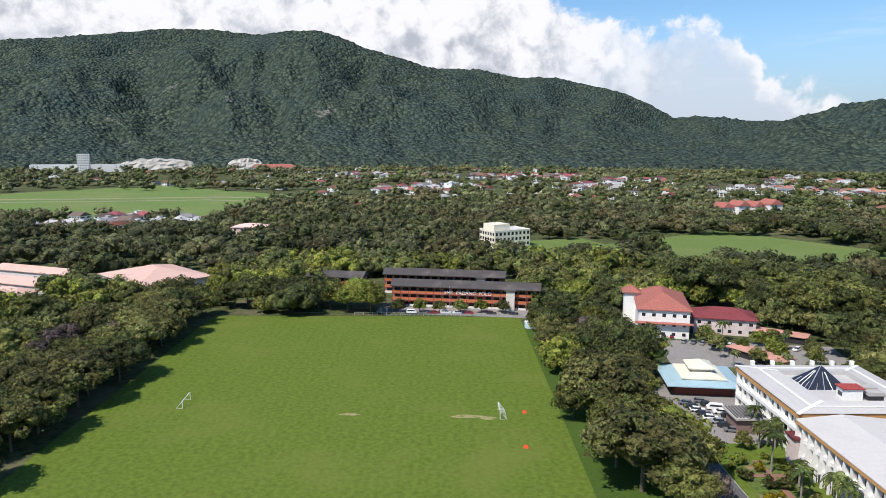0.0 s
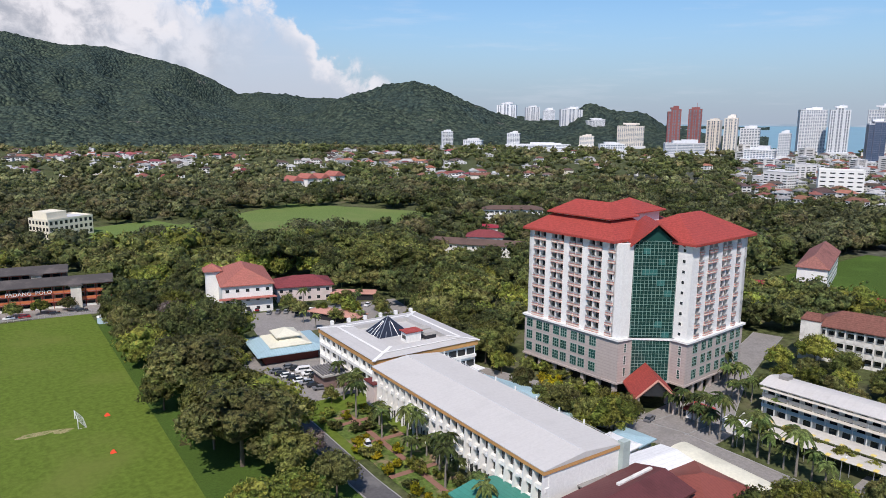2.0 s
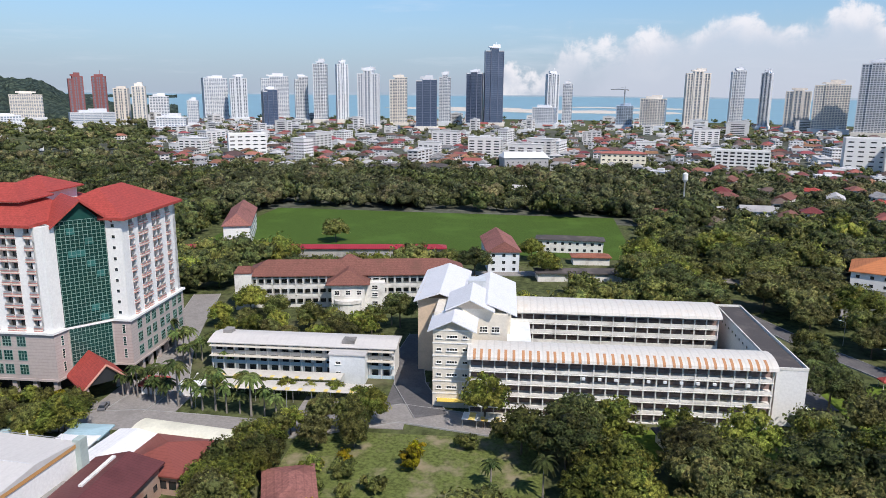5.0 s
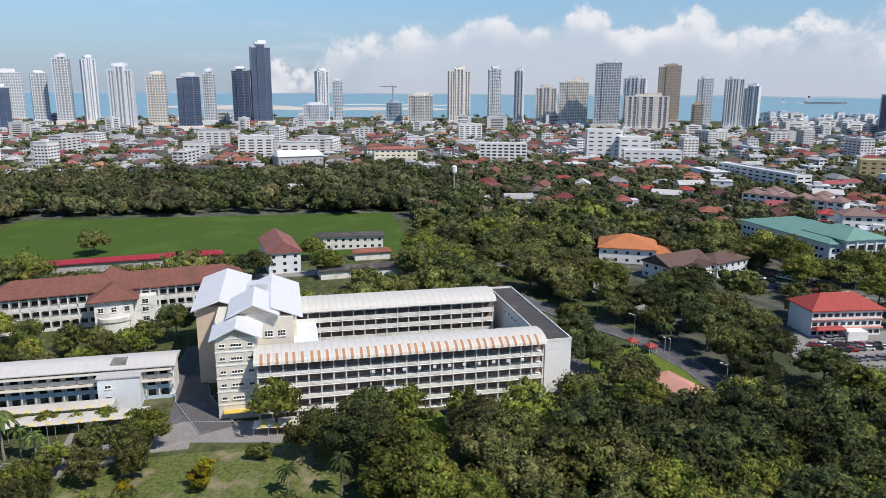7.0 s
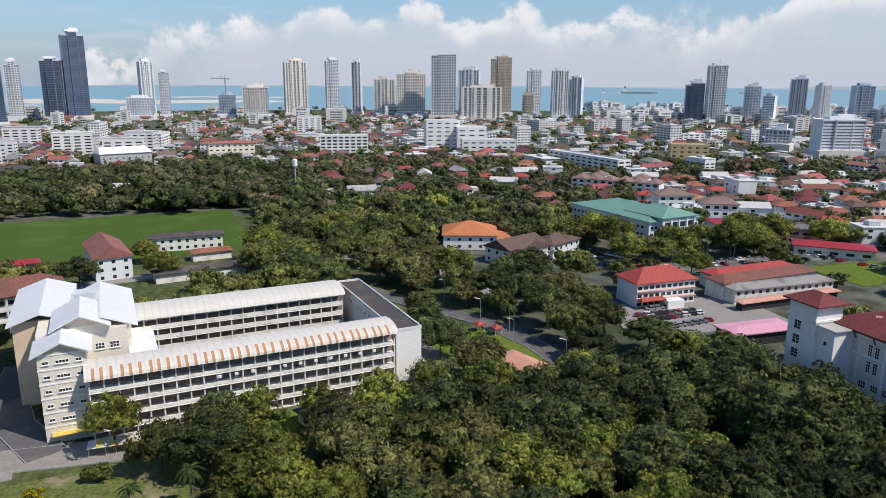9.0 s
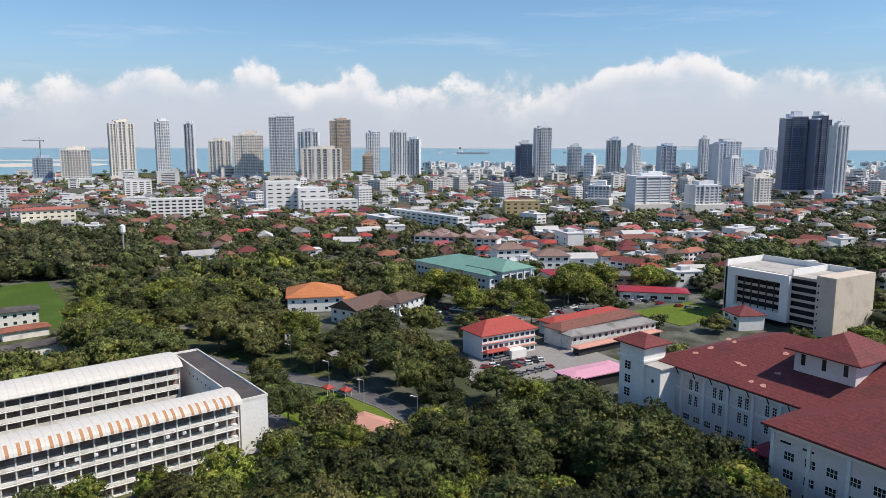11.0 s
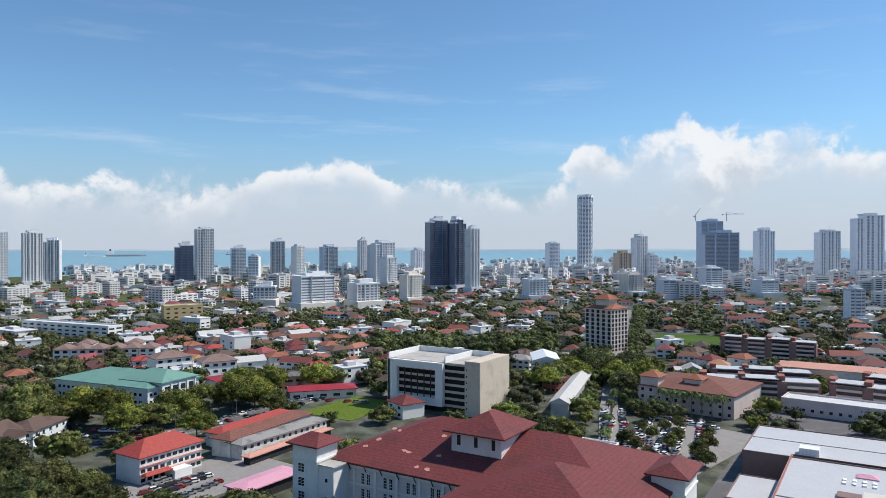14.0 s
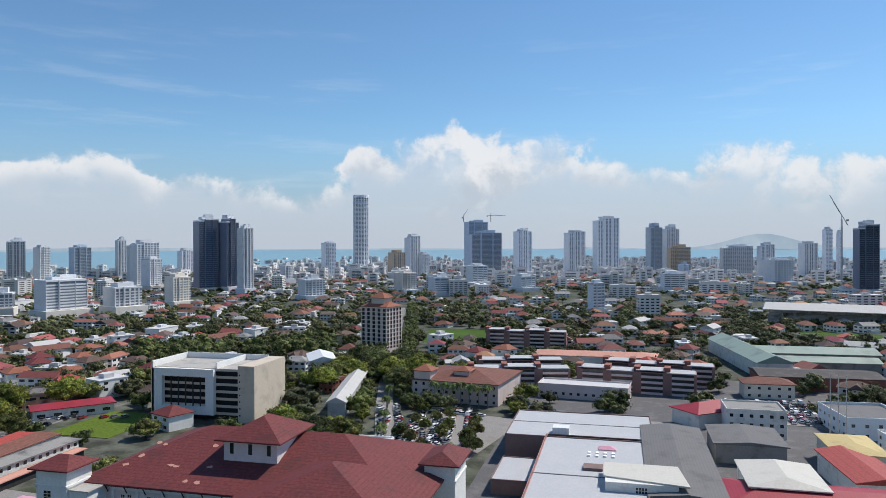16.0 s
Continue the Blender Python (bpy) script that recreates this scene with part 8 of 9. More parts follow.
for x, y, w, hgt in ((-676, 1690, 165, 27), (-478, 1735, 82, 27)):
    qy = thing("quarry_face", "bare cut rock face in the hillside", "rock face", x, y, 0, 20, kind="structure")
    s, n, m = Solid(), 40, 7
    grid = []
    for i in range(n + 1):
        u = i / n
        top_ = hgt * (0.55 + 0.5 * math.sin(math.pi * u) ** 0.5) * (1 + 0.22 * noise.noise((u * 9, w, 0)))
        grid.append([(-w / 2 + w * u + 2.5 * noise.noise((u * 14, k * 0.8, w)), 14 * (k / m) ** 1.5 - 7 * noise.noise((u * 11, k * 0.7, w + 3)), -2 + (top_ + 2) * k / m) for k in range(m + 1)])
    for i in range(n):
        for k in range(m):
            s.face(grid[i][k], grid[i + 1][k], grid[i + 1][k + 1], grid[i][k + 1])
        s.face(grid[i][m], grid[i + 1][m], (grid[i + 1][m][0], 60, 0), (grid[i][m][0], 60, 0))
    part("rock", s, "hill_rock", qy)

# ---------------------------------------------------------------- goals and cones on the field
def goal(x, y, turn):
    t = thing("football_goal", "white portable football goal with sloping net frame", "goal", x, y, 0, turn, group="football goals")
    for s_ in (-3.66, 3.66):
        part("post", Solid().bar((0, s_, 0), (0, s_, 2.44), 0.09, 8), "goal_white", t)
        part("stay", Solid().bar((0, s_, 2.44), (1.9, s_, 0.05), 0.05, 6), "goal_white", t)
        part("runner", Solid().bar((0, s_, 0.05), (1.9, s_, 0.05), 0.05, 6), "goal_white", t)
    part("crossbar", Solid().bar((0, -3.66, 2.44), (0, 3.66, 2.44), 0.09, 8), "goal_white", t)
    part("ground_bar", Solid().bar((1.9, -3.66, 0.05), (1.9, 3.66, 0.05), 0.05, 6), "goal_white", t)
    net = Solid()
    for i in range(19):
        y0 = -3.6 + 0.4 * i
        net.bar((0.05, y0, 2.4), (1.88, y0, 0.08), 0.012, 3)
    part("net", net, "goal_white", t)


goal(-77.2, 204.5, 182)
goal(16.8, 197.6, 0)
for x, y in ((24.4, 198.9), (22.1, 175.0)):
    mk = thing("field_marker", "small bright orange-red marker tent on the grass", "marker", x, y)
    part("cover", Solid().hip(-0.7, 0.7, -0.5, 0.5, 0.0, 0.8, thick=0.1), "cone_red", mk)

# ---------------------------------------------------------------- low roofs beside the long office block
plain_block("shed", "long low shed with a pale blue sheet roof", 120, 139, 18, 9, 28, 3.6, "old_white", "metal_blue", 0.8)
plain_block("shed", "low shed with a white sheet roof", 117, 166, 8, 9, 12, 3.4, "old_white", "metal_white", 0.6)
plain_block("shed", "small shelter with a pale blue roof", 121, 124, 30, 6, 6, 3.2, "old_white", "metal_blue", 0.5)
plain_block("shed", "low store with a white sheet roof", 118.5, 103.6, 8, 7, 7.5, 3.8, "old_white", "metal_white", 0.6)
plain_block("shed", "low store with a blue sheet roof", 125.6, 104.4, 8, 5.5, 7.5, 3.6, "old_white", "metal_blue", 0.6)
cr = thing("canteen", "canteen with a white sheet roof and a cream curved canopy", "building", 135.0, 74.5, 0, 88)
keep(112, 136, 73, 101, 0)
part("wall", Solid().box(17.5, 25.0, 7.5, 19, -0.2, 4.4), "old_white", cr)
part("roof", Solid().hip(16.6, 26.4, 6.6, 21.5, 4.4, 0.7, along="y", inset=0.0, thick=0.3), "metal_white", cr)
part("canopy", Solid().barrel(0, 24, 0, 6.4, 4.2, 0.9, 10), "cream_roof", cr, "cream curved sheet canopy")
for i in range(6):
    part("post", Solid().tube(0.6 + 4.5 * i, 0.7, 0.12, -0.2, 4.5, 6), "rail_metal", cr)
mr = plain_block("workshop", "workshop with a dark red hipped corrugated roof", 114.2, 77.5, 0, 14, 13, 4.4, "red_frame_wall", "rust_sheet", 2.6, cols=6, rows=1, sides=(0, 1), win=(1.6, 1.8))
mr2 = plain_block("workshop", "long workshop with a broad maroon sheet roof", 84, 78.5, 5, 30, 13, 6.6, "red_frame_wall", "maroon_sheet", 1.8, inset=0.0, cols=8, rows=1, sides=(0,))
part("roof_monitor", Solid().box(18, 29, 8.2, 9.0, 8.3, 8.7), "old_white", mr2)
for i in range(3):
    part("roof_strip", Solid().box(3 + i * 8, 7 + i * 8, 1.4, 2.2, 7.0, 7.15), "metal_cream", mr2)
plain_block("shelter", "green corrugated shelter roof beside the office block", 76.5, 96, 3, 11, 13, 4.2, "concrete", "metal_green", 1.0, inset=0.0)
gh = plain_block("guard_house", "small guard house with a red hipped roof", 156, 109.5, 6, 5, 4.5, 2.8, "white_wall", "red_tile", 1.2)
plain_block("kiosk", "small white cabin by the road", 158, 98, 10, 4, 6, 3.0, "white_wall", "metal_white", 0.3, "flat")
plain_block("hut", "low hut with a faded rust roof in the trees", 113, 48, 25, 14, 9, 3.0, "old_white", "maroon_faded", 1.6)
plain_block("hut", "low hut with a dark rusty roof in the trees", 152, -28, 20, 10, 7, 3.0, "old_white", "dark_roof", 1.6)


# ---------------------------------------------------------------- cars
def car_kind(paint, label, van=False):
    t = thing("car", label, "car", 0, 0)
    L_, W2 = (4.7, 0.9) if van else (4.4, 0.87)
    s = Solid()
    if van:
        s.prism([(-L_ / 2, -W2), (L_ / 2, -W2), (L_ / 2, W2), (-L_ / 2, W2)], 0.35, 1.05)
        s.prism([(-L_ / 2, -W2), (L_ / 2 - 0.4, -W2), (L_ / 2 - 0.4, W2), (-L_ / 2, W2)], 1.05, 1.95, [(-L_ / 2 + 0.1, -W2 + 0.1), (L_ / 2 - 1.1, -W2 + 0.1), (L_ / 2 - 1.1, W2 - 0.1), (-L_ / 2 + 0.1, W2 - 0.1)])
    else:
        s.prism([(-L_ / 2 + 0.1, -W2 + 0.05), (L_ / 2 - 0.1, -W2 + 0.05), (L_ / 2 - 0.1, W2 - 0.05), (-L_ / 2 + 0.1, W2 - 0.05)], 0.28, 0.5, [(-L_ / 2, -W2), (L_ / 2, -W2), (L_ / 2, W2), (-L_ / 2, W2)])
        s.prism([(-L_ / 2, -W2), (L_ / 2, -W2), (L_ / 2, W2), (-L_ / 2, W2)], 0.5, 0.92, [(-L_ / 2 + 0.06, -W2 + 0.05), (L_ / 2 - 0.12, -W2 + 0.05), (L_ / 2 - 0.12, W2 - 0.05), (-L_ / 2 + 0.06, W2 - 0.05)])
        s.box(-1.35, 0.55, -0.62, 0.62, 1.40, 1.46)
    part("body", s, paint, t)
    gl = Solid()
    if van:
        gl.prism([(-1.9, -W2 - 0.01), (1.6, -W2 - 0.01), (1.6, W2 + 0.01), (-1.9, W2 + 0.01)], 1.2, 1.75, [(-1.9, -W2 + 0.06), (1.3, -W2 + 0.06), (1.3, W2 - 0.06), (-1.9, W2 - 0.06)])
    else:
        gl.prism([(-1.95, -0.78), (1.15, -0.78), (1.15, 0.78), (-1.95, 0.78)], 0.9, 1.41, [(-1.35, -0.62), (0.5, -0.62), (0.5, 0.62), (-1.35, 0.62)])
    part("glazing", gl, "dark_glass", t)
    wheel = Solid().bar((0, -0.11, 0), (0, 0.11, 0), 0.31, 10).mesh("wheel")
    for sx in (-1.35, 1.35):
        for sy in (-0.78, 0.78):
            part("wheel", wheel, "tyre", t, at=pose(sx, sy, 0.31))
    return t


KINDS["car"] = [car_kind("car_white", "white saloon car parked on the tarmac"), car_kind("car_dark", "black saloon car parked on the tarmac"), car_kind("car_silver", "silver saloon car parked on the tarmac"), car_kind("car_red", "dark red saloon car parked on the tarmac"), car_kind("car_white", "white van parked on the tarmac", True), car_kind("car_grey", "grey hatchback parked on the tarmac")]


def park(x, y, turn, n, dx, dy, seed, gap=0.12):
    rr = random.Random(seed)
    for i in range(n):
        if rr.random() < gap:
            continue
        k = rr.choices(range(6), (5, 3, 4, 2, 1, 3))[0]
        m = pose(x + dx * i + rr.uniform(-0.2, 0.2), y + dy * i + rr.uniform(-0.2, 0.2), 0.2, 0, 0, turn + rr.choice((0, 180)) + rr.uniform(-2, 2))
        if m.translation.length > 268:
            LOTS[k].append(m)
        else:
            tagged(copy_thing(KINDS["car"][k], m), group="parked cars")


LOTS = [[] for _ in range(6)]
for i_, (x_, y_, d_) in enumerate(((268, -168, -118), (252, -204, -95), (246.5, -228, -90), (246.5, -262, -90), (256, -222, -90), (256, -258, -90))):
    park(x_, y_, d_ + 90 + (0 if i_ % 2 else 90), 6, 5.2 * math.cos(radians(d_)), 5.2 * math.sin(radians(d_)), 60 + i_, 0.15)
for i_ in range(8):
    park(-49, -336 - 5.6 * i_, 90, 14, -2.9, -0.6, 80 + i_, 0.1)
park(74, 206, -12, 8, 0.9, -2.9, 1, 0.05)
park(79.5, 207.5, -12, 8, 0.9, -2.9, 2, 0.05)
park(84.5, 282, 70, 5, 3.0, -0.8, 3)
park(90, 268, 70, 6, 3.0, -0.6, 4, 0.4)
park(128, 266, 40, 3, 8, -4, 5)
park(-14, 317.5, 0, 10, 5.2, -0.2, 6, 0.25)
park(75, 146, 80, 1, 1, 1, 7, 0)
park(146, 118, 20, 2, -5, 12, 8, 0)
park(187, -140, 70, 8, 0.3, -3.0, 9, 0.1)
park(201, -139, 70, 9, -0.2, -3.0, 91, 0.1)
park(96, 272, 60, 6, 3.2, -1.0, 92, 0.1)
park(195, -142, 70, 8, 0.3, -3.0, 10, 0.1)
park(206, -150, 80, 5, 0.2, -3.1, 11, 0.2)
for k in range(5):
    park(60 + k * 6.2, -228 - k * 1.2, 78, 27, 0.75, -3.1, 20 + k, 0.3)
park(90, -262, 72, 22, 1.1, -3.1, 26, 0.2)
for k in range(4):
    park(58 + k * 7.5, -262 - 2 * k, 78, 24, 0.5, -3.0, 120 + k, 0.15)
for k in range(3):
    park(62 + k * 9, -322 - k * 2, 8, 6, 3.0, -0.4, 130 + k, 0.1)
park(76, -245, 72, 30, 1.05, -3.0, 36, 0.2)
for k in range(7):
    park(-80 + k * 5.4, -340 - k * 0.3, 86, 14, 0.1, -3.0, 40 + k, 0.12)
park(150, -300, 40, 8, 1.2, -4.0, 50, 0.1)
park(142, -304, 40, 8, 1.2, -4.0, 51, 0.1)
park(112, -128, 20, 4, -6, -1.2, 52, 0.1)
park(222, -282, 80, 9, 4.5, 1.5, 53, 0.2)
for k in range(3):
    park(236 + k * 9, -200 + k * 14, 30, 12, 4.6, 2.0, 54 + k, 0.2)
# the crowded far lot: the bodies and the glass of each colour joined
for k, poses in enumerate(LOTS):
    for child in KINDS["car"][k].children:
        if poses and child.name.split(".")[0] != "wheel":
            s = Solid()
            for m in poses:
                base = len(s.v)
                s.v += [tuple(m @ v.co) for v in child.data.vertices]
                s.f += [tuple(base + i for i in p.vertices) for p in child.data.polygons]
            ob = flat("far_car_lot", s, child.data.materials[0].name, "tightly parked cars of a far open lot", "stuff")

# white mid-rise blocks among the houses of the town
for row in ((137.7, 900, 60, 42, 0), (141.7, 905, 43, 32, 0), (134.0, 960, 30, 26, 0), (145.5, 1000, 34, 38, 4), (155.5, 1050, 40, 30, 0), (163.0, 1150, 36, 34, 4), (172.5, 1200, 40, 26, 0), (184.0, 1250, 46, 30, 5), (191.0, 1600, 64, 45, 0)):
    high_rise(*row, r_town)
    x, y = polar(row[0], row[1])
    keep(x - row[2] * 0.7, x + row[2] * 0.7, y - row[2] * 0.6, y + row[2] * 0.6, 3)

# ---------------------------------------------------------------- the strait and the stadium


def sea_level(dist):
    return 0.25 + (dist - 2050) * (42 - 0.25) / (4790 - 2050)


def low_land(name, az0, az1, r0, r1, seed, mat, label, high=1.2):
    """A low bank of land with an uneven shore, lying on the water."""
    s, n = Solid(), 26
    lo, hi = [], []
    for i in range(n + 1):
        u = i / n
        a = az0 + (az1 - az0) * u
        swell = math.sin(math.pi * min(1, max(0, u))) ** 0.4
        mid = (r0 + r1) / 2 + 60 * noise.noise((u * 3.0, seed, 0))
        half = (r1 - r0) / 2 * swell * (0.75 + 0.5 * noise.noise((u * 6.0, seed, 4)))
        lo.append((a, mid - half))
        hi.append((a, mid + half))
    for i in range(n):
        q = [(*polar(a, d), sea_level(d) + high) for a, d in (lo[i], hi[i], hi[i + 1], lo[i + 1])]
        s.face(*q[::-1])
        for e in (lo, hi):
            p = [(*polar(*e[i]), sea_level(e[i][1]) + high), (*polar(*e[i + 1]), sea_level(e[i + 1][1]) + high)]
            w = [(x, y, z - high - 2) for x, y, z in p]
            s.face(p[0], w[0], w[1], p[1]) if e is hi else s.face(p[1], w[1], w[0], p[0])
    return flat(name, s, mat, label)


low_land("sandbank", 78.0, 96.5, 2420, 2760, 3, "sand_far", "pale sand bank newly heaped in the shallow strait")
low_land("sandbank", 73.5, 84.5, 2650, 2880, 8, "sand_far", "pale sand bank newly heaped in the shallow strait")
low_land("sandbank", 88.0, 97.5, 2900, 3050, 5, "sand_far", "pale sand bank newly heaped in the shallow strait")


def ship(azimuth, dist, length, hull, turn):
    x, y = polar(azimuth, dist)
    z = sea_level(dist)
    t = thing("ship", "long %s cargo ship lying in the strait" % ("pale" if hull == "sign_white" else "dark"), "ship", x, y, z, turn)
    w, b = length * 0.075, length * 0.05
    part("hull", Solid().prism([(-length / 2, -w), (length * 0.36, -w), (length / 2, 0), (length * 0.36, w), (-length / 2, w)], -1, b, [(-length / 2 - 1, -w * 1.05), (length * 0.38, -w * 1.05), (length * 0.53, 0), (length * 0.38, w * 1.05), (-length / 2 - 1, w * 1.05)]), hull, t)
    part("bridge", Solid().box(-length * 0.45, -length * 0.30, -w * 0.9, w * 0.9, b, b + length * 0.10), "sign_white", t)
    part("funnel", Solid().tube(-length * 0.38, 0, w * 0.3, b + length * 0.10, b + length * 0.15, 8), "dark_metal", t)
    part("mast", Solid().bar((length * 0.25, 0, b), (length * 0.25, 0, b + length * 0.1), 0.7, 5), "rail_metal", t)
    return t


ship(123.95, 3690, 172, "grey_wall", -124)
ship(121.9, 3650, 95, "sign_white", -122)
ship(131.5, 3900, 60, "dark_metal", -131)
ship(112.9, 3500, 50, "sign_white", -113)

# stadium: a raked stand under a long sloping roof, before a green pitch
x, y = polar(195.3, 770)
Sd = thing("stadium_stand", "long stadium stand under a sloping grey sheet roof", "stadium", x, y, 0, -15)
for k in range(9):
    part("tier", Solid().box(-62, 62, 8 - k * 2.4, 10.4 - k * 2.4, -0.2, 2.0 + k * 1.1), "concrete", Sd)
part("back_wall", Solid().box(-62, 62, -14.6, -13.8, -0.2, 17), "old_white", Sd)
rf = Solid().face((-66, -17, 20.5), (66, -17, 20.5), (66, 12, 15.5), (-66, 12, 15.5)).face((-66, 12, 14.9), (66, 12, 14.9), (66, -17, 19.9), (-66, -17, 19.9))
rf.face((-66, 12, 15.5), (66, 12, 15.5), (66, 12, 14.9), (-66, 12, 14.9))
part("roof", rf, "grey_roof", Sd)
col = Solid().box(-0.4, 0.4, -0.4, 0.4, 0, 15.6).mesh("column")
for i in range(12):
    part("column", col, "concrete", Sd, at=pose(-60 + i * 10.9, 9.5, 0))
    part("column", col, "concrete", Sd, at=pose(-60 + i * 10.9, -15.2, 0))
x, y = polar(197.4, 690)
slab("pitch", x - 55, x + 55, y - 30, y + 22, 0.05, "field_grass", "bright green stadium pitch", -15)

# masts and a water tower


def mast(name, label, x, y, h):
    t = thing(name, label, "mast", x, y)
    part("pole", Solid().tube(0, 0, 0.32, -0.2, h, 7, 0.16), "rail_metal", t)
    part("base", Solid().box(-0.7, 0.7, -0.7, 0.7, -0.2, 0.5), "concrete", t)
    return t


for i in range(3):
    mast("mast", "tall slender grey pole beside the low roofs", *polar(194.7 + 0.5 * i, 325), 27)
tw = thing("water_tower", "white water tank on a slender pole above the trees", "water tower", *polar(97.1, 450))
part("pole", Solid().tube(0, 0, 0.5, -0.2, 28.5, 8, 0.4), "rail_metal", tw)
part("tank", Solid().tube(0, 0, 0.9, 27.3, 28.4, 10, 1.6).tube(0, 0, 1.6, 28.4, 32.0, 10).tube(0, 0, 1.6, 32.0, 32.8, 10, 0.5), "white_wall", tw)



# cranes over the building sites of the skyline
def crane(azimuth, dist, z, mast_h, jib, slope, turn):
    x, y = polar(azimuth, dist)
    t = thing("tower_crane", "thin tower crane over a high-rise building site", "crane", x, y, z, turn)
    part("mast", Solid().box(-1.0, 1.0, -1.0, 1.0, 0, mast_h), "rail_metal", t)
    end = (jib * math.cos(radians(slope)), 0, mast_h + jib * math.sin(radians(slope)))
    part("jib", Solid().bar((-jib * 0.25, 0, mast_h - jib * 0.25 * math.sin(radians(slope))), end, 0.8, 4), "rail_metal", t)
    part("apex", Solid().bar((0, 0, mast_h), (0, 0, mast_h + 6), 0.6, 4), "rail_metal", t)
    part("tie", Solid().bar((0, 0, mast_h + 6), tuple(v * 0.7 if i < 2 else mast_h + (v - mast_h) * 0.7 for i, v in enumerate(end)), 0.25, 3), "rail_metal", t)
    part("counterweight", Solid().box(-jib * 0.27, -jib * 0.2, -1.2, 1.2, mast_h - 3, mast_h), "concrete", t)


crane(169.9, 1985, 141, 18, 42, 0, -170)
crane(167.7, 1985, 141, 15, 34, 38, 130)
crane(195.4, 1320, 0, 118, 44, 62, 20)
crane(92.2, 1640, 48, 36, 34, 0, 60)


# lamps along the lane and small shelters on the lawn
def street_lamp(x, y, turn):
    t = thing("street_lamp", "slim grey street lamp with a curved arm", "street lamp", x, y, 0, turn, group="street lamps along the lane")
    part("pole", Solid().tube(0, 0, 0.1, -0.2, 8.0, 7, 0.06), "rail_metal", t)
    part("arm", Solid().bar((0, 0, 7.9), (1.6, 0, 8.5), 0.05, 5), "rail_metal", t)
    part("lamp_head", Solid().box(1.4, 2.2, -0.16, 0.16, 8.42, 8.56), "sign_white", t)


for x, y, a in ((170, -96, 80), (191, -89, 80), (214, -87, 85), (240, -83, 85), (262, -90, 90), (262, -200, 180), (257, -230, 180), (258, -262, 180), (150, 70, 0), (152, 96, 0)):
    street_lamp(x, y, a)
for x, y in ((205, -83), (200, -87), (186, -78)):
    t = thing("garden_shelter", "small garden shelter with a red pitched roof", "shelter", x, y, 0, 12)
    part("roof", Solid().hip(-1.6, 1.6, -1.6, 1.6, 2.3, 1.1), "red_tile", t)
    for px, py in ((-1.2, -1.2), (1.2, -1.2), (1.2, 1.2), (-1.2, 1.2)):
        part("post", Solid().bar((px, py, -0.2), (px, py, 2.35), 0.08, 5), "old_white", t)
plain_block("low_house", "low house with a salmon-red roof beside the lawn", 162, -88, 20, 16, 8, 3.2, "old_white", "salmon_roof", 1.6)

# ---------------------------------------------------------------- planting and the houses of the town
random.seed(21)
GRID = {}
LINED, YARDS = [], []


def clear_of(x, y, gap):
    c = int(gap // 12) + 1
    i, j = int(x // 12), int(y // 12)
    return all((x - p) ** 2 + (y - q) ** 2 >= gap * gap for a in range(i - c, i + c + 1) for b in range(j - c, j + c + 1) for p, q in GRID.get((a, b), ()))


def mark(x, y):
    GRID.setdefault((int(x // 12), int(y // 12)), []).append((x, y))


def fill(kind, x0, x1, y0, y1, gap, count, scale=(0.85, 1.15), which=None, pad=0.0, seed=0, group=""):
    """Plants a patch of ground with single trees."""
    r = random.Random(seed)
    made = 0
    for _ in range(count * 25):
        if made >= count:
            break
        x, y = r.uniform(x0, x1), r.uniform(y0, y1)
        if free(x, y, pad) and clear_of(x, y, gap):
            plant(kind, x, y, r.uniform(*scale), which[r.randrange(len(which))] if which else r.randrange(9), group)
            mark(x, y)
            made += 1


def single(kind, x, y, scale=1.0, which=None, group=""):
    plant(kind, x, y, scale, which, group)
    mark(x, y)


# beside the playing field
for x, y, k, s, w in ((46, 152, "round", 1.45, 1), (46, 176, "round", 1.0, 0), (48, 196, "round", 1.4, 1), (47, 214, "round", 1.1, 1), (60, 236, "rain", 1.3, 1), (50, 258, "round", 0.8, 1), (57, 268, "bare", 0.95, 0), (67, 274, "yellow", 0.9, 0), (48, 278, "round", 0.85, 3), (40, 287, "round", 0.6, 0),
                      (57, 186, "round", 0.8, 0), (60, 158, "round", 0.75, 2), (61, 146, "bare", 0.6, 0), (58, 205, "round", 0.75, 2), (70, 248, "small", 1.2, 1), (55, 222, "round", 0.7, 0), (52, 140, "round", 0.85, 0), (72, 262, "yellow", 0.7, 0)):
    single(k, x, y, s, w, "trees beside the playing field")
fill("round", 38, 64, 110, 300, 7.5, 16, (0.6, 0.85), (0, 1, 2), -1, 1, "trees beside the playing field")
fill("round", -135, -107, 150, 320, 9, 30, (0.85, 1.1), (0, 1, 3, 1), -2, 2, "trees beside the playing field")
fill("bare", -140, -112, 170, 260, 9, 5, (0.9, 1.1), None, 0, 3, "trees beside the playing field")
for i in range(9):
    single("round", -98 + i * 5.6, 327 + 1.5 * (i % 2), 0.95, 3 if i % 2 else 0, "trees beside the playing field")
for x, y, s in ((-44, 322, 0.75), (-36, 326, 0.85), (-33, 318, 0.7), (-41, 331, 0.9)):
    single("round", x, y, s, 2, "trees beside the playing field")
for i in range(6):
    single("small", -20 + i * 9.5, 318.5, 0.9, i, "young trees before the school")
# rain trees of the campus
for x, y, s in ((128, 345, 1.6), (165, 296, 1.7), (186, 326, 1.0), (150, 320, 0.8), (182, 262, 0.8), (212, 285, 1.0), (150, 255, 0.6)):
    single("rain", x, y, s, None, "spreading rain trees")
fill("small", 98, 150, 236, 276, 7, 12, (0.7, 1.1), None, -60, 60, "yard trees")
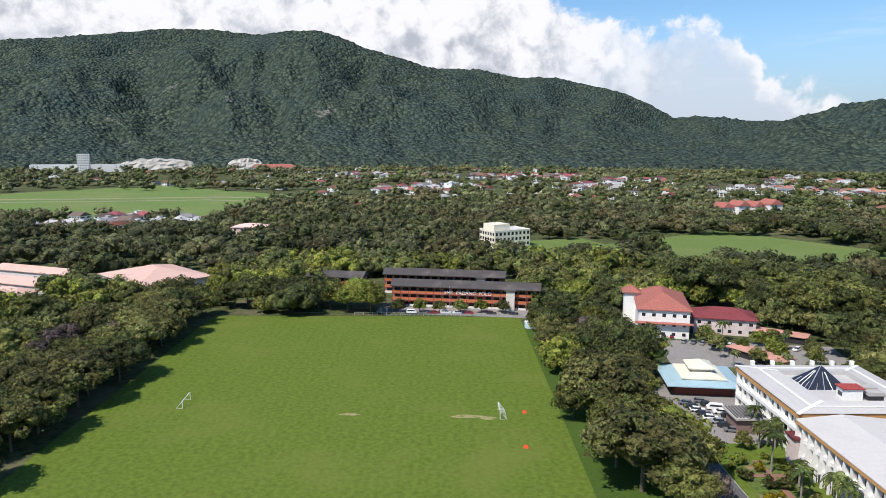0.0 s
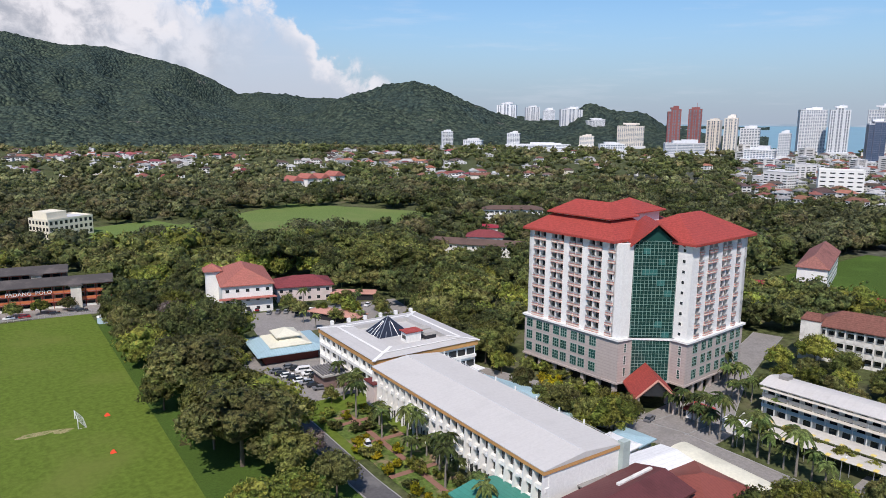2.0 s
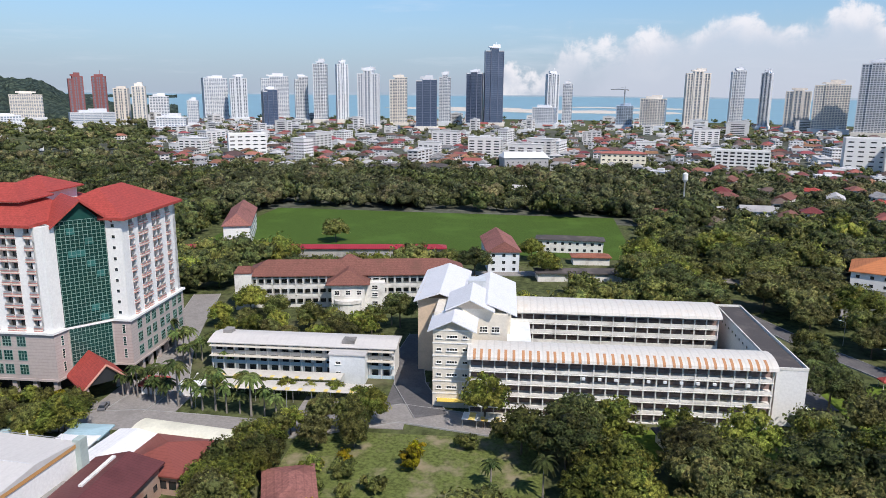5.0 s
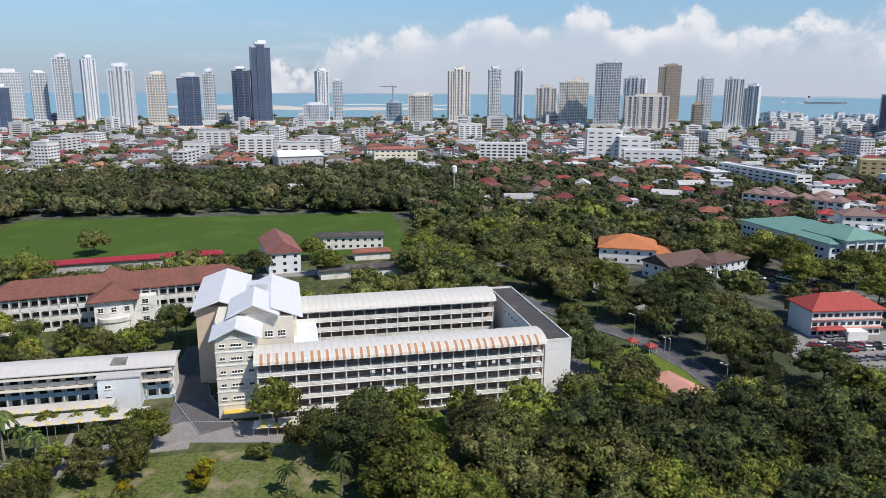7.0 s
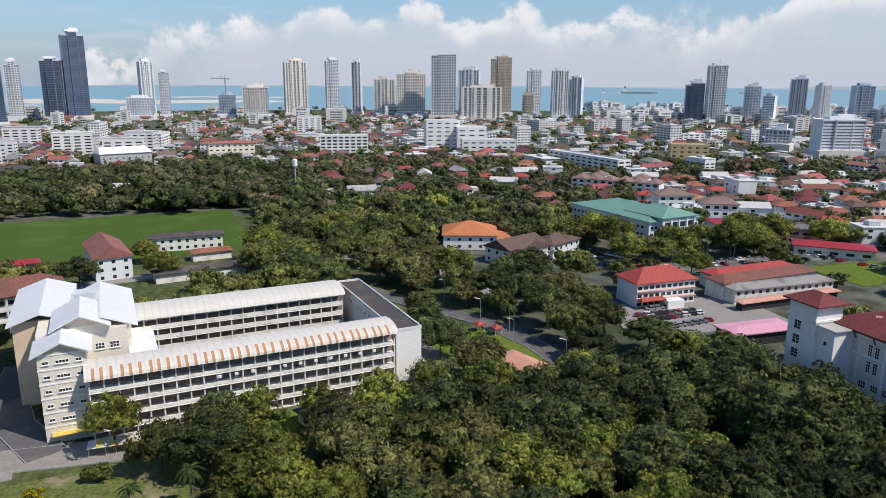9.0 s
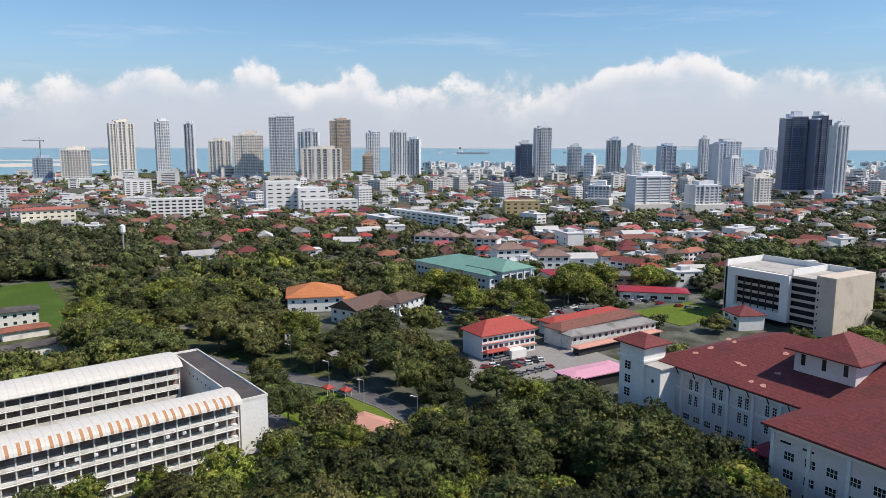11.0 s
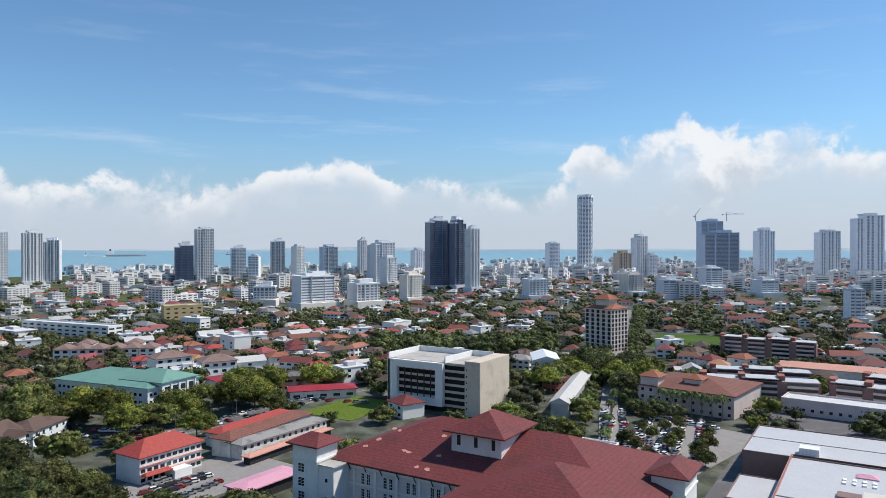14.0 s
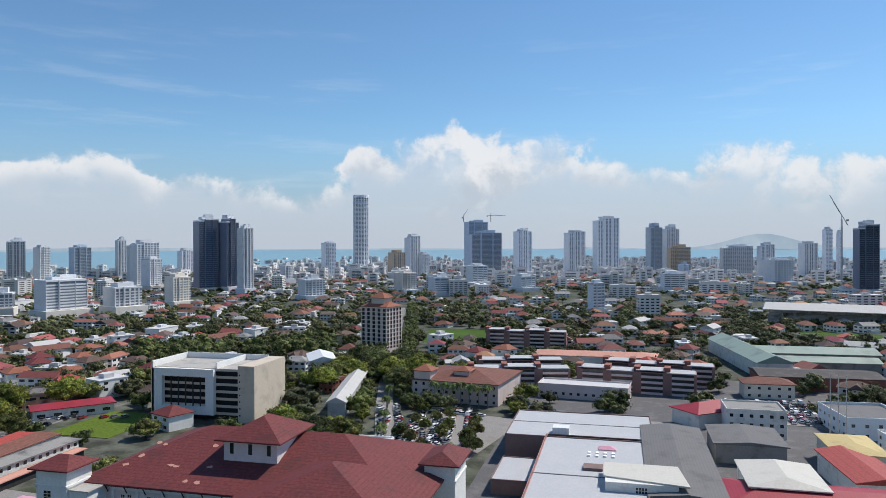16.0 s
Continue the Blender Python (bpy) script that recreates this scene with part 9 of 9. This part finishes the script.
fill("palm", 98, 140, 240, 276, 7, 6, (0.7, 0.9), None, -60, 61, "yard palms")
# garden of the office block
for i in range(9):
    single("palm", 80 + 3.2 * (i % 2), 104 + i * 7.2, 0.95, i, "garden palms")
for i in range(5):
    single("palm", 84.5, 120 + i * 4.4, 0.85, i + 1, "garden palms")
fill("shrub", 70, 86, 98, 172, 2.2, 46, (0.6, 1.1), None, -30, 4, "garden shrubs")
fill("small", 72, 82, 100, 175, 6, 3, (0.6, 0.9), None, -30, 5, "garden trees")
fill("palm", 78, 90, 172, 184, 3.0, 5, (0.7, 0.9), None, -30, 6, "garden palms")
# round the tall block
for i in range(8):
    single("palm", 181 + i * 1.6, 111 + i * 3.0, 0.9, i, "palms along the forecourt")
for i in range(11):
    single("palm", 151.2 - 0.1 * i + 0.6 * (i % 2), 107 - i * 3.4, 0.9 + 0.1 * (i % 3), i, "palms along the drive")
for i in range(7):
    single("palm", 153.5 + 1.4 * (i % 2), 118 - i * 2.2, 0.8 + 0.1 * (i % 2), i, "palms along the drive")
for i in range(6):
    single("palm", 176 + 3 * (i % 3), 100 + i * 4.0, 0.8, i, "palms along the forecourt")
fill("shrub", 138, 148, 128, 168, 2.6, 18, (0.9, 1.6), None, -30, 7, "hedge shrubs round the tall block")
fill("small", 122, 147, 118, 172, 6, 9, (0.8, 1.2), None, -2, 8, "trees round the tall block")
single("round", 131, 117, 0.62, 2)
single("round", 127, 124, 0.5, 0)
fill("round", 128, 150, 176, 215, 9, 9, (0.7, 1.0), (0, 3), -1, 9, "trees behind the office blocks")
# between the annexe, the old school and the road
for i in range(7):
    single("small", 163.6 + 0.5 * (i % 3), 96 - i * 6.6, 0.62 + 0.1 * (i % 2), 1, "young trees along the walkway")
fill("small", 196, 226, 60, 128, 6, 16, (0.9, 1.4), None, -2, 10, "trees before the old school")
fill("round", 200, 226, 58, 125, 11, 8, (0.55, 0.75), (0, 2, 3), -2, 11, "trees before the old school")
single("palm", 226, 65, 1.0, 2)
# the clearing below the drive
for x, y, k, s, w in ((157, 22, "sparse", 1.0, 0), (148, 60, "small", 1.2, 2), (147, 52, "round", 0.55, 0), (143, 66, "small", 1.0, 1), (139, 58, "small", 1.2, 2), (152, 50, "round", 0.55, 2), (146, 12, "round", 0.75, 0), (140, 2, "round", 0.8, 3), (124, 40, "shrub", 1.5, 0), (127, 55, "shrub", 1.6, 1), (107, 66, "round", 0.62, 1), (112, 70, "round", 0.5, 2), (100, 64, "round", 0.6, 0)):
    single(k, x, y, s, w, "trees of the rough clearing")
# before the classroom wing and down the slope below it
for i, (x, y, s) in enumerate(((150, -8, 0.95), (152, -22, 0.8), (149, -36, 0.95), (154, -50, 0.75), (137, -32, 0.85), (138, -48, 0.9), (133, -8, 0.8), (130, -24, 0.85), (128, -40, 0.95), (132, -56, 0.9), (120, -10, 0.75), (118, -30, 0.8), (115, -48, 0.85), (121, -64, 0.9))):
    single("sparse" if x > 148 else "round", x, y, s * 1.15 if x > 148 else s, i * 3, "trees below the classroom wing")
fill("small", 112, 141, 64, 73, 3.6, 15, (0.7, 1.2), (0, 1, 1), -40, 70, "bushy thicket below the drive")
fill("round", 140, 150, 46, 64, 6, 6, (0.45, 0.7), (2, 0), -40, 71, "bushy thicket below the drive")
fill("shrub", 108, 146, 24, 66, 5.0, 12, (0.9, 1.7), None, -40, 72, "bushy thicket below the drive")
fill("palm", 110, 150, -40, 30, 7, 9, (0.7, 0.95), None, -3, 12, "palms in the thicket")
fill("round", 85, 149, -95, 30, 8.2, 56, (0.6, 0.95), (0, 2, 3, 1, 2), -2.5, 13, "trees below the classroom wing")
fill("round", 60, 150, -132, -100, 9.5, 24, (0.75, 1.0), (3, 3, 2), -2, 14, "trees before the hospital wing")
for x, y, s in ((98, -123, 0.95), (113, -119, 1.55), (129, -106, 1.4), (138, -88, 1.2), (170, -104, 0.8)):
    single("rain", x, y, s * 0.85, 1, "spreading trees before the hospital wing")
fill("round", 160, 262, -128, -62, 10, 20, (0.6, 0.95), (3, 3, 0, 1), -1.5, 15, "trees along the shaded lane")
fill("palm", 175, 215, -92, -62, 6, 6, (0.8, 1.0), None, -30, 16, "palms on the lawn")
fill("round", 250, 345, -95, -22, 11, 20, (0.9, 1.25), None, -1, 17, "trees beyond the classroom wings")
for x, y, s_, w_ in ((299, 48, 0.8, 3), (303, 18, 0.75, 2), (296, -22, 1.1, 1), (318, -34, 0.9, 0), (334, 26, 0.6, 2), (300, 60, 0.7, 0)):
    single("round", x, y, s_, w_, "trees beyond the classroom wings")
single("round", 352, 132, 0.85, 0)
for x, y, s in ((304, -162, 1.0), (306, -185, 1.1), (262, -176, 0.9), (264, -192, 0.95), (266, -206, 1.0), (262, -232, 1.1), (262, -246, 0.9), (262, -290, 1.0), (286, -184, 1.1), (280, -212, 0.9), (284, -232, 0.9), (276, -250, 1.0), (240, -236, 0.8), (238, -192, 0.8), (274, -268, 1.0), (290, -262, 1.0), (300, -275, 1.0)):
    single("round", x, y, s, int(x) % 4, "street trees before the green-roofed office")
# car park of the south
fill("small", 54, 90, -320, -220, 8, 22, (0.75, 1.0), (0, 2), -40, 18, "car park trees")
for i in range(13):
    single("palm", 86.5 + i * 2.3, -248 - i * 8.0, 0.85, i, "palms along the avenue")
for i in range(7):
    single("palm", 62 + i * 4.6, -338.5 - i * 0.7, 1.05, 2, "palms before the pink office")
fill("round", 95, 130, -262, -214, 10, 10, (0.7, 0.95), (0, 3), -3, 19, "trees beside the avenue")
fill("round", 110, 160, -420, -350, 12, 14, (0.8, 1.0), (0, 2, 3), -2, 20, "trees beside the avenue")


# trees lining the avenue
r = random.Random(15)
for i in range(46):
    u = i / 45
    x, y = 112 + 150 * u, -330 - 520 * u
    for sd in (-1, 1):
        xx, yy = x + sd * (9 + r.uniform(0, 4)), y + r.uniform(-3, 3)
        if clear_of(xx, yy, 6):
            LINED.append((xx, yy, r.uniform(0.5, 0.75), r.randrange(5)))
            mark(xx, yy)


for i in range(60):
    a, d = r.uniform(143, 157), r.uniform(505, 570)
    x, y = polar(a, d)
    if clear_of(x, y, 9) and free(x, y, 3):
        LINED.append((x, y, r.uniform(0.8, 1.2), r.randrange(5)))
        mark(x, y)


def put_house(x, y, r, k=None):
    k = r.choices(range(10), (2.4, 2.8, 3, 3.2, 1.6, 3, 2.0, 2.2, 2.8, 0.8))[0] if k is None else k
    tagged(copy_thing(HOUSES[k], pose(x, y, 0, 0, 0, r.choice((0, 90, 180, 270)) + r.uniform(-8, 8) - 22)), group="houses of the town")
    mark(x, y)


def spread(count, a0, a1, r0, r1, gap, pad, seed):
    r = random.Random(seed)
    made = 0
    for _ in range(count * 40):
        if made >= count:
            break
        x, y = polar(r.uniform(a0, a1), math.sqrt(r.uniform(r0 * r0, r1 * r1)))
        if free(x, y, pad) and clear_of(x, y, gap):
            put_house(x, y, r)
            made += 1


for a_, d_, k_ in ((107.4, 580, 5), (110.1, 570, 7), (112.6, 563, 7), (115.2, 567, 7), (117.0, 470, 0), (104.5, 470, 8), (106.0, 500, 2)):
    put_house(*polar(a_, d_), random.Random(int(d_)), k_)
spread(56, 124, 166, 330, 620, 23, 9, 31)
spread(28, 166, 202, 400, 720, 20, 9, 32)
spread(26, 82, 124, 420, 700, 26, 7, 33)
spread(24, -28, 50, 640, 1150, 34, 9, 34)

# crowded farther houses: joined walls, roofs and windows, each house its own loose block
WV, WF, GV, GF = [], [], [], []
RV, RF = {k: [] for k in range(6)}, {k: [] for k in range(6)}
FAR_ROOFS = ["far_orange", "far_rust", "far_red", "far_slab", "far_grey", "far_brown"]
r = random.Random(9)


def add(V, F, v, f):
    base = sum(len(q) for q in V[-1:]) and V_count[id(V)] or 0
    V.append(np.asarray(v, dtype=float))
    F.append(np.asarray(f) + base)
    V_count[id(V)] = base + len(v)


V_count = {id(q): 0 for q in (WV, GV, *RV.values())}
SIDES = [(0, 1, 5, 4), (1, 2, 6, 5), (2, 3, 7, 6), (3, 0, 4, 7), (4, 5, 6, 7)]


def far_house(x, y, w, d, h, k, th):
    c, s = math.cos(th), math.sin(th)
    turn = np.array([[c, s], [-s, c]])
    ring = np.array([(-w / 2, -d / 2), (w / 2, -d / 2), (w / 2, d / 2), (-w / 2, d / 2)])
    b = ring @ turn + (x, y)
    add(WV, WF, np.concatenate([np.c_[b, np.zeros(4)], np.c_[b, np.full(4, h)]]), SIDES)
    q = ring * (1 + 0.12 / w, 1 + 0.12 / d) @ turn + (x, y)
    away = math.hypot(x, y)
    for i in range(4):
        p0, p1 = q[i], q[(i + 1) % 4]
        out = np.array((p1[1] - p0[1], p0[0] - p1[0]))
        if out @ (p0 + p1) > 0:
            continue
        n = (2 if np.hypot(*(p1 - p0)) < 14 else 4) if away < 1300 else 1
        for lv in range(max(1, int(h / 3.2))):
            for m in range(n):
                a, e = p0 + (p1 - p0) * ((m + 0.2) / n), p0 + (p1 - p0) * ((m + 0.8) / n)
                z = lv * 3.2 + 1.0
                add(GV, GF, [(*a, z), (*e, z), (*e, z + 1.35), (*a, z + 1.35)], [(0, 1, 2, 3)])
    if h < 9 and r.random() < 0.65:
        # a lower wing with a flat slab over it
        k0, k1, dy, h1 = r.uniform(-0.5, -0.1), r.uniform(0.15, 0.6), r.choice((-1, 1)), r.choice((3.0, 3.3, 6.2))
        wing = np.array([(w * k0, 0), (w * k1, 0), (w * k1, d * 0.5 + 4.5), (w * k0, d * 0.5 + 4.5)])
        wing = (wing if dy > 0 else wing[::-1] * (1, -1)) @ turn + (x, y)
        add(WV, WF, np.concatenate([np.c_[wing, np.zeros(4)], np.c_[wing, np.full(4, h1)]]), SIDES)
        mid = wing.mean(0)
        lid = mid + (wing - mid) * 1.08
        add(RV[3], RF[3], np.concatenate([np.c_[lid, np.full(4, h1)], np.c_[lid, np.full(4, h1 + 0.3)]]), SIDES)
    if k == 3:
        o = ring * 1.04 @ turn + (x, y)
        u = ring * 0.3 @ turn + (x, y)
        add(RV[k], RF[k], np.concatenate([np.c_[o, np.full(4, h)], np.c_[o, np.full(4, h + 0.5)]]), SIDES)
        add(RV[k], RF[k], np.concatenate([np.c_[u, np.full(4, h + 0.5)], np.c_[u, np.full(4, h + 2.6)]]), SIDES)
    else:
        o = ring * (1 + 1.4 / w, 1 + 1.4 / d) @ turn + (x, y)
        ins = d * r.choice((0.0, 0.4, 0.45))
        e = np.array([(-w / 2 + ins, 0), (w / 2 - ins, 0)]) @ turn + (x, y)
        add(RV[k], RF[k], np.concatenate([np.c_[o, np.full(4, h)], np.c_[e, np.full(2, h + d * 0.27)]]), [(0, 1, 5, 4), (1, 2, 5, 5), (2, 3, 4, 5), (3, 0, 4, 4)])


# open yards and lanes that no tree closes
for box_ in ((72, 138, 225, 330), (60, 92, 95, 185), (148, 172, 44, 112), (164, 216, -100, -58), (216, 300, -106, -84), (60, 100, -345, -215), (-130, 45, -420, -195), (120, 150, -262, -214)):
    YARDS.append(box_)


def far_ring(count, a0, a1, r0, r1, gap, seed, tall=0.0):
    q = random.Random(seed)
    made = 0
    for _ in range(count * 12):
        if made >= count:
            break
        a, dd = q.uniform(a0, a1), q.uniform(r0, r1)
        x, y = polar(a, dd)
        if not free(x, y, 7) or not clear_of(x, y, gap):
            continue
        w, d, h, k = q.uniform(10, 22), q.uniform(9, 13), q.choice((3.4, 6.4, 6.4, 6.4)), q.choices(range(6), (1.8, 3.2, 2.6, 2.2, 3.6, 3.4))[0]
        if q.random() < tall:
            w, d, h, k = q.uniform(16, 42), q.uniform(12, 18), q.choice((9.6, 12.8, 16, 19, 25)), 3
        far_house(x, y, w, d, h, k, radians(q.choice((0, 90)) - 22 + q.uniform(-9, 9) + a * 0.2))
        mark(x, y)
        made += 1


far_ring(24, 98, 122, 430, 640, 24, 51, 0.0)
far_ring(46, 122, 152, 420, 640, 17, 57, 0.0)
far_ring(50, 150, 203, 430, 620, 18, 52, 0.0)
far_ring(250, 112, 203, 590, 1000, 20, 41, 0.03)
far_ring(460, 112, 203, 1000, 1500, 19, 42, 0.12)
far_ring(950, 120, 204, 1450, 2350, 20, 43, 0.45)
far_ring(150, 56, 112, 700, 900, 19, 44, 0.04)
far_ring(200, 56, 112, 900, 1150, 17, 58, 0.08)
far_ring(420, 148, 204, 2350, 3700, 34, 47, 0.8)
far_ring(380, 56, 112, 1100, 1900, 22, 45, 0.13)
far_ring(110, -30, 56, 900, 1750, 26, 46, 0.0)
# suburbs that show between the woods under the hill
SUBURBS = [(-2.4, 1067, 55), (0.4, 1125, 50), (2.0, 1440, 90), (6.5, 1400, 80), (9.3, 1450, 80), (24.0, 1200, 80), (28.0, 1450, 90), (31.7, 1180, 70), (-21.6, 690, 55), (-19.4, 800, 45), (-7.1, 1480, 80), (12.0, 1180, 60), (35.5, 920, 60), (15.5, 1350, 70), (-26, 700, 60)]
for i, (a, d, rad) in enumerate(SUBURBS):
    da = math.degrees(rad / d)
    far_ring(int(rad * 0.24), a - da, a + da, d - rad * 0.8, d + rad * 0.8, 15, 200 + i, 0.0)
SUB_XY = [(*polar(a, d), rad) for a, d, rad in SUBURBS]


def quads_to(name, V, F, mat, label):
    f = np.concatenate(F)
    t = np.concatenate([f[:, [0, 1, 2]], f[:, [0, 2, 3]]])
    t = t[(t[:, 0] != t[:, 1]) & (t[:, 1] != t[:, 2]) & (t[:, 0] != t[:, 2])]
    bulk(name, np.concatenate(V), t, mat, label)


quads_to("distant_house_walls", WV, WF, "far_wall", "pale walls of the crowded far houses")
quads_to("distant_house_windows", GV, GF, "dark_glass", "dark windows of the crowded far houses")
for k in range(6):
    if RV[k]:
        quads_to("distant_house_roofs", RV[k], RF[k], FAR_ROOFS[k], "tiled and sheet roofs of the crowded far houses")


# ---------------------------------------------------------------- joined woods
def grove(name, spots, models, mat, label):
    """Many trees as one mesh; spots: (x, y, size, model)."""
    V, F, n = [], [], 0
    for x, y, s, k in spots:
        v, f = models[k % len(models)]
        th = (x * 12.9 + y * 7.3) % 6.28
        R2 = np.array([[math.cos(th), math.sin(th), 0], [-math.sin(th), math.cos(th), 0], [0, 0, 1]])
        V.append(v @ R2 * s + (x, y, 0))
        F.append(f + n)
        n += len(v)
    bulk(name, np.concatenate(V), np.concatenate(F), mat, label, smooth=True)


def with_trunk(seed, rx, rz, lift, lobes, leaves, leaf):
    v, f = crown(seed, rx, rz, lobes, leaves, leaf)
    v[:, 2] += lift
    t = Solid().tube(0, 0, 0.3, -0.3, lift, 5, 0.2)
    tf = np.array([(a, b, c) for q in t.f[:5] for a, b, c in ((q[0], q[1], q[2]), (q[0], q[2], q[3]))])
    return np.concatenate([v, np.array(t.v)]), np.concatenate([f, tf + len(v)])


NEARW = [with_trunk(300 + i, 5.6 + 0.9 * (i % 3), 4.8, 4.8, 20, 380, 0.58) for i in range(5)]
FARX = [with_trunk(340 + i, 8.4 + 1.2 * (i % 3), 6.0, 5.4, 6, 40, 1.25) for i in range(5)]
FARW = [with_trunk(320 + i, 7.6 + 1.2 * (i % 3), 5.6 + 0.6 * (i % 2), 5.4, 11, 150, 1.0) for i in range(7)]


OPEN = [(79, 93, 250, 340), (108, 123, 256, 345), (122, 131, 196, 290), (126, 140, 262, 340), (138, 152, 236, 300), (97, 117, 188, 258), (72, 82, 150, 190)]


def shut(a, d):
    """Whether the ground along that compass line is kept open."""
    return any(a0 < a < a1 and d0 < d < d1 for a0, a1, d0, d1 in OPEN)


def density(a, d):
    if shut(a, d):
        return 0.06
    if a < 50:
        return 0.8
    if a < 112:
        return 0.75 if a < 90 or d < 170 else (0.5 if d < 260 else 0.3)
    return 0.5 if a < 135 and d < 260 else 0.2


near, far = {k: (list(LINED) if k == 1 else []) for k in range(4)}, {k: [] for k in range(3)}
r = random.Random(77)
for _ in range(11000):
    a, d = r.uniform(-38, 204), math.sqrt(r.uniform(95 ** 2, 430 ** 2))
    x, y = polar(a, d)
    if r.random() < density(a, d) and not any(p < x < q and u < y < w for p, q, u, w in YARDS) and free(x, y, 1.5) and clear_of(x, y, 9.6) and len(near[0]) + len(near[1]) + len(near[2]) + len(near[3]) < 900:
        near[r.choices(range(4), (3, 4, 1.2, 1.3) if 88 < a < 132 else (2, 5, 1.2, 0.8) if 22 < a < 66 else (4, 2.5, 1.4, 2.6))[0]].append((x, y, r.uniform(0.65, 1.45) * (1.0 if a < 125 else 0.75), r.randrange(5)))
        mark(x, y)
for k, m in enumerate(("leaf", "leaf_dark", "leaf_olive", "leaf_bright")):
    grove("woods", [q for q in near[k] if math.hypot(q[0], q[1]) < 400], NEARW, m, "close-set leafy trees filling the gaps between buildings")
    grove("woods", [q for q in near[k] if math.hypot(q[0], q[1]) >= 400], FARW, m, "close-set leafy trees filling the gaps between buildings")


def far_wood(tries, a0, a1, d0, d1, gap, most, chance=1.0, size=1.0):
    n = 0
    for _ in range(tries):
        a, d = r.uniform(a0, a1), math.sqrt(r.uniform(d0 * d0, d1 * d1))
        x, y = polar(a, d)
        if n < most and not shut(a, d) and r.random() < chance and not any((x - p) ** 2 + (y - q) ** 2 < w * w and r.random() < 0.8 for p, q, w in SUB_XY) and free(x, y, 2.5) and clear_of(x, y, gap):
            far[r.choices(range(3), (6, 1.6, 2) if a < 22 else (2, 5, 1.6) if a < 60 else (4.5, 3, 1.2))[0]].append((x, y, r.uniform(0.62, 1.35) * size, r.randrange(35)))
            mark(x, y)
            n += 1


far_wood(6000, 56, 98, 440, 640, 12, 360, 1.0, 1.1)
far_wood(3000, 56, 98, 640, 800, 12, 160, 0.9, 0.75)
far_wood(14000, -38, 56, 425, 900, 13, 1000, 1.0, 1.0)
far_wood(9000, -38, 56, 900, 1800, 17, 900, 1.0, 1.15)
far_wood(9000, 88, 124, 345, 700, 11.0, 300, 0.95, 0.74)
far_wood(7000, 98, 130, 330, 850, 8.0, 260, 0.9, 0.58)
far_wood(15000, 130, 204, 330, 900, 7.2, 950, 0.9, 0.62)
far_wood(12000, 56, 204, 800, 1400, 9.5, 900, 0.9, 0.68)
far_wood(4000, 56, 204, 1400, 2100, 16, 380, 0.8, 0.8)
for k, m in enumerate(("far_leaf", "leaf_dark", "far_olive")):
    grove("distant_trees", [q for q in far[k] if math.hypot(q[0], q[1]) < 760], FARW, m, "dense green woods and street trees of the town")
    grove("distant_trees", [q for q in far[k] if math.hypot(q[0], q[1]) >= 760], FARX, m, "dense green woods and street trees of the town")

# the models that the copies were taken from
for kinds in KINDS.values():
    for ob in kinds:
        for o in (*ob.children_recursive, ob):
            bpy.data.objects.remove(o)
